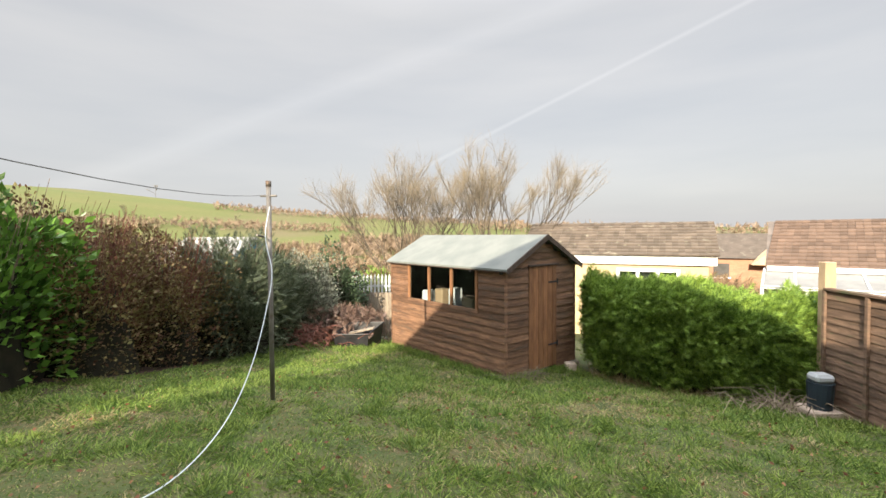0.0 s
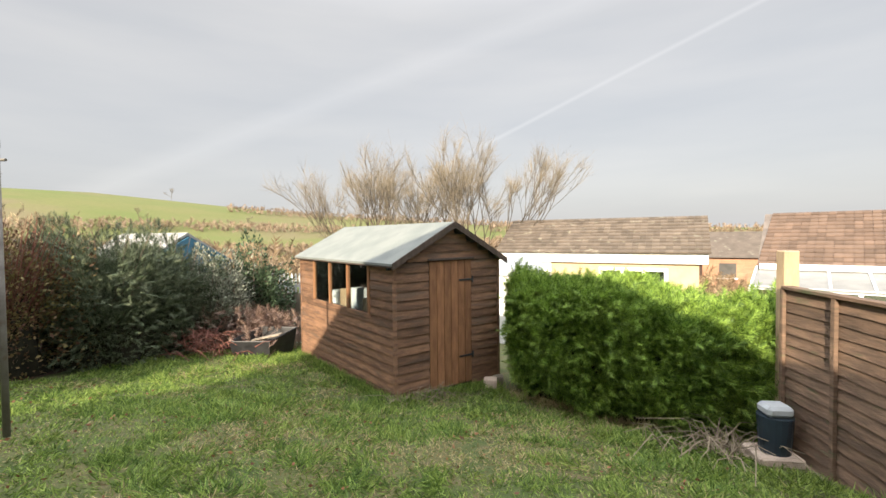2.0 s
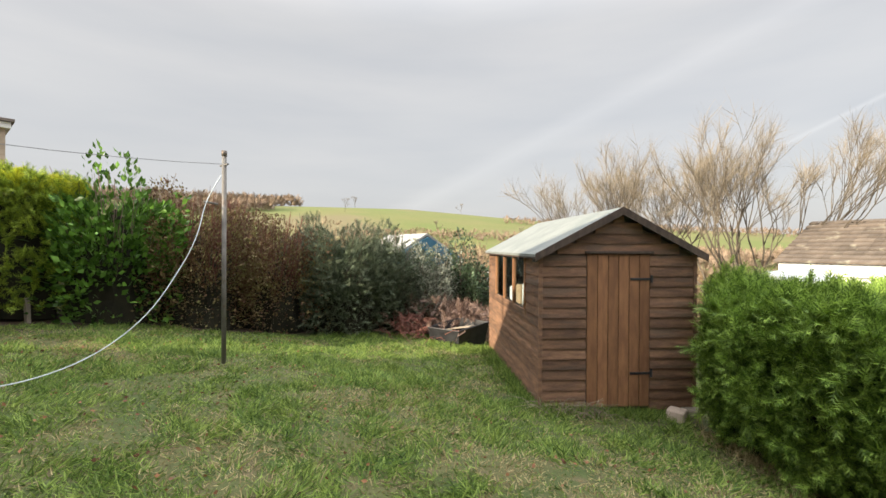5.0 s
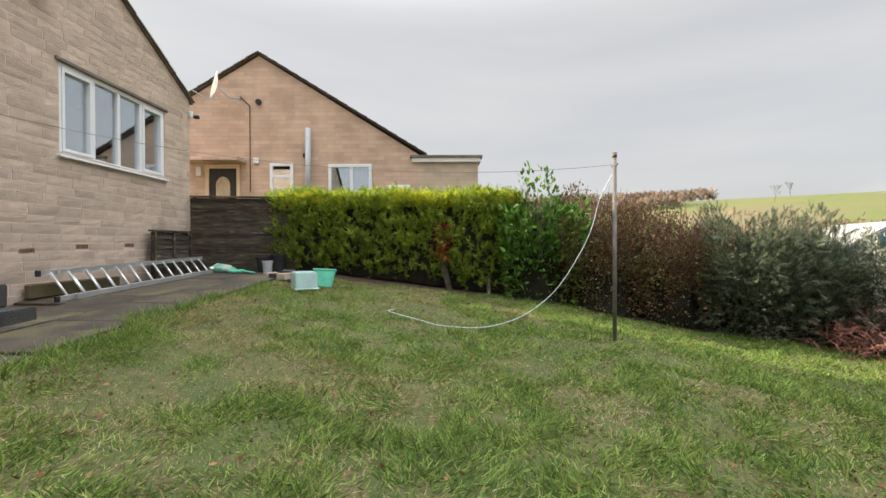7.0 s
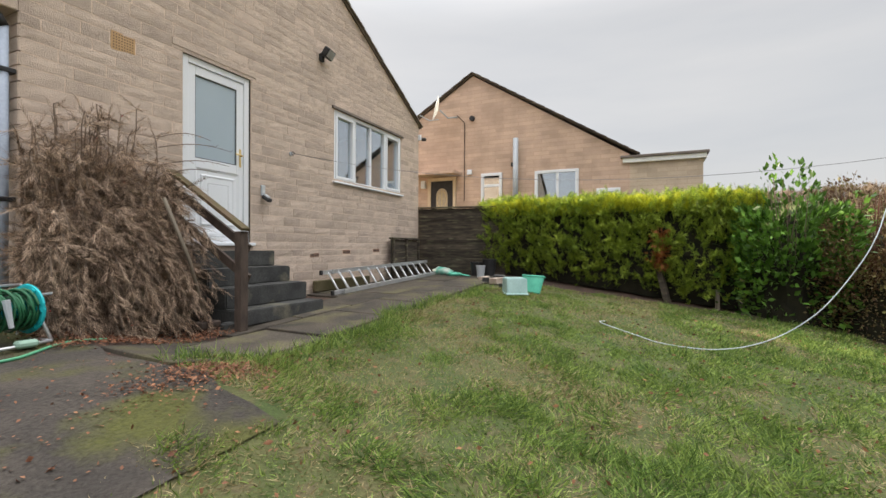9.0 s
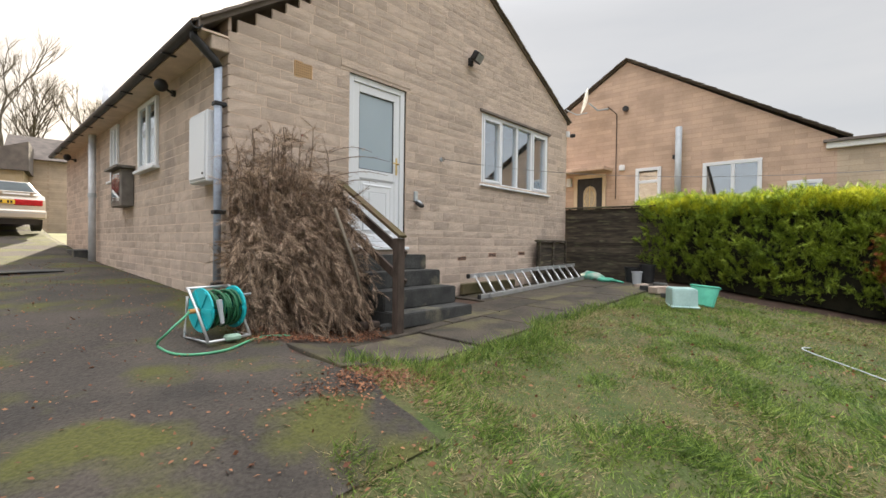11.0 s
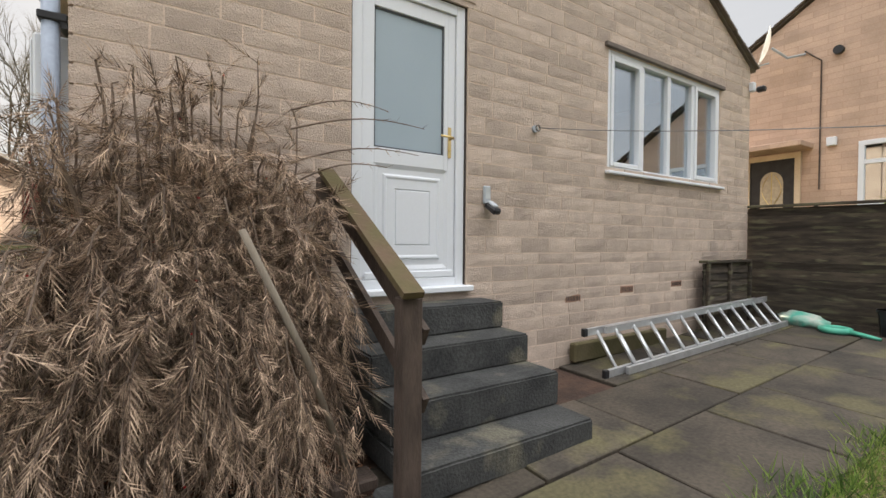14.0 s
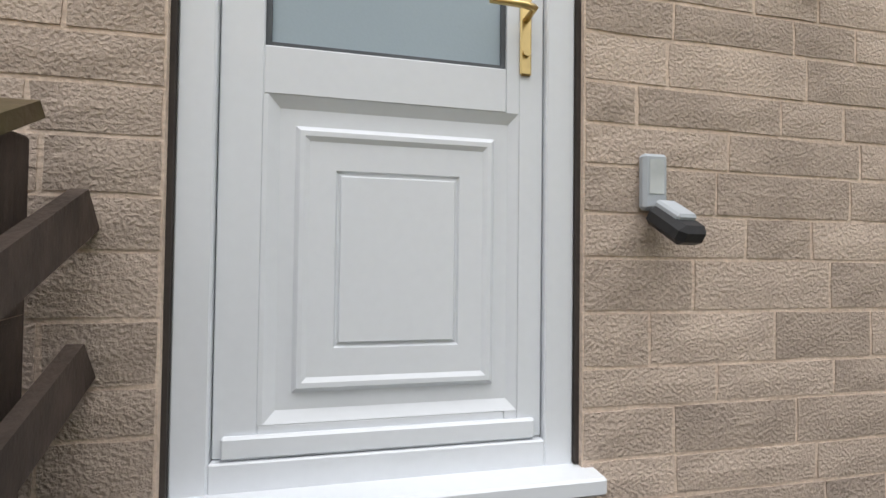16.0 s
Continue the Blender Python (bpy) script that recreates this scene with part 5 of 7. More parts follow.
# ---- paving ----
def paving():
    p = thing("paving", "mossy grey stone paving slabs along the house", "paving", kind="structure")
    rnd = random.Random(3)
    meshes = {}
    for y0, y1 in ((0.02, 0.62), (0.62, 1.24), (1.24, 2.02)):
        x = -4.7 + rnd.uniform(0, 0.3)
        end = 2.36 if y1 > 1.3 else (2.3 if y0 > 0.6 else -0.2)
        while x < end - 0.1:
            w = min(rnd.choice((0.75, 0.9, 0.92, 1.05)), end - x)
            if end - x - w < 0.3:
                w = end - x
            if y1 < 1.3 and x + w > -0.2 and x < 1.1:
                if y0 < 0.6:
                    break
            if not (y1 < 1.3 and x > 0.95 and x < 1.0):
                key = (round(w, 2), round(y1 - y0, 2))
                if key not in meshes:
                    bm = box(-w / 2 + 0.007, -(y1 - y0) / 2 + 0.007, -0.05, w / 2 - 0.007, (y1 - y0) / 2 - 0.007, 0, 0.006)
                    meshes[key] = mesh_of("slab", bm, M_SLAB)
                cx, cy = x + w / 2, (y0 + y1) / 2
                dzx = (gz(x + w, cy) - gz(x, cy)) / w
                dzy = (gz(cx, y1) - gz(cx, y0)) / (y1 - y0)
                m = Matrix.Translation((cx, cy, gz(cx, cy) + 0.028 + rnd.uniform(-0.006, 0.006))) @ Euler((math.atan(dzy) + rnd.uniform(-0.006, 0.006), -math.atan(dzx) + rnd.uniform(-0.006, 0.006), 0)).to_matrix().to_4x4()
                part("slab", meshes[key], None, p, m=m)
            x += w
    return p


paving()

# ---- lawn grass ----
def lawn_edge(x):
    return 2.05 + 0.12 * np.sin(x * 2.1) + 0.08 * np.sin(x * 5.3) + 0.35 * sstep(-2.2, -3.6, x) * 1.0


def value_noise(x, y, cell, seed):
    """Smooth random values from 0 to 1 over the plan, about one bump a cell."""
    g = np.random.default_rng(seed + 100).random((256, 256))
    u, v = x / cell + 50, y / cell + 50
    i, j = np.floor(u).astype(int), np.floor(v).astype(int)
    fu, fv = u - i, v - j
    fu, fv = fu * fu * (3 - 2 * fu), fv * fv * (3 - 2 * fv)
    i0, i1, j0, j1 = i % 256, (i + 1) % 256, j % 256, (j + 1) % 256
    return (g[i0, j0] * (1 - fu) + g[i1, j0] * fu) * (1 - fv) + (g[i0, j1] * (1 - fu) + g[i1, j1] * fu) * fv


def grass():
    rng = np.random.default_rng(21)
    n = 620000
    x = rng.uniform(-5.0, 5.6, n)
    y = 1.85 + (13.5 - 1.85) * rng.random(n) ** 1.7
    patch, clump, fleck = value_noise(x, y, 0.9, 1), value_noise(x, y, 0.26, 2), value_noise(x, y, 0.10, 3)
    tuft = 1.6 * (patch - 0.5) + 2.6 * (clump - 0.5) + 1.6 * (fleck - 0.5)
    ok = (y > lawn_edge(x) - 0.06 * rng.random(n)) & (rng.random(n) < 0.76 + 0.15 * tuft)
    ok &= ~((x > 2.3) & (y < 2.8 + 0.12 * np.sin(x * 6) + 0.1 * rng.random(n)) & (x < 5.75 - 0.75 * (y - 1)))
    left = np.interp(y, [1.8, 2.3, 5, 6.3, 8, 10.5, 11.5, 14], [-3.3, -4.1, -4.45, -4.5, -4.1, -3.4, -2.9, -2.6])
    right = np.interp(y, [1.8, 7.4, 8.6, 9.3, 10.1, 14], [4.9, 4.9, 4.4, 3.4, 2.4, 2.0])
    ok &= (x > left) & (x < right)
    sx, sy = x - 1.02, y - 9.36
    u, v = sx * 0.718 + sy * 0.696, -sx * 0.696 + sy * 0.718
    ok &= ~((u > 0.0) & (v > 0.0) & (u < 1.85) & (v < 3.3))
    x, y, tuft, patch, clump = x[ok], y[ok], tuft[ok], patch[ok], clump[ok]
    n = len(x)
    pos = np.stack([x, y, height(x, y) - 0.005], 1)
    lean = rng.normal(0, 0.75, (n, 3))
    lean[:, 0] += 2.2 * (value_noise(x, y, 0.22, 5) - 0.5)
    lean[:, 1] += 2.2 * (value_noise(x, y, 0.22, 6) - 0.5)
    lean[:, 2] = rng.uniform(0.25, 0.9, n)
    ln = (0.034 + 0.030 * rng.random(n)) * np.clip(1 + 0.55 * tuft, 0.6, 2.1) * (1 + 0.05 * (y - 2))
    dry = rng.random(n) < np.clip(0.16 + 1.5 * (0.5 - value_noise(x, y, 0.75, 7)) + 0.8 * (0.5 - clump) + 0.48 * sstep(6.0, 2.4, y) - 0.03 * (y - 5), 0.03, 0.8)
    g = thing("lawn_grass", "rough tufted green winter grass with dry patches", "grass", kind="stuff")
    wd = 0.0056 * (1 + 0.13 * (y - 2))
    part("blades", scatter("blades", BLADE, pos[~dry], lean[~dry], ln[~dry], wd[~dry], L_GRASS), None, g)
    part("dry_blades", scatter("dry_blades", BLADE, pos[dry], lean[dry] * (1, 1, 0.5), ln[dry] * 0.95, wd[dry] * 0.9, L_STRAW), None, g, "straw-coloured dead grass")
    # taller clumps round the shed and along edges
    m = 9000
    t = rng.uniform(0, 1, m)
    ex = np.where(t < 0.35, 1.02 + rng.uniform(0, 1, m) * 1.31, np.where(t < 0.75, 1.02 - rng.uniform(0, 1, m) * 2.26, rng.uniform(-2.9, 2.3, m)))
    ey = np.where(t < 0.35, 9.36 + (ex - 1.02) * 0.97 - 0.10, np.where(t < 0.75, 9.36 - (ex - 1.02) * 1.03 - 0.1, lawn_edge(ex) + 0.05))
    ex = ex + rng.normal(0, 0.06, m)
    ey = ey + rng.normal(0, 0.06, m)
    pos = np.stack([ex, ey, height(ex, ey)], 1)
    lean = rng.normal(0, 0.5, (m, 3))
    lean[:, 2] = rng.uniform(0.5, 1, m)
    part("edge_blades", scatter("edge_blades", BLADE, pos, lean, rng.uniform(0.05, 0.17, m), 0.007, L_GRASS), None, g)


grass()


def litter():
    rng = np.random.default_rng(4)
    n = 6400
    k = rng.random(n)
    x = np.where(k < 0.6, rng.uniform(1.05, 2.55, n), np.where(k < 0.8, rng.normal(2.2, 0.35, n), rng.uniform(2.3, 4.2, n)))
    y = np.where(k < 0.6, rng.uniform(0.1, 1.2, n) ** 0.8, np.where(k < 0.8, rng.normal(2.25, 0.12, n), rng.uniform(-6, 3.2, n)))
    pos = np.stack([x, y, height(x, y) + 0.022 + 0.02 * rng.random(n) * (k < 0.6)], 1)
    d = rng.normal(0, 1, (n, 3))
    d[:, 2] *= 0.35
    up = np.tile((0.0, 0.0, 1.0), (n, 1)) + rng.normal(0, 0.35, (n, 3))
    o = thing("leaf_litter", "reddish brown fallen leaves under the shrub", "leaves", kind="stuff")
    part("leaves", scatter("leaves", LEAF, pos, d, rng.uniform(0.014, 0.036, n), 0.014, L_DEAD, roll=up), None, o)
    m = 900
    x, y = rng.uniform(-3.5, 4.2, m), rng.uniform(2.3, 9, m)
    pos = np.stack([x, y, height(x, y) + 0.03], 1)
    d = rng.normal(0, 1, (m, 3))
    d[:, 2] *= 0.3
    part("lawn_leaves", scatter("lawn_leaves", LEAF, pos, d, rng.uniform(0.02, 0.05, m), 0.025, L_DEAD), None, o)


litter()

# ---- dead shrub at the corner ----
def dead_shrub():
    s = thing("dead_shrub", "brown withered drooping shrub against the house corner", "shrub")
    rng = np.random.default_rng(8)
    rr = random.Random(8)
    bm = bmesh.new()
    base = Vector((1.75, 0.32, gz(1.75, 0.32)))
    P, D, L = [], [], []
    for i in range(460):
        reach = rr.uniform(0.1, 1.0)
        side = rr.uniform(-0.6, 0.78)
        topz = rr.uniform(0.7, 2.35) * (1 - 0.42 * reach * reach) * (1 - 0.10 * abs(side))
        ex = base.x + side * (0.75 + 0.25 * reach)
        ey = 0.06 + reach * 0.85
        p0 = Vector((base.x + side * 0.6, 0.12 + rr.uniform(0, 0.2), base.z + rr.uniform(0.0, 0.7)))
        crest = Vector((base.x + side * 0.92, 0.10 + (ey - 0.10) * 0.55, base.z + topz))
        tip = Vector((ex, ey, base.z + max(0.05, topz - rr.uniform(0.15, 0.8) * (0.4 + reach))))
        pts = []
        for k in range(7):
            t = k / 6
            q = p0.lerp(crest, t).lerp(crest.lerp(tip, t), t)
            pts.append(q + Vector((rr.uniform(-1, 1), rr.uniform(0, 1), rr.uniform(-1, 1))) * 0.02)
        tube(pts, 0.009 if i % 7 else 0.016, 0.003, 4, bm)
        for k in range(1, 7):
            for _ in range((6 if k > 2 else 3) if pts[k].z < base.z + 1.6 else 3):
                q = pts[k - 1].lerp(pts[k], rr.random())
                d = (pts[k] - pts[k - 1]).normalized()
                P.append(q)
                D.append(d * 0.6 + Vector((rr.gauss(0, 0.55), rr.gauss(0.3, 0.4), rr.gauss(-0.5, 0.45))))
                L.append(rr.uniform(0.09, 0.26))
    part("branchwork", bm, M_TWIG, s)
    P, D, L = np.array([tuple(p) for p in P]), np.array([tuple(d) for d in D]), np.array(L)
    P[:, 1] = np.maximum(P[:, 1], 0.03)
    comb = spray_shape(6, 0.44, 0.023)
    part("dry_fronds", scatter("dry_fronds", comb, P, D, L, 0.02 + L * 0.24, L_BROWN), None, s, "dry brown comb-like twigs")
    # a few thin shoots reach across the door
    sh = bmesh.new()
    SP, SD_, SL = [], [], []
    for z, x1, y1 in ((1.90, 0.55, 0.35), (1.72, 0.62, 0.4), (2.0, 0.75, 0.25), (1.6, 0.9, 0.55)):
        a, b = Vector((1.35, 0.3, z - 0.1)), Vector((x1, y1, z))
        pts = [a.lerp(b, k / 6) + Vector((0, 0, 0.06 * math.sin(k / 6 * 3.1))) for k in range(7)]
        tube(pts, 0.006, 0.002, 4, sh)
        for k in range(26):
            q = pts[min(5, k // 5)].lerp(pts[min(6, k // 5 + 1)], rr.random())
            SP.append(tuple(q))
            SD_.append((-0.8, rr.gauss(0, 0.4), rr.gauss(-0.2, 0.6)))
            SL.append(rr.uniform(0.03, 0.07))
    part("long_shoot", sh, M_TWIG, s)
    part("shoot_needles", scatter("shoot_needles", BLADE, np.array(SP), np.array(SD_), np.array(SL), 0.004, L_BROWN), None, s)
    bm = bmesh.new()
    for i in range(70):
        q = P[rng.integers(len(P))]
        bmesh.ops.create_icosphere(bm, subdivisions=1, radius=0.006, matrix=Matrix.Translation((q[0], q[1] + 0.02, q[2])))
    part("berries", bm, mat("red_berry", (0.45, 0.02, 0.02), None, 0.4, 9, 0, 30), s, "small red berries")
    # a broom handle stands in it
    b = thing("broom", "old broom with bleached wooden handle leaning in the shrub", "broom")
    foot = Vector((1.2, 0.80, gz(1.2, 0.8) + 0.11))
    part("handle", tube([foot, (1.42, 0.86, 0.7), (1.68, 0.90, 1.24)], 0.016, 0.015, 8), M_GREYWOOD, b, smooth=True)
    part("head", box(1.08, 0.72, foot.z - 0.06, 1.30, 0.86, foot.z + 0.0, 0.01), M_TRIMW, b)
    part("bristles", box(1.09, 0.73, foot.z - 0.11, 1.29, 0.85, foot.z - 0.058, 0.004), M_SOIL, b)
    tagged(part("rubble_stone", box(1.02, 0.9, gz(1.06, 0.9), 1.14, 1.0, gz(1.06, 0.9) + 0.09, 0.02), M_CONC), "small broken stone beside the steps", "stone")


dead_shrub()

# ---- wall fittings ----
def fittings():
    v = thing("air_brick", "ochre terracotta air brick in the gable", "air brick")
    x0, x1, z0, z1 = VENTS[0]
    M_TERRA = mat("terracotta", (0.48, 0.31, 0.16), (0.42, 0.27, 0.14), 0.85, 9, 0.2, 50)
    part("plate", box(x0 + 0.005, -0.03, z0 + 0.004, x1 - 0.005, 0.0, z1 - 0.004, 0.003), M_TERRA, v)
    hole = mesh_of("hole", box(-0.005, -0.002, -0.005, 0.005, 0.002, 0.005), M_BLACK)
    for r in range(6):
        for c in range(8):
            part("hole", hole, None, v, m=Matrix.Translation((x0 + 0.03 + c * (x1 - x0 - 0.06) / 7, 0.0005, z0 + 0.03 + r * (z1 - z0 - 0.06) / 5)))
    for x0, x1, z0, z1 in VENTS[1:]:
        lv = thing("air_brick", "small slotted brick vent low in the wall", "air brick")
        part("plate", box(x0 + 0.004, -0.03, z0 + 0.002, x1 - 0.004, 0.0, z1 - 0.002, 0.003), mat("red_brick_vent", (0.36, 0.22, 0.16), None, 0.9, 9, 0.3, 50), lv)
        for i in range(9):
            part("slot", box(x0 + 0.02 + i * 0.021, -0.001, z0 + 0.015, x0 + 0.03 + i * 0.021, 0.002, z1 - 0.015), M_BLACK, lv)
    f = thing("floodlight", "black halogen floodlight on the gable wall", "floodlight")
    c = Vector((-1.36, 0.0, 3.78))
    part("bracket", box(c.x - 0.04, 0, c.z - 0.06, c.x + 0.04, 0.05, c.z + 0.06, 0.005), M_BLACK, f)
    m = Matrix.Translation((c.x - 0.02, 0.14, c.z + 0.05)) @ Euler((radians(-35), 0, radians(12))).to_matrix().to_4x4()
    part("housing", box(-0.11, -0.05, -0.075, 0.11, 0.05, 0.075, 0.015), M_BLACK, f, m=m)
    part("glass", box(-0.09, 0.05, -0.055, 0.09, 0.056, 0.055), mat("lamp_glass", (0.35, 0.36, 0.36), None, 0.15, 6, 0, 40), f, m=m)
    part("arm", tube([(c.x, 0.03, c.z), (c.x, 0.1, c.z + 0.03)], 0.015), M_BLACK, f)
    k = thing("key_safe", "grey key safe hanging open with black cover", "key safe")
    kx, kz = -0.215, 1.575
    part("back_plate", box(kx - 0.034, 0, kz - 0.075, kx + 0.034, 0.028, kz + 0.065, 0.008), M_GREYPL, k)
    part("recess", box(kx - 0.02, 0.027, kz - 0.035, kx + 0.02, 0.030, kz + 0.05), mat("pale_grey", (0.55, 0.58, 0.58), None, 0.5, 9, 0, 50), k)
    part("cover", box(-0.04, -0.025, -0.065, 0.04, 0.025, 0.065, 0.014), M_BLACK, k, m=Matrix.Translation((kx - 0.01, 0.08, kz - 0.115)) @ Euler((radians(58), 0, radians(6))).to_matrix().to_4x4())
    part("drawer", box(-0.028, -0.012, -0.045, 0.028, 0.015, 0.04, 0.006), M_GREYPL, k, m=Matrix.Translation((kx - 0.01, 0.075, kz - 0.085)) @ Euler((radians(58), 0, radians(6))).to_matrix().to_4x4())
    h = thing("line_hook", "small galvanised wall hook for the washing line", "hook")
    part("plate", disc((-0.73, 0.008, 2.16), (0, 1, 0), 0.03, 0.016, 12), M_GREYPL, h)
    part("eye", tube([(-0.73 + 0.025 * math.cos(a), 0.045, 2.16 + 0.025 * math.sin(a)) for a in np.linspace(0, 6.0, 9)], 0.006), M_STEEL, h)
    dp = thing("downpipe", "grey-blue plastic downpipe at the house corner", "downpipe")
    cx, cy = XL + 0.07, -0.06
    pts = [(2.60, cy, 2.90), (2.60, cy, 2.82), (cx + 0.03, cy, 2.66), (cx, cy, 2.60)]
    part("swan_neck", tube(pts, 0.042, n=12), M_BLACK, dp, "black swan-neck bend", smooth=True)
    part("pipe", tube([(cx, cy, 2.62), (cx, cy, gz(cx, cy) - 0.05)], 0.036, n=12), M_PIPE, dp, smooth=True)
    for z in (2.25, 1.2, 0.5):
        part("clip", box(cx - 0.07, cy - 0.045, z - 0.02, cx + 0.045, cy + 0.045, z + 0.02, 0.006), M_BLACK, dp)
    sp = thing("soil_pipe", "white plastic soil pipe rising beside the eave", "pipe")
    part("pipe", tube([(XL + 0.1, -6.1, 0.4), (XL + 0.1, -6.1, 2.9)], 0.06, n=14), mat("white_pipe", (0.62, 0.64, 0.68), None, 0.5, 5, 0, 40), sp, smooth=True)
    part("stack", tube([(XL - 0.1, -6.1, 2.9), (XL - 0.1, -6.1, 3.95)], 0.06, n=14), mat("white_pipe", (0.62, 0.64, 0.68), None, 0.5, 5, 0, 40), sp, smooth=True)
    part("collar", tube([(XL + 0.1, -6.1, 1.7), (XL + 0.1, -6.1, 1.78)], 0.07, n=14), M_GREYPL, sp)
    mb = thing("meter_box", "white plastic meter cabinet on the side wall", "meter box")
    part("case", box(XL, -0.60, 1.50, XL + 0.15, -0.13, 2.20, 0.012), M_UPVC, mb)
    part("door", box(XL + 0.15, -0.58, 1.53, XL + 0.162, -0.15, 2.17, 0.008), M_UPVC, mb)
    part("lock", disc((XL + 0.164, -0.19, 1.58), (1, 0, 0), 0.012, 0.01, 10), M_BLACK, mb)
    bx = thing("letter_box", "weathered glass-fronted metal box on the side wall", "box")
    part("case", box(XL, -4.2, 1.42, XL + 0.16, -3.5, 1.98, 0.01), M_STEEL, bx)
    part("lid", box(XL, -4.25, 1.98, XL + 0.24, -3.42, 2.02, 0.006), M_STEEL, bx)
    part("front", box(XL + 0.16, -4.1, 1.5, XL + 0.166, -3.6, 1.92), M_GLASSN, bx)
    for y in (-1.6, -8.6):
        c = thing("security_lamp", "black round sensor lamp under the soffit", "lamp")
        part("base", disc((XL + 0.02, y, 2.7), (1, 0, 0), 0.04, 0.04, 12), M_BLACK, c)
        part("arm", tube([(XL + 0.03, y, 2.7), (XL + 0.12, y + 0.05, 2.72)], 0.015), M_BLACK, c)
        b = bmesh.new()
        bmesh.ops.create_uvsphere(b, u_segments=14, v_segments=8, radius=0.075, matrix=Matrix.Translation((XL + 0.17, y + 0.08, 2.74)))
        part("head", b, M_BLACK, c, smooth=True)
    for y0, y1, nm in ((-3.15, -2.25, "window_2"), (-4.95, -4.45, "window_3")):
        w = thing(nm, "white plastic window in the side wall", "window", kind="structure")
        fr = bmesh.new()
        for a, b, c0, c1 in ((y0, y0 + 0.06, 1.9, 2.82), (y1 - 0.06, y1, 1.9, 2.82), ((y0 + y1) / 2 - 0.03, (y0 + y1) / 2 + 0.03, 1.96, 2.76)):
            box(XL, a, c0, XL + 0.04, b, c1, 0.004, fr)
        box(XL, y0 + 0.06, 1.9, XL + 0.04, y1 - 0.06, 1.96, 0.004, fr)
        box(XL, y0 + 0.06, 2.76, XL + 0.04, y1 - 0.06, 2.82, 0.004, fr)
        part("window_frame", fr, M_UPVC, w)
        part("window_sill", box(XL, y0 - 0.04, 1.86, XL + 0.09, y1 + 0.04, 1.9, 0.005), M_UPVC, w)
        part("pane", box(XL + 0.008, y0 + 0.05, 1.95, XL + 0.016, y1 - 0.05, 2.77), M_GLASSN, w)
        # dark sheet behind the pane imitates an unlit interior
        part("backing", box(XL + 0.001, y0 + 0.05, 1.95, XL + 0.006, y1 - 0.05, 2.77), M_UNLIT_ROOM, w)
    vb = thing("verge_lamp", "small black lamp at the roof corner", "lamp")
    part("base", box(XR - 0.02, 0.0, 3.2, XR + 0.05, 0.06, 3.32, 0.008), M_UPVC, vb)
    part("head", box(XR - 0.08, 0.06, 3.19, XR + 0.0, 0.16, 3.26, 0.015), M_BLACK, vb)


fittings()

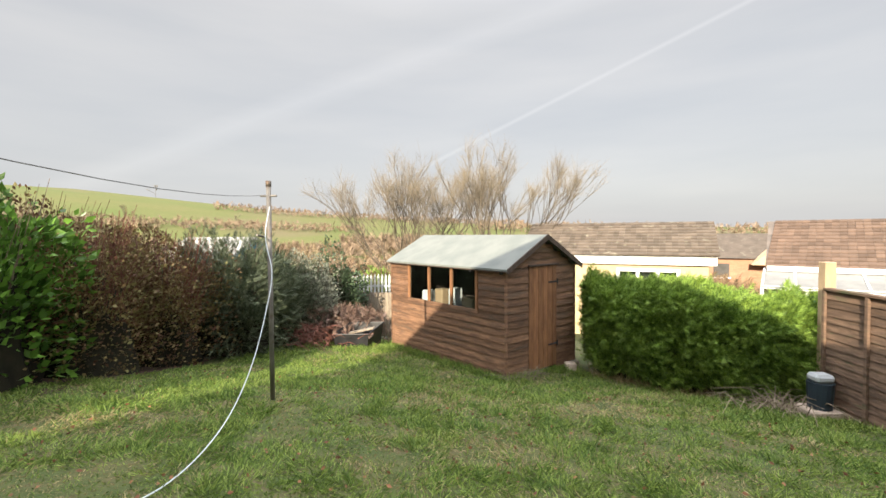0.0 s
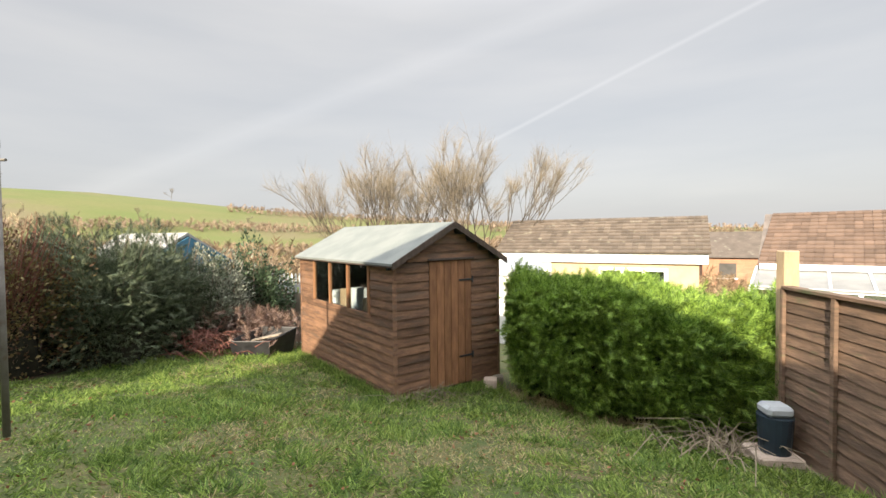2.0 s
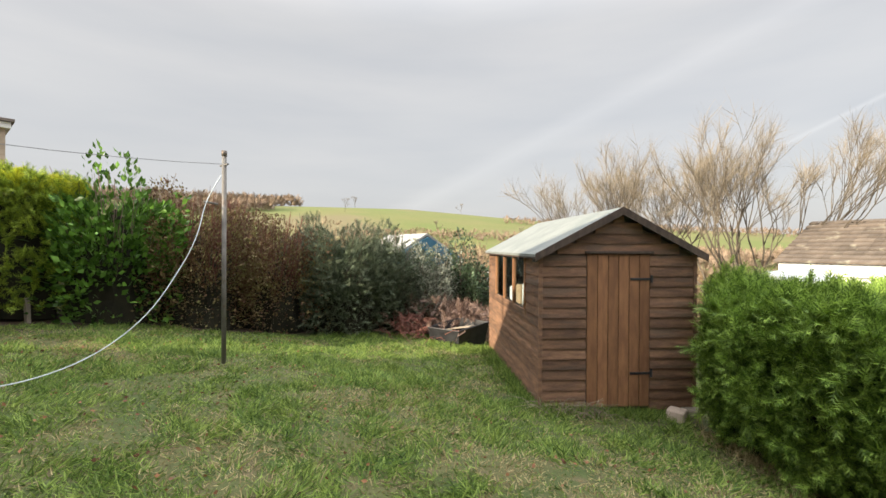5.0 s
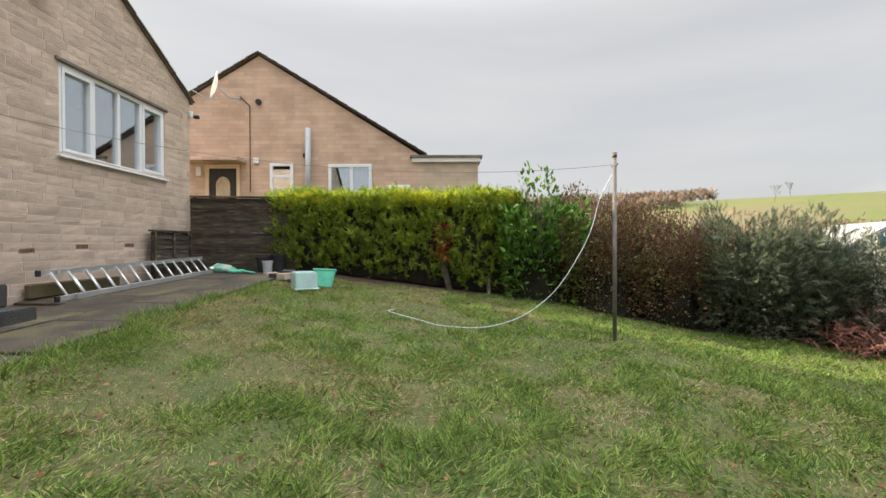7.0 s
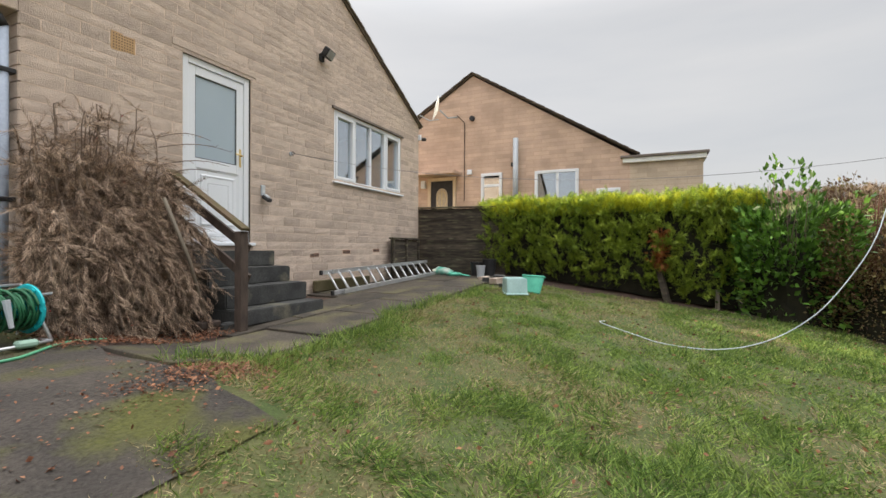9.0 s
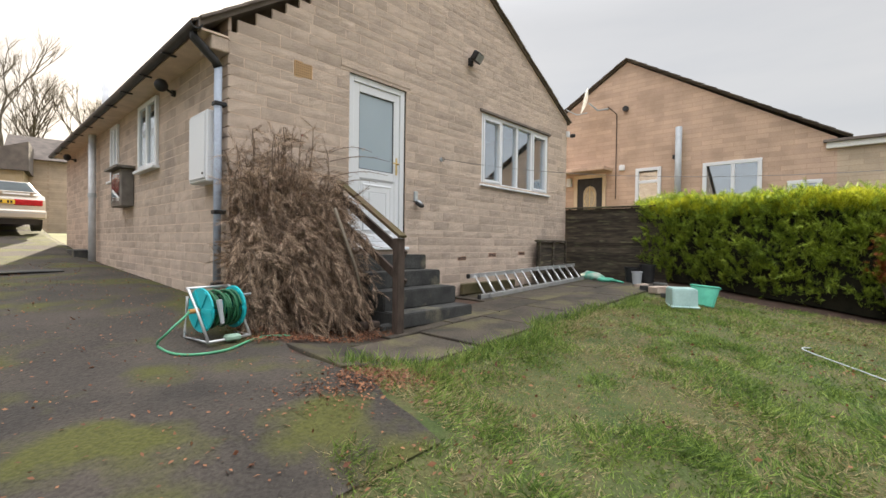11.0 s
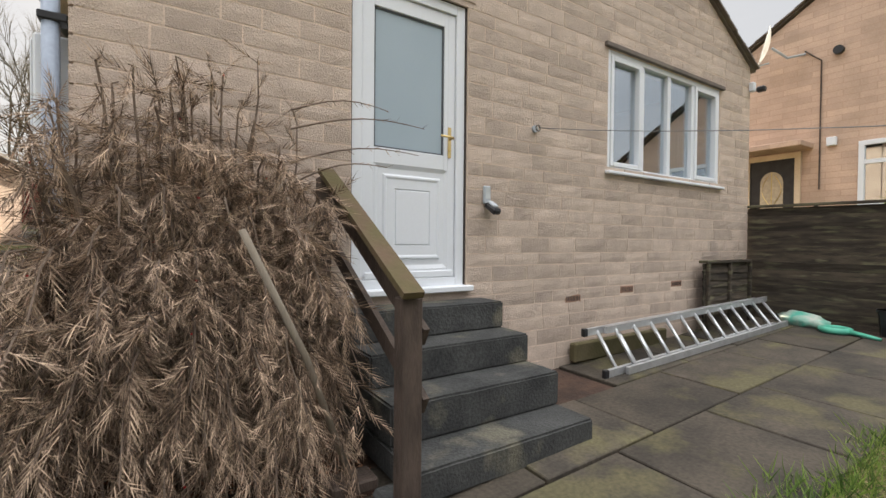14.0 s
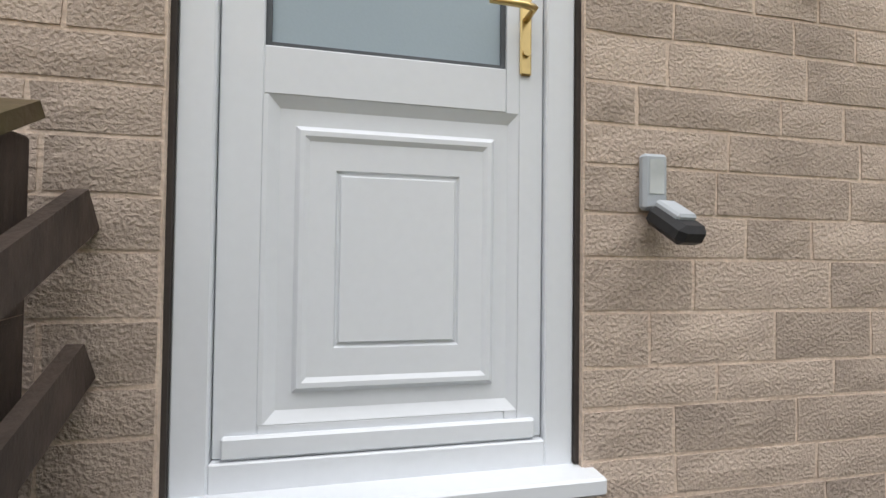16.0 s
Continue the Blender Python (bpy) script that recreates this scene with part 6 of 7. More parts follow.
# ---- hose reel ----
def hose_reel():
    r = thing("hose_reel", "turquoise hose reel with green hose on the drive", "hose reel")
    A, B = Vector((2.82, 0.83, 0)), Vector((2.56, 0.78, 0))
    g = max(gz(A.x, A.y), gz(B.x, B.y))
    A.z = B.z = g + 0.235
    ax = (B - A).normalized()
    fw = Vector((ax.y, -ax.x, 0))
    for c in (A, B):
        bm = disc(c, ax, 0.165, 0.014, 28)
        for i in range(6):
            a = i * math.pi / 3
            d = (fw * math.cos(a) + Vector((0, 0, 1)) * math.sin(a))
            beam(c + d * 0.03, c + d * 0.158, 0.03, 0.035, bm)
        tube([c + (fw * math.cos(a) + Vector((0, 0, 1)) * math.sin(a)) * 0.163 for a in np.linspace(0, 2 * math.pi, 25)[:-1]], 0.010, n=5, bm=bm, closed=True)
        part("drum_side", bm, M_TURQ, r)
    part("hub", tube([A, B], 0.055, n=14), M_TURQ, r, smooth=True)
    coil = bmesh.new()
    pts = []
    for k in range(340):
        a = k * 0.42
        t = 0.5 - 0.43 * math.cos(k * 0.055)
        rad = 0.075 + 0.075 * k / 340
        pts.append(A.lerp(B, t) + (fw * math.cos(a) + Vector((0, 0, 1)) * math.sin(a)) * rad)
    tube(pts, 0.0095, n=6, bm=coil)
    part("coiled_hose", coil, M_HOSE, r, "dark green coiled hose", smooth=True)
    fr = bmesh.new()
    for c, s in ((A - ax * 0.04, -1), (B + ax * 0.04, 1)):
        lo = g + 0.015
        tube([c + fw * 0.17 + Vector((0, 0, lo - c.z)), c + fw * 0.02, c - fw * 0.10 + Vector((0, 0, 0.15)), c - fw * 0.13 + Vector((0, 0, 0.16))], 0.011, n=8, bm=fr)
        tube([c + fw * 0.17 + Vector((0, 0, lo - c.z)), c - fw * 0.16 + Vector((0, 0, lo - c.z)), c - fw * 0.12 + Vector((0, 0, 0.1))], 0.011, n=8, bm=fr)
    tube([A - ax * 0.04 - fw * 0.13 + Vector((0, 0, 0.16)), B + ax * 0.04 - fw * 0.13 + Vector((0, 0, 0.16))], 0.011, n=8, bm=fr)
    tube([A - ax * 0.04 + fw * 0.17 + Vector((0, 0, g + 0.015 - A.z)), B + ax * 0.04 + fw * 0.17 + Vector((0, 0, g + 0.015 - A.z))], 0.011, n=8, bm=fr)
    part("frame", fr, M_ALU, r, "bent grey tube frame", smooth=True)
    part("crank", tube([B + ax * 0.03, B + ax * 0.08, B + ax * 0.08 + Vector((0, 0, 0.09)), B + ax * 0.16 + Vector((0, 0, 0.09))], 0.012), M_GREYPL, r)
    part("connector", tube([A - ax * 0.02, A - ax * 0.09], 0.018, n=10), mat("orange_plastic", (0.65, 0.33, 0.10), None, 0.5, 5, 0, 30), r, "orange hose connector")
    part("spray_gun", tube([A.lerp(B, 0.15) + fw * 0.17 + Vector((0, 0, 0.09)), A.lerp(B, 0.22) + fw * 0.19 + Vector((0, 0, -0.09))], 0.022, 0.014, 8), M_GREYPL, r)
    part("foot_clip", box(-0.06, -0.035, 0, 0.06, 0.035, 0.05, 0.015), mat("pale_green", (0.3, 0.45, 0.36), None, 0.5, 5, 0, 30), r, m=Matrix.Translation(A.lerp(B, 0.55) + fw * 0.18 + Vector((0, 0, g - A.z))))
    loop = []
    S, E2 = A - ax * 0.09, Vector((2.1, 0.93, 0))
    ctrl = [S, S - ax * 0.16 + fw * 0.02, Vector((3.10, 0.80, 0)), Vector((3.02, 1.08, 0)), Vector((2.78, 1.17, 0)), Vector((2.48, 1.02, 0)), E2]
    for i in range(len(ctrl) - 1):
        for k in range(8):
            t = k / 8
            p0, p1, p2, p3 = ctrl[max(i - 1, 0)], ctrl[i], ctrl[i + 1], ctrl[min(i + 2, len(ctrl) - 1)]
            q = 0.5 * ((2 * p1) + (p2 - p0) * t + (2 * p0 - 5 * p1 + 4 * p2 - p3) * t * t + (3 * p1 - p0 - 3 * p2 + p3) * t ** 3)
            gq = gz(q.x, q.y) + 0.022
            q.z = max(gq, S.z * (1 - (i * 8 + k) / 16) + gq * ((i * 8 + k) / 16)) if i < 2 else gq
            loop.append(q)
    part("loose_hose", tube(loop, 0.0095, n=8), mat("pale_hose", (0.10, 0.36, 0.20), (0.07, 0.27, 0.15), 0.4, 9, 0, 50), r, "paler green hose looping on the tarmac", smooth=True)


hose_reel()

# ---- ladder, panel, plank ----
def ladder_and_panel():
    l = thing("ladder", "double aluminium ladder lying on edge against the wall", "ladder")
    n0, f0 = Vector((-1.12, 0.47, gz(-1.12, 0.47) + 0.06)), Vector((-4.15, 0.50, gz(-4.1, 0.5) + 0.06))
    n1, f1 = Vector((-1.16, 0.22, 0.43)), Vector((-4.38, 0.19, 0.50))
    for k, off in enumerate((Vector((0, 0, 0)), Vector((-0.18, 0.055, 0.01)))):
        sub = part("section", beam(n0 + off, f0 + off, 0.03, 0.06), M_ALU, l)
        part("stile", beam(n1 + off, f1 + off, 0.03, 0.06), M_ALU, sub)
        for i in range(12):
            t = (i + 0.5) / 12
            part("rung", tube([(n0 + off).lerp(f0 + off, t), (n1 + off).lerp(f1 + off, t)], 0.016, n=8), M_ALU, sub, smooth=True)
    for p in (n0, n1):
        part("rubber_foot", box(p.x - 0.0, p.y - 0.02, p.z - 0.035, p.x + 0.05, p.y + 0.02, p.z + 0.035, 0.006), M_BLACK, l)
    p = lap_panel("small_fence_panel", "short dark lap panel leaning on the house wall", (-4.36, 0.10), (-3.28, 0.10), 0.19, 1.0, M_FENCED, face=1, rail_every=0.51, slat=0.10)
    k = thing("old_sleeper", "mossy old timber plank standing by the wall", "plank")
    part("plank", box(-2.6, 0.03, gz(-1.8, 0.06) + 0.02, -1.16, 0.10, gz(-1.8, 0.06) + 0.19, 0.012), mat("mossy_timber", (0.12, 0.10, 0.055), (0.085, 0.075, 0.035), 0.9, 5, 0.5, 40), k)


ladder_and_panel()

# ---- clutter by the side fence ----
def clutter():
    def ground_at(x, y, lift=0.03):
        return gz(x, y) + lift
    t = thing("storage_tub", "translucent upturned plastic tub on the lawn edge", "tub")
    m = Matrix.Translation((-2.85, 2.72, ground_at(-2.85, 2.72, 0.01))) @ Matrix.Rotation(radians(28), 4, "Z")
    bm = prism([(-0.23, 0), (0.23, 0), (0.20, 0.26), (-0.20, 0.26)], "y", -0.16, 0.16)
    bmesh.ops.bevel(bm, geom=bm.edges[:], offset=0.015, segments=2, affect="EDGES")
    part("body", bm, mat("cloudy_plastic", (0.40, 0.56, 0.54), (0.33, 0.48, 0.47), 0.35, 5, 0.1, 40), t, m=m)
    part("rim", box(-0.25, -0.18, 0.0, 0.25, 0.18, 0.025, 0.01), mat("cloudy_plastic", (0.45, 0.62, 0.6), None), t, m=m)
    c = thing("plastic_crate", "mint green plastic lid leaning behind the tub", "crate")
    part("panel", box(-0.24, -0.02, 0, 0.24, 0.02, 0.30, 0.012), M_MINT, c, m=Matrix.Translation((-3.22, 2.86, ground_at(-3.2, 2.86, 0.0))) @ Matrix.Rotation(radians(60), 4, "Z") @ Matrix.Rotation(radians(-22), 4, "X"))
    part("rim", box(-0.25, -0.03, 0.28, 0.25, 0.03, 0.31, 0.01), M_MINT, c, m=Matrix.Translation((-3.22, 2.86, ground_at(-3.2, 2.86, 0.0))) @ Matrix.Rotation(radians(60), 4, "Z") @ Matrix.Rotation(radians(-22), 4, "X"))
    rnd = random.Random(2)
    for i, (x, y, s, mt, lb) in enumerate(((-3.55, 2.2, 0.15, M_BLOCK, "broken buff stone block beside the hedge"), (-3.7, 2.0, 0.13, M_CONC, "grey broken concrete lump beside the hedge"), (-3.45, 2.45, 0.12, M_BLOCK, "broken buff stone block beside the hedge"),
                                           (-3.85, 2.15, 0.18, M_CONC, "grey broken concrete lump beside the hedge"), (-3.3, 2.42, 0.09, M_CONC, "grey broken concrete lump beside the hedge"), (-3.95, 1.8, 0.11, M_BLOCK, "broken buff stone block beside the hedge"))):
        bm = box(-s, -s * 0.6, 0, s, s * 0.6, s * 0.75, 0.01)
        for v in bm.verts:
            v.co += Vector(noise.noise_vector(v.co * 7 + Vector((i, 0, 0)))) * 0.02
        ob = part("rubble", bm, mt, m=Matrix.Translation((x, y, ground_at(x, y, 0.005))) @ Matrix.Rotation(rnd.uniform(0, 3), 4, "Z"))
        tagged(ob, lb, "rubble", "rubble by the hedge")
    w = thing("watering_can", "mint green plastic watering can lying on the paving", "watering can")
    m = Matrix.Translation((-4.35, 1.0, ground_at(-4.35, 1.0, 0.09))) @ Matrix.Rotation(radians(75), 4, "Z")
    part("ring", tube([(0.12 * math.cos(a), 0.12 * math.sin(a), -0.03) for a in np.linspace(0, 6.283, 19)[:-1]], 0.035, n=8, closed=True), M_MINT, w, m=m, smooth=True)
    part("spout", tube([(0.12, 0, -0.03), (0.3, -0.02, -0.04), (0.42, -0.03, -0.05)], 0.03, 0.015, 8), M_MINT, w, m=m, smooth=True)
    b = thing("rubble_sack", "crumpled mint and white plastic sack on the paving", "sack")
    bm = bmesh.new()
    bmesh.ops.create_icosphere(bm, subdivisions=3, radius=1)
    for v in bm.verts:
        v.co = Vector((v.co.x * 0.28, v.co.y * 0.15, max(v.co.z, -0.6) * 0.11)) * (1 + 0.35 * noise.noise(v.co * 2.5))
    part("body", bm, mat("sack", (0.5, 0.52, 0.46), (0.1, 0.42, 0.32), 0.5, 6, 0.3, 30), b, m=Matrix.Translation((-4.55, 0.62, ground_at(-4.5, 0.62, 0.07))) @ Matrix.Rotation(radians(70), 4, "Z"), smooth=True)
    for x, y, h, r, mt, lb in ((-4.55, 1.42, 0.28, 0.13, M_BLACK, "black plastic plant pot by the fence"), (-4.62, 1.68, 0.34, 0.14, M_BLACK, "black plastic plant pot by the fence"), (-4.25, 1.62, 0.24, 0.09, M_GREYPL, "pale plastic bottle beside the pots")):
        pt = thing("plant_pot" if mt is M_BLACK else "plastic_bottle", lb, "pot" if mt is M_BLACK else "bottle")
        z = ground_at(x, y)
        part("body", tube([(x, y, z), (x, y, z + h)], r * 0.8, r, 16), mt, pt, smooth=False)
        part("rim", tube([(x, y, z + h - 0.03), (x, y, z + h)], r * 1.07, r * 1.07, 16), mt, pt)
    st = thing("hedge_stake", "dark broken timber stake leaning in the hedge", "stake")
    part("post", beam((-4.66, 5.0, gz(-4.66, 5.0) - 0.05), (-4.72, 4.82, 0.55), 0.10, 0.09), M_FENCED, st)
    s2 = thing("hedge_stake", "thin grey timber stake at the hedge foot", "stake")
    part("post", beam((-4.7, 5.75, gz(-4.7, 5.75) - 0.05), (-4.72, 5.74, 0.12), 0.05, 0.05), M_GREYWOOD, s2)
    n = 260
    rng = np.random.default_rng(5)
    pos = np.stack([np.full(n, -4.66) + rng.normal(0, 0.05, n), rng.normal(4.86, 0.07, n), rng.uniform(0.45, 1.15, n)], 1)
    o = thing("dead_patch", "rust-brown dead patch of conifer foliage", "foliage", kind="stuff")
    part("fronds", scatter("fronds", SPRAY, pos, rng.normal(0, 0.5, (n, 3)) + (0.7, 0, 0.2), 0.11, 0.09, leaf_mat("rust_frond", (0.30, 0.09, 0.03), (0.38, 0.15, 0.05))), None, o)


clutter()

# ---- washing line pole ----
def washing_line():
    p = thing("washing_pole", "weathered steel washing-line pole standing in the lawn", "pole")
    x, y = -1.66, 7.015
    part("shaft", tube([(x, y, -0.75), (x, y, 1.86)], 0.025, n=14), M_STEEL, p, smooth=True)
    part("cap", tube([(x, y, 1.84), (x, y, 1.9)], 0.029, n=14), M_STEEL, p, smooth=True)
    part("cross_pin", tube([(x - 0.09, y, 1.74), (x + 0.09, y, 1.74)], 0.012, n=8), M_STEEL, p)
    part("cleat", tube([(x - 0.04, y - 0.05, 1.3), (x - 0.04, y - 0.2, 1.32)], 0.012, n=8), M_STEEL, p)
    a, b = Vector((x, y, 1.75)), Vector((-0.73, 0.05, 2.16))
    pts = [a.lerp(b, k / 14) - Vector((0, 0, 1.25 * (k / 14) * (1 - k / 14))) for k in range(15)]
    tagged(part("washing_line", tube(pts, 0.003, n=5), M_WIRE), "thin grey washing line from pole to house", "line")
    ctrl = [(-1.63, 6.97, 1.62), (-1.6, 6.8, 1.3), (-1.47, 6.66, 0.95), (-1.45, 6.5, 0.62), (-1.44, 6.2, 0.18), (-1.42, 5.8, -0.12), (-1.40, 5.35, -0.25), (-1.37, 4.85, -0.23), (-1.5, 4.55, -0.18), (-1.83, 4.14, -0.12), (-2.0, 4.2, -0.12)]
    ctrl = [Vector(c) for c in ctrl]
    out = []
    for i in range(len(ctrl) - 1):
        for k in range(6):
            t = k / 6
            p0, p1, p2, p3 = ctrl[max(i - 1, 0)], ctrl[i], ctrl[i + 1], ctrl[min(i + 2, len(ctrl) - 1)]
            out.append(0.5 * ((2 * p1) + (p2 - p0) * t + (2 * p0 - 5 * p1 + 4 * p2 - p3) * t * t + (3 * p1 - p0 - 3 * p2 + p3) * t ** 3))
    tagged(part("loose_cord", tube(out, 0.0055, n=6), M_CORD, smooth=True), "white cord hanging from the pole onto grass", "cord")


washing_line()

# ---- far corner of the garden ----
def corner_things():
    t = thing("water_trough", "black plastic tank standing open on the lawn edge", "trough")
    P = [Vector((-2.42, 11.25, 0)), Vector((-1.68, 11.3, 0)), Vector((-1.52, 12.05, 0)), Vector((-2.25, 12.05, 0))]
    zb, lip = gz(-1.9, 11.7) - 0.02, [0.0, 0.0, 0.10, 0.10]
    zs = [zb + 0.34 + l for l in lip]
    bm = bmesh.new()
    mid = sum(P, Vector()) / 4
    lo = [bm.verts.new(mid.lerp(p, 0.86) + Vector((0, 0, zb))) for p in P]
    hi = [bm.verts.new(p + Vector((0, 0, z))) for p, z in zip(P, zs)]
    hin = [bm.verts.new(mid.lerp(p, 0.93) + Vector((0, 0, z))) for p, z in zip(P, zs)]
    lin = [bm.verts.new(mid.lerp(p, 0.80) + Vector((0, 0, zb + 0.06))) for p in P]
    for k in range(4):
        j = (k + 1) % 4
        bm.faces.new((lo[k], lo[j], hi[j], hi[k]))
        bm.faces.new((hi[k], hi[j], hin[j], hin[k]))
        bm.faces.new((hin[k], hin[j], lin[j], lin[k]))
    bm.faces.new(lo)
    bm.faces.new(lin)
    bmesh.ops.recalc_face_normals(bm, faces=bm.faces)
    part("tank", bm, M_BLACK, t)
    part("rim", tube([p + Vector((0, 0, z)) for p, z in zip(P, zs)], 0.02, n=6, closed=True), M_BLACK, t)
    part("board", beam(P[0].lerp(P[3], 0.5) + Vector((0.15, 0, zs[0] - 0.05)), P[1].lerp(P[2], 0.5) + Vector((-0.05, 0, zs[2] - 0.04)), 0.2, 0.02), M_GREYWOOD, t)
    # brushwood beside the trough
    b = thing("brush_pile", "pile of cut brown and red brushwood", "brushwood")
    bm = bmesh.new()
    rr = random.Random(12)
    for i in range(220):
        x, y = rr.gauss(-2.85, 0.28), rr.gauss(11.2, 0.28)
        z = gz(x, y) + rr.uniform(0.02, 0.4)
        d = Vector((rr.gauss(0, 1), rr.gauss(0, 1), rr.gauss(0.1, 0.4))).normalized() * rr.uniform(0.15, 0.45)
        p = Vector((x, y, z))
        tube([p, p + d * 0.5 + Vector((0, 0, 0.04)), p + d], 0.008, 0.003, 4, bm)
    part("brushwood", bm, mat("red_stem", (0.17, 0.07, 0.05)), b)
    n = 2600
    rng = np.random.default_rng(31)
    x, y = rng.normal(-2.9, 0.55, n), rng.normal(12.5, 0.45, n)
    pos = np.stack([x, y, height(x, y) + rng.uniform(0, 0.75, n)], 1)
    part("dry_growth", scatter("dry_growth", SPRAY, pos, rng.normal(0, 0.5, (n, 3)) + (0, 0, 0.7), rng.uniform(0.12, 0.3, n), 0.12, leaf_mat("dry_stem", (0.16, 0.10, 0.08), (0.27, 0.19, 0.15))), None, b)
    # pale timber fence at the back with steel palisade beyond
    f = thing("back_fence", "pale weathered closeboard fence behind the shed", "fence")
    a, e = Vector((-3.3, 13.9)), Vector((0.5, 13.55))
    n = 38
    bd = mesh_of("board", box(-0.046, -0.01, 0, 0.046, 0.01, 1.15, 0.003), M_GREYWOOD)
    for i in range(n):
        q = a.lerp(e, i / n)
        part("board", bd, None, f, m=Matrix.Translation((q.x, q.y, -1.35)))
    for z in (-1.15, -0.5):
        part("rail", beam((a.x, a.y + 0.04, z), (e.x, e.y + 0.04, z), 0.04, 0.08), M_GREYWOOD, f)
    for i in range(3):
        q = a.lerp(e, 0.02 + i * 0.45)
        part("post", box(q.x - 0.05, q.y - 0.07, -1.6, q.x + 0.05, q.y - 0.012, -0.12), M_TRIMW, f)
    g = thing("palisade_fence", "grey-white steel palisade fence beyond the garden", "fence")
    pale = mesh_of("pale", prism([(-0.03, 0), (0.03, 0), (0.03, 1.85), (0, 1.93), (-0.03, 1.85)], "y", -0.005, 0.005), mat("galvanised", (0.5, 0.53, 0.54), (0.42, 0.45, 0.46), 0.5, 6, 0.1, 40, metal=0.3))
    for i in range(34):
        part("pale", pale, None, g, m=Matrix.Translation((-3.4 + i * 0.105, 14.75, -1.73)))
    part("rail", beam((-3.4, 14.79, -0.15), (0.2, 14.79, -0.15), 0.04, 0.05), M_GREYPL, g)
    # grey roof with a blue tarpaulin beyond the shrubs
    o = thing("outbuilding", "low outbuilding with pale roof and blue tarpaulin gable", "outbuilding", Matrix.Translation((-9.2, 14.9, -0.05)) @ Matrix.Rotation(radians(-18), 4, "Z"))
    part("wall", box(0, 0, -2.6, 2.9, 2.6, 0.5), M_GREYWOOD, o)
    part("roof", prism([(-0.15, 0.42), (-0.15, 0.47), (1.3, 1.32), (2.75, 0.47), (2.75, 0.42), (1.3, 1.24)], "x", -0.1, 2.85), mat("pale_sheet_roof", (0.32, 0.32, 0.30), (0.26, 0.26, 0.25), 0.8, 2, 0.2, 30), o)
    part("tarpaulin", prism([(-0.2, 0.1), (-0.2, 0.42), (1.3, 1.2), (2.8, 0.42), (2.8, 0.1)], "x", 2.86, 2.92), mat("blue_tarpaulin", (0.05, 0.16, 0.24), (0.04, 0.12, 0.19), 0.5, 3, 0.4, 20), o, "blue tarpaulin over the gable")
    w = thing("white_shed", "white boarded garden shed beside the bungalow", "shed", Matrix.Translation((1.78, 18.7, -0.5)) @ Matrix.Rotation(radians(-20), 4, "Z") @ Matrix.Scale(1.5, 4))
    part("wall", box(0, 0, -2.2, 1.0, 1.8, 0.2), M_WHITE, w)
    part("roof", prism([(-0.08, 0.2), (0.5, 0.52), (1.08, 0.2)], "y", -0.08, 1.9), M_GREYPL, w)
    # below the boundary fence
    bt = thing("water_butt", "dark plastic water butt with pale lid by fence", "water butt")
    x, y = 4.72, 8.05
    z = gz(x, y)
    part("barrel", tube([(x, y, z + 0.1), (x, y, z + 0.25), (x, y, z + 0.42)], 0.12, 0.14, 18), mat("dark_blue_plastic", (0.03, 0.045, 0.06), None, 0.4, 5, 0, 30), bt, smooth=False)
    part("lid", box(x - 0.11, y - 0.10, z + 0.42, x + 0.11, y + 0.10, z + 0.52, 0.03), M_GREYPL, bt, "pale grey plastic box lid")
    part("base_block", box(x - 0.2, y - 0.16, z - 0.03, x + 0.16, y + 0.16, z + 0.10, 0.015), M_BLOCK, bt)
    pt = thing("plant_pot", "black plastic pot tucked under the cypress hedge", "pot")
    x, y = 3.42, 9.38
    z = gz(x, y)
    part("body", tube([(x, y, z), (x, y, z + 0.2)], 0.09, 0.12, 16), M_BLACK, pt)
    part("rim", tube([(x, y, z + 0.17), (x, y, z + 0.2)], 0.13, 0.13, 16), M_BLACK, pt)
    st = thing("shed_bearer", "rough concrete blocks under the shed corner", "blocks")
    for i, (u, v) in enumerate(((1.55, -0.12), (1.75, -0.05))):
        p = SHED @ Vector((u, v, 0))
        part("block", box(p.x - 0.1, p.y - 0.09, gz(p.x, p.y) - 0.05, p.x + 0.09, p.y + 0.09, gz(p.x, p.y) + 0.13, 0.015), M_GREYWOOD if i else M_BLOCK, st)
    dg = thing("dry_bramble", "tangle of pale dead bramble canes", "bramble")
    bm = bmesh.new()
    for i in range(75):
        x, y = rr.gauss(4.3, 0.2), rr.gauss(8.2, 0.13)
        p = Vector((x, y, gz(x, y)))
        d = Vector((rr.gauss(0, 0.6), rr.gauss(0, 0.6), rr.uniform(0.1, 0.7))) * 0.45
        tube([p, p + d * 0.6 + Vector((0, 0, 0.06)), p + d + Vector((d.x * 0.4, d.y * 0.4, -0.12))], 0.006, 0.003, 4, bm)
    for i in range(90):
        u = rr.uniform(-0.1, 0.75)
        p = SHED @ Vector((u, -0.12 + rr.gauss(0, 0.05), 0))
        p.z = gz(p.x, p.y)
        d = Vector((rr.gauss(0, 0.5), rr.gauss(0, 0.5), rr.uniform(0.3, 1.0))) * 0.28
        tube([p, p + d * 0.6, p + d + Vector((d.x * 0.3, d.y * 0.3, -0.08))], 0.004, 0.002, 4, bm)
    part("canes", bm, mat("dead_cane", (0.27, 0.22, 0.16), (0.2, 0.165, 0.12), 0.9, 5, 0.1, 30), dg)
    n = 1500
    tpos = rng.uniform(0, 1, n)
    x = 2.5 + tpos * 2.1 + rng.normal(0, 0.06, n)
    y = 10.05 - tpos * 1.65 + rng.normal(0, 0.06, n)
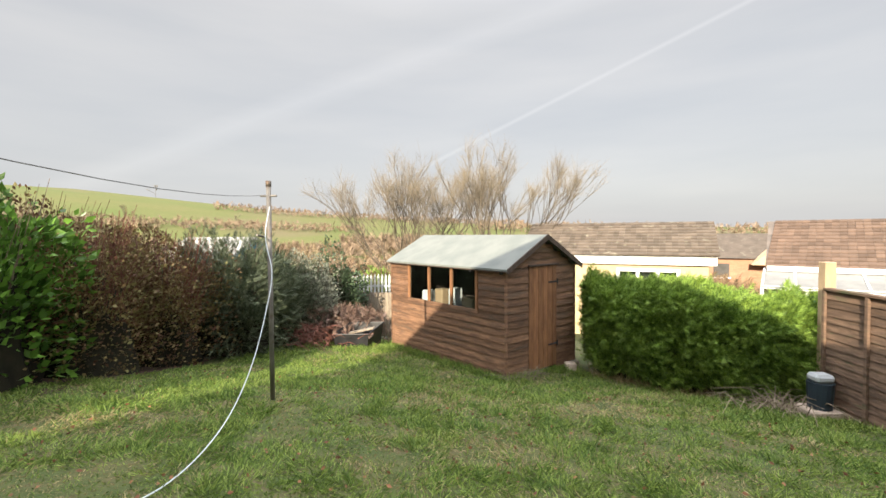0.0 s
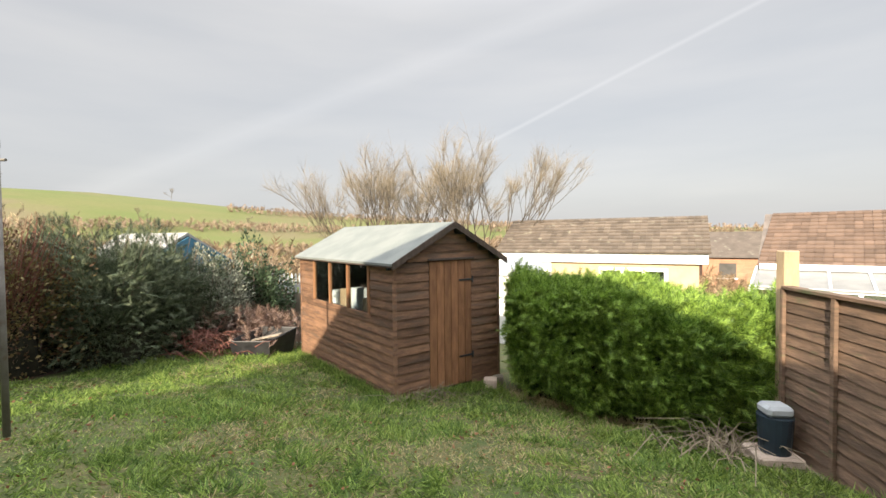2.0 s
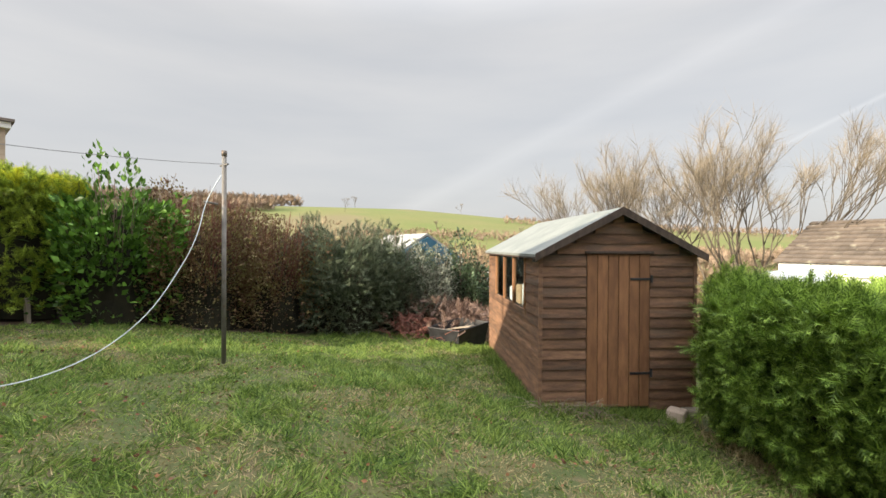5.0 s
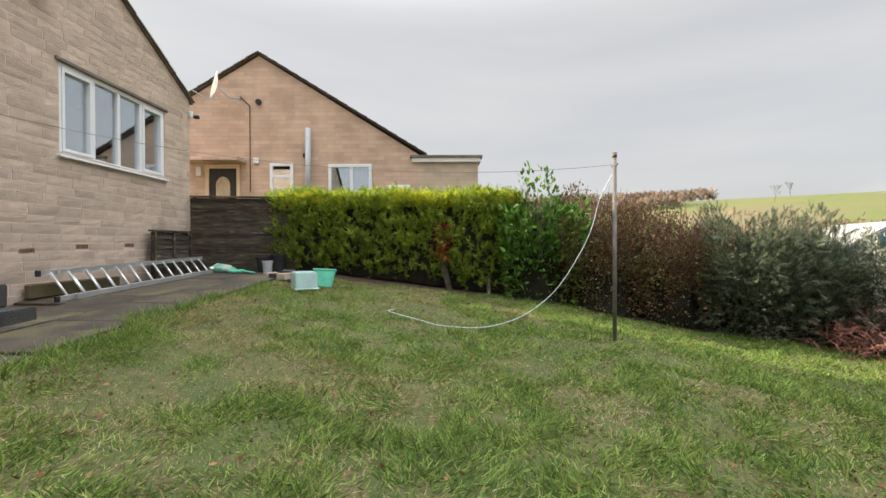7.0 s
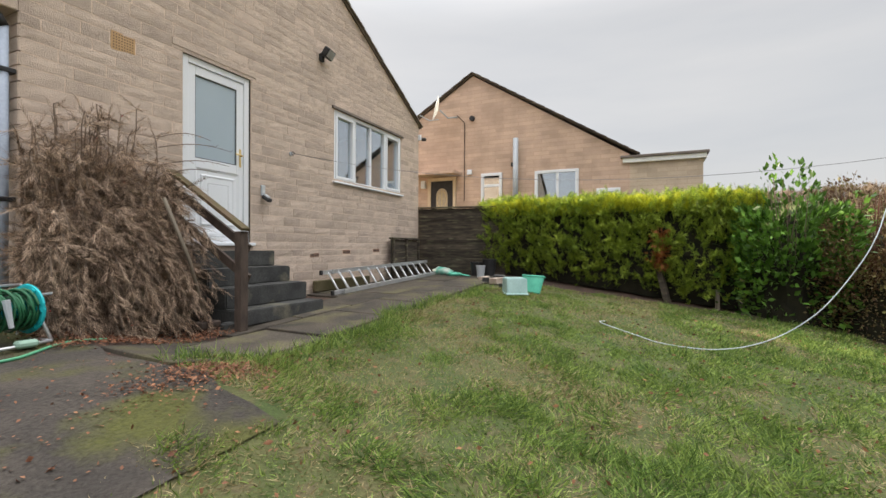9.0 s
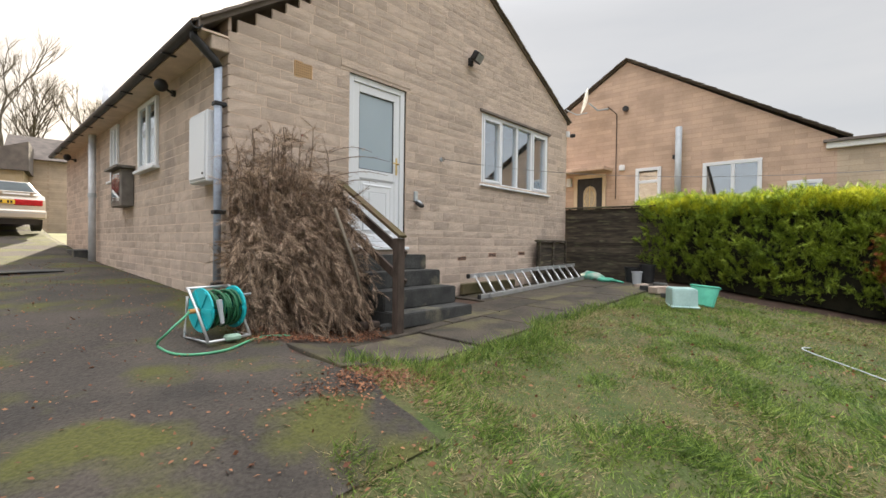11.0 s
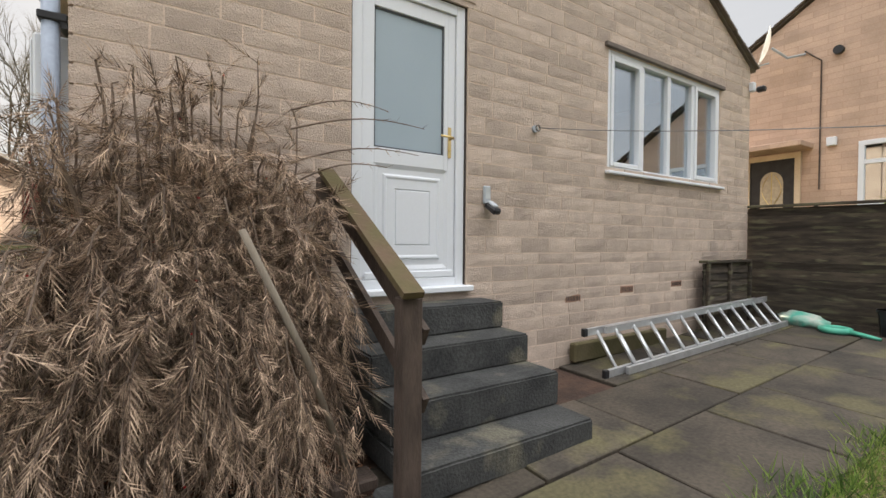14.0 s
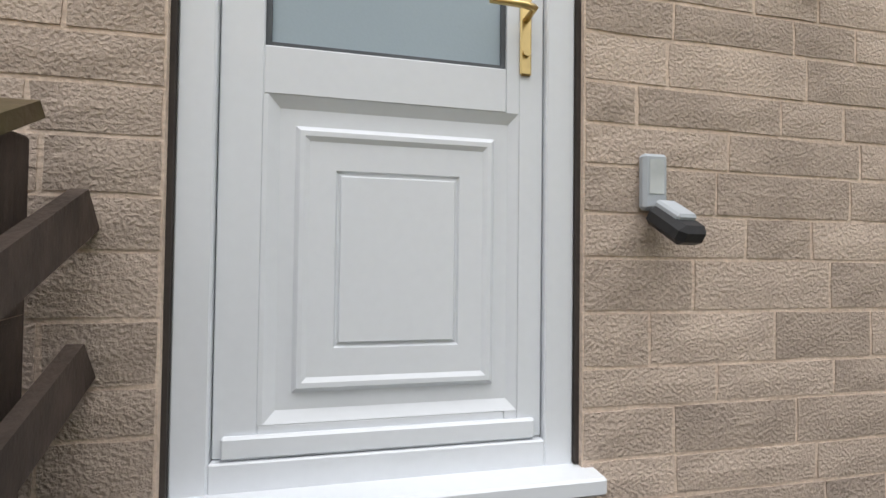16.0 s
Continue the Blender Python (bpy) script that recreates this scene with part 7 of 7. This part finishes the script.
    pos = np.stack([x, y, height(x, y) + 0.01], 1)
    part("dead_grass", scatter("dead_grass", BLADE, pos, rng.normal(0, 0.7, (n, 3)) + (0, 0, 0.6), rng.uniform(0.06, 0.2, n), 0.007, L_STRAW), None, dg)
    # things inside the shed
    M_CARD = mat("cardboard", (0.42, 0.30, 0.18), (0.36, 0.25, 0.15), 0.9, 4, 0, 30)
    bench = thing("workbench", "timber workbench under the shed window", "bench", SHED)
    part("top", box(0.1, 0.4, 0.93, 0.6, 2.9, 0.97), M_PALEWOOD, bench)
    for y in (0.45, 2.85):
        part("leg", box(0.12, y - 0.03, 0.04, 0.18, y + 0.03, 0.93), M_PALEWOOD, bench)
    for i, (x, y, w, h, mt, nm, lb) in enumerate(((0.3, 2.35, 0.11, 0.24, M_WHITE, "paint_tub", "white plastic paint tub on the bench"), (0.32, 1.95, 0.12, 0.30, M_CARD, "cardboard_box", "brown cardboard box on the shed bench"), (0.3, 1.55, 0.10, 0.35, M_WHITE, "paint_tub", "white plastic paint tub on the bench"), (0.33, 1.15, 0.13, 0.22, M_CARD, "cardboard_box", "brown cardboard box on the shed bench"), (0.3, 0.85, 0.08, 0.16, M_TURQ, "small_tub", "turquoise tub on the shed bench"))):
        ob = part(nm, box(x - w, y - w, 0.97, x + w, y + w, 0.97 + h, 0.02), mt, m=SHED)
        tagged(ob, lb, "tub" if "tub" in nm else "box")


corner_things()

# ---- bare trees ----
def tree_mesh(seed, h, spread, lean=(0, 0), levels=5, trunk=0.14, stems=1, fork=3):
    """Trunk and limbs as tapered tubes, the last twigs as thin slips."""
    rr = random.Random(seed)
    limbs = bmesh.new()
    P, D, L = [], [], []
    def grow(p, d, ln, r, lv):
        pts = [p]
        n = 4 if lv > 1 else 3
        for k in range(n):
            d = (d + Vector((rr.gauss(0, 0.13) + lean[0] * 0.06, rr.gauss(0, 0.13) + lean[1] * 0.06, 0.05))).normalized()
            pts.append(pts[-1] + d * ln / n)
        tube(pts, r, r * 0.6, 5 if lv > 2 else 3, limbs)
        if lv <= 0:
            for _ in range(7):
                q = pts[1].lerp(pts[-1], rr.random())
                P.append(tuple(q))
                D.append(tuple(d + Vector((rr.gauss(0, 0.5) + lean[0] * 0.4, rr.gauss(0, 0.5), rr.gauss(0.1, 0.4)))))
                L.append(ln * rr.uniform(0.5, 1.1))
            return
        for i in range(fork + (1 if rr.random() < 0.5 else 0)):
            q = pts[-1] if i < 2 else pts[2].lerp(pts[-1], rr.random())
            a = rr.uniform(0, 6.283)
            s = spread * rr.uniform(0.6, 1.2)
            nd = (d + Vector((math.cos(a) * s, math.sin(a) * s, rr.uniform(-0.1, 0.25)))).normalized()
            grow(q, nd, ln * rr.uniform(0.6, 0.8), r * 0.58, lv - 1)
    for s in range(stems):
        a = s * 2.4
        d = Vector((math.cos(a) * 0.35 * (stems > 1), math.sin(a) * 0.35 * (stems > 1), 1)).normalized()
        grow(Vector((math.cos(a) * 0.1, math.sin(a) * 0.1, 0)), d, h * 0.33, trunk, levels)
    return mesh_of("limbs", limbs, M_BARK), scatter("twigs", BLADE, np.array(P), np.array(D), np.array(L), 0.008 * h / 8, M_TWIGT)


M_TWIGT = mat("tree_twig", (0.26, 0.22, 0.165), (0.20, 0.17, 0.125), 0.9, 3, 0, 30)
LIMBS_A = tree_mesh(3, 8.3, 0.40, (0.15, 0.0), 4, 0.06, 5)
LIMBS_B = tree_mesh(9, 17.0, 0.42, (0.1, 0), 4, 0.22, 1)
LIMBS_C = tree_mesh(14, 17.0, 0.48, (-0.2, 0), 4, 0.21, 1)


def bare_tree(limbs, x, y, size, turn, label, z=None):
    t = thing("bare_tree", label, "tree", Matrix.Translation((x, y, (gz(x, y) if z is None else z) - 0.1)) @ Matrix.Rotation(turn, 4, "Z") @ Matrix.Scale(size, 4), group="bare trees")
    part("trunk", limbs[0], None, t)
    part("crown", limbs[1], None, t)


for x, y, s, a in ((-2.5, 24.5, 1.08, 0.2), (1.6, 24, 1.15, -0.35)):
    bare_tree(LIMBS_A, x, y, s, a, "windswept multi-stemmed bare tree beyond the shed")
for x, y, s, a in ((18, 46, 0.7, 0.3), (22, 48, 0.65, 1.5)):
    bare_tree(LIMBS_A, x, y, s, a, "bare tree behind the bungalow roofs")
for i, (x, y, s) in enumerate(((9.5, -45, 1.0), (6.5, -50, 0.95), (3.0, -47, 1.05), (-0.5, -52, 1.0), (-5, -49, 0.95), (13, -52, 1.0), (1.2, -58, 0.9), (-9, -55, 0.95))):
    bare_tree((LIMBS_B, LIMBS_C)[i % 2], x, y, s, i * 1.3, "tall bare tree across the street")
for i, (x, y, s) in enumerate(((-120, 215, 0.5), (-158, 190, 0.55), (-190, 160, 0.5), (-260, 205, 0.7), (-330, 270, 0.8), (-250, 330, 0.7))):
    bare_tree((LIMBS_B, LIMBS_C)[i % 2], x, y, s, i * 0.9, "small bare tree on the far hillside")


def scrub():
    """Leafless thickets between the garden and the fields."""
    rng = np.random.default_rng(77)
    o = thing("winter_thicket", "brown leafless thickets filling the valley", "thicket", kind="stuff")
    P, L = [], []
    for i in range(420):
        az = rng.uniform(-1.35, 0.75)
        r = 17 + 75 * rng.random() ** 1.3
        if az > 0.02 and r < 34:
            continue
        x, y = r * math.sin(az), r * math.cos(az)
        if x > -8.5 and y < 17:
            continue
        hgt = rng.uniform(1.3, 2.4) * (1 + r / 60)
        wid = rng.uniform(1.2, 2.4) * (1 + r / 70)
        n = 150
        q = rng.normal(0, 0.5, (n, 3)) * (wid, wid, 0)
        z = height(x + q[:, 0], y + q[:, 1]) + rng.random(n) ** 0.8 * hgt * np.exp(-(q[:, 0] ** 2 + q[:, 1] ** 2) / (wid * wid * 1.2))
        P.append(np.stack([x + q[:, 0], y + q[:, 1], z], 1))
        L.append(np.full(n, 0.35 * (1 + r / 35)))
    P, L = np.concatenate(P), np.concatenate(L)
    n = len(P)
    L = L * rng.uniform(0.6, 1.4, n)
    d = rng.normal(0, 0.55, (n, 3)) + (0.12, 0, 0.8)
    part("twigs", scatter("twigs", SPRAY, P, d, L, L * 0.7, L_SCRUB), None, o)
    # hedgerows and woodland on the hill
    h = thing("far_woods", "brown bare woods and hedgerows on the hillside", "woods", kind="stuff")
    P, L = [], []
    for a0, r0, a1, r1, n, hh in ((-1.45, 330, -1.0, 400, 1600, 9), (-1.25, 300, -1.05, 340, 900, 8), (-0.9, 230, -0.25, 260, 1500, 4), (-1.0, 165, -0.1, 170, 1900, 5), (-0.55, 330, 0.1, 350, 1300, 5), (-0.3, 190, 0.5, 200, 2200, 6), (0.0, 300, 0.9, 300, 1500, 6), (-1.3, 120, 0.6, 120, 3400, 4.5)):
        t = rng.random(n)
        az, r = a0 + (a1 - a0) * t, r0 + (r1 - r0) * t + rng.normal(0, 6, n)
        x, y = r * np.sin(az), r * np.cos(az)
        P.append(np.stack([x, y, height(x, y) + rng.random(n) * hh * 0.7], 1))
        L.append(np.full(n, hh * 0.5))
    P, L = np.concatenate(P), np.concatenate(L)
    n = len(P)
    part("branches", scatter("branches", SPRAY, P, rng.normal(0, 0.45, (n, 3)) + (0, 0, 0.8), L * rng.uniform(0.6, 1.3, n), L * 0.9, leaf_mat("far_wood_tone", (0.16, 0.11, 0.08), (0.26, 0.20, 0.14), 0.25, 0.9, 0.05)), None, h)


scrub()
for i, (x, y, rd, hh, lf, lb) in enumerate(((-2.6, 16.5, 0.7, 1.9, L_CYP, "upright green conifer beyond the back fence"), (-4.6, 16.2, 1.0, 2.3, leaf_mat("tan_bush_leaf", (0.23, 0.17, 0.10), (0.33, 0.26, 0.16)), "tan winter bush beyond the back fence"), (-7.8, 11.5, 1.5, 2.2, MATS["tan_bush_leaf"] if "tan_bush_leaf" in MATS else L_SCRUB, "tan winter bush behind the garden shrubs"), (-8.6, 14.5, 1.6, 2.4, L_SCRUB, "brown winter bush behind the garden shrubs"), (8.6, 14.2, 0.6, 1.6, L_CYP, "green garden shrub beside the bungalow"))):
    shrub("green_bush" if lf is L_CYP else "winter_bush", lb, (x, y), (rd, rd, hh), lf, 2600, SPRAY, 0.2, 0.6, 50 + i, twigs=40)

# ---- drive and street ----
def car():
    c = thing("parked_car", "silver-beige saloon car parked on the drive", "car", Matrix.Translation((3.40, -12.0, gz(3.6, -13.6) + 0.0)) @ Matrix.Rotation(radians(183), 4, "Z") @ Matrix.Rotation(radians(3), 4, "X"))
    M_BODY = mat("silver_beige_paint", (0.50, 0.47, 0.42), (0.48, 0.45, 0.40), 0.3, 2, 0, 30, metal=0.35)
    # local: y runs forward from the tail, x to the car's right
    side = [(0.02, 0.35), (0.0, 0.55), (0.03, 0.86), (0.12, 0.98), (0.62, 1.02), (1.12, 1.36), (2.45, 1.40), (3.2, 1.02), (4.4, 0.88), (4.6, 0.6), (4.55, 0.32)]
    bm = bmesh.new()
    rows = []
    for x, tuck in ((-0.88, 0), (-0.84, 1), (0.84, 1), (0.88, 0)):
        rows.append([bm.verts.new(((x if z < 1.05 else x * 0.78), y, z + (0.02 if tuck and z > 0.8 else 0))) for y, z in side])
    for a, b in zip(rows, rows[1:]):
        for i in range(len(side)):
            j = (i + 1) % len(side)
            bm.faces.new((a[i], a[j], b[j], b[i]))
    bm.faces.new(rows[0][::-1])
    bm.faces.new(rows[-1])
    bmesh.ops.recalc_face_normals(bm, faces=bm.faces)
    part("body", bm, M_BODY, c)
    dark = mat("car_glass", (0.10, 0.13, 0.14), (0.08, 0.10, 0.11), 0.08, 2, 0, 30)
    rw = bmesh.new()
    vs = [rw.verts.new(p) for p in ((-0.76, 0.66, 1.055), (0.76, 0.66, 1.055), (0.61, 1.08, 1.345), (-0.61, 1.08, 1.345))]
    rw.faces.new(vs)
    bmesh.ops.solidify(rw, geom=rw.faces[:], thickness=0.012)
    bmesh.ops.translate(rw, vec=(0, -0.02, 0.02), verts=rw.verts)
    part("rear_window", rw, dark, c)
    for s in (-1, 1):
        g = bmesh.new()
        vs = [g.verts.new((s * x, y, z)) for x, y, z in ((0.882, 0.85, 1.05), (0.882, 2.9, 1.05), (0.70, 2.4, 1.34), (0.70, 1.2, 1.33))]
        g.faces.new(vs)
        bmesh.ops.solidify(g, geom=g.faces[:], thickness=0.01)
        part("side_window", g, dark, c)
        part("tail_light", box(s * 0.47 - 0.29 + (0.06 if s > 0 else -0.06), -0.015, 0.72, s * 0.47 + 0.29 + (0.06 if s > 0 else -0.06), 0.1, 0.88, 0.02), mat("red_lens", (0.42, 0.02, 0.025), (0.3, 0.015, 0.02), 0.2, 8, 0, 30), c, "red tail light")
        for y in (0.85, 3.65):
            w = part("wheel", disc((s * 0.80, y, 0.30), (1, 0, 0), 0.31, 0.2, 24), M_BLACK, c)
            part("rim", disc((s * 0.895, y, 0.30), (1, 0, 0), 0.2, 0.03, 18), M_ALU, w)
    part("bumper", box(-0.90, -0.10, 0.36, 0.90, 0.08, 0.60, 0.04), M_BODY, c)
    part("bumper_strip", box(-0.89, -0.105, 0.50, 0.89, -0.09, 0.53), M_GREYPL, c)
    part("underside", box(-0.75, 0.0, 0.2, 0.75, 4.4, 0.36), M_BLACK, c)
    part("spoiler", box(-0.72, 0.02, 1.06, 0.72, 0.2, 1.09, 0.01), M_BODY, c)
    for x in (-0.6, 0.0, 0.6):
        part("spoiler_foot", box(x - 0.03, 0.06, 1.0, x + 0.03, 0.16, 1.06), M_BODY, c)
    pl = part("number_plate", box(-0.26, -0.03, 0.745, 0.26, -0.01, 0.855, 0.004), mat("yellow_plate", (0.70, 0.48, 0.06), None, 0.5, 4, 0, 30), c, "yellow number plate")
    for i in range(7):
        if i == 4:
            continue
        part("plate_mark", box(-0.22 + i * 0.065, -0.035, 0.765, -0.18 + i * 0.065, -0.029, 0.835), M_BLACK, pl)
    for x in (-0.38, 0.38):
        b = bmesh.new()
        bmesh.ops.create_uvsphere(b, u_segments=12, v_segments=8, radius=0.11, matrix=Matrix.Translation((x, 1.35, 1.1)))
        part("headrest", b, M_BLACK, c)


car()


def street():
    h = thing("east_house", "buff stone bungalow across the drive", "house")
    part("wall", box(5.55, -16.2, 0.0, 12, -6.5, 3.25), M_NSTONE, h)
    part("roof", prism([(5.2, 3.2), (5.2, 3.3), (8.8, 5.2), (12.4, 3.3), (12.4, 3.2)], "y", -16.4, -6.3), M_TILED, h)
    part("gutter", box(5.12, -16.4, 3.16, 5.22, -6.3, 3.24, 0.01), M_BLACK, h)
    s = thing("street_house", "buff rendered house across the street", "house", Matrix.Translation((0.6, -27, 2.2)) @ Matrix.Rotation(radians(-8), 4, "Z"))
    part("wall", box(-5, -5, -1, 3.6, 0, 2.8), M_NSTONE2, s)
    part("roof", prism([(-5.4, 2.8), (0.3, 2.8), (-2.5, 4.4)], "x", -5.3, 2.2), M_TILED, s)
    part("garage", box(1.2, 0.0, -1, 4.2, 2.5, 1.9), M_RENDER, s)
    part("garage_roof", prism([(1.0, 1.9), (4.4, 1.9), (4.4, 2.0), (1.0, 3.3)], "y", -0.2, 2.7), M_TILED, s)
    part("window", box(-3.0, 0.0, 1.2, -1.6, 0.03, 2.2), M_GLASSN, s)
    part("white_post", box(4.22, 2.45, -1, 4.32, 2.55, 2.0), M_WHITE, s)
    L_PINK = leaf_mat("pink_leaf", (0.30, 0.12, 0.09), (0.42, 0.26, 0.19))
    L_CRIM = leaf_mat("crimson_leaf", (0.32, 0.025, 0.035), (0.22, 0.05, 0.04))
    shrub("pink_shrub", "pinkish winter shrub in the front garden", (6.3, -20.5), (1.3, 1.1, 2.2), L_PINK, 5000, LEAF, 0.09, 0.6, 61)
    shrub("crimson_shrub", "crimson-leaved shrub in the front garden", (5.5, -19.3), (0.7, 0.6, 1.5), L_CRIM, 3000, LEAF, 0.08, 0.6, 62)
    shrub("dark_conifer", "small dark conifer by the street", (4.2, -24), (0.7, 0.7, 2.3), L_HOLLY, 3500, SPRAY, 0.2, 0.6, 63)
    l = thing("street_lamp", "tall grey street lamp column", "street lamp", Matrix.Translation((5.0, -31, 2.5)))
    part("column", tube([(0, 0, 0), (0, 0, 6.5)], 0.07, 0.05, 10), M_GREYPL, l)
    part("arm", tube([(0, 0, 6.4), (0.4, 0, 6.55)], 0.03, 0.03, 8), M_GREYPL, l)
    part("lantern", box(0.3, -0.1, 6.48, 0.75, 0.1, 6.58, 0.03), M_GREYPL, l)
    tagged(part("manhole_cover", box(3.05, -4.6, gz(3.4, -4.3) + 0.02, 3.75, -4.05, gz(3.4, -4.3) + 0.035, 0.005), M_CONC), "pale worn concrete cover set in the drive", "cover", kind="structure")
    part("kerb_step", box(XL, -7.6, 0.3, XL + 0.3, -6.6, gz(2.6, -7) + 0.12, 0.01), M_CONC)
    tagged(scene.objects["kerb_step"], "low grey concrete step beside the house wall", "step")


street()

# ---- pieces of the house wall ----
house_blocks()
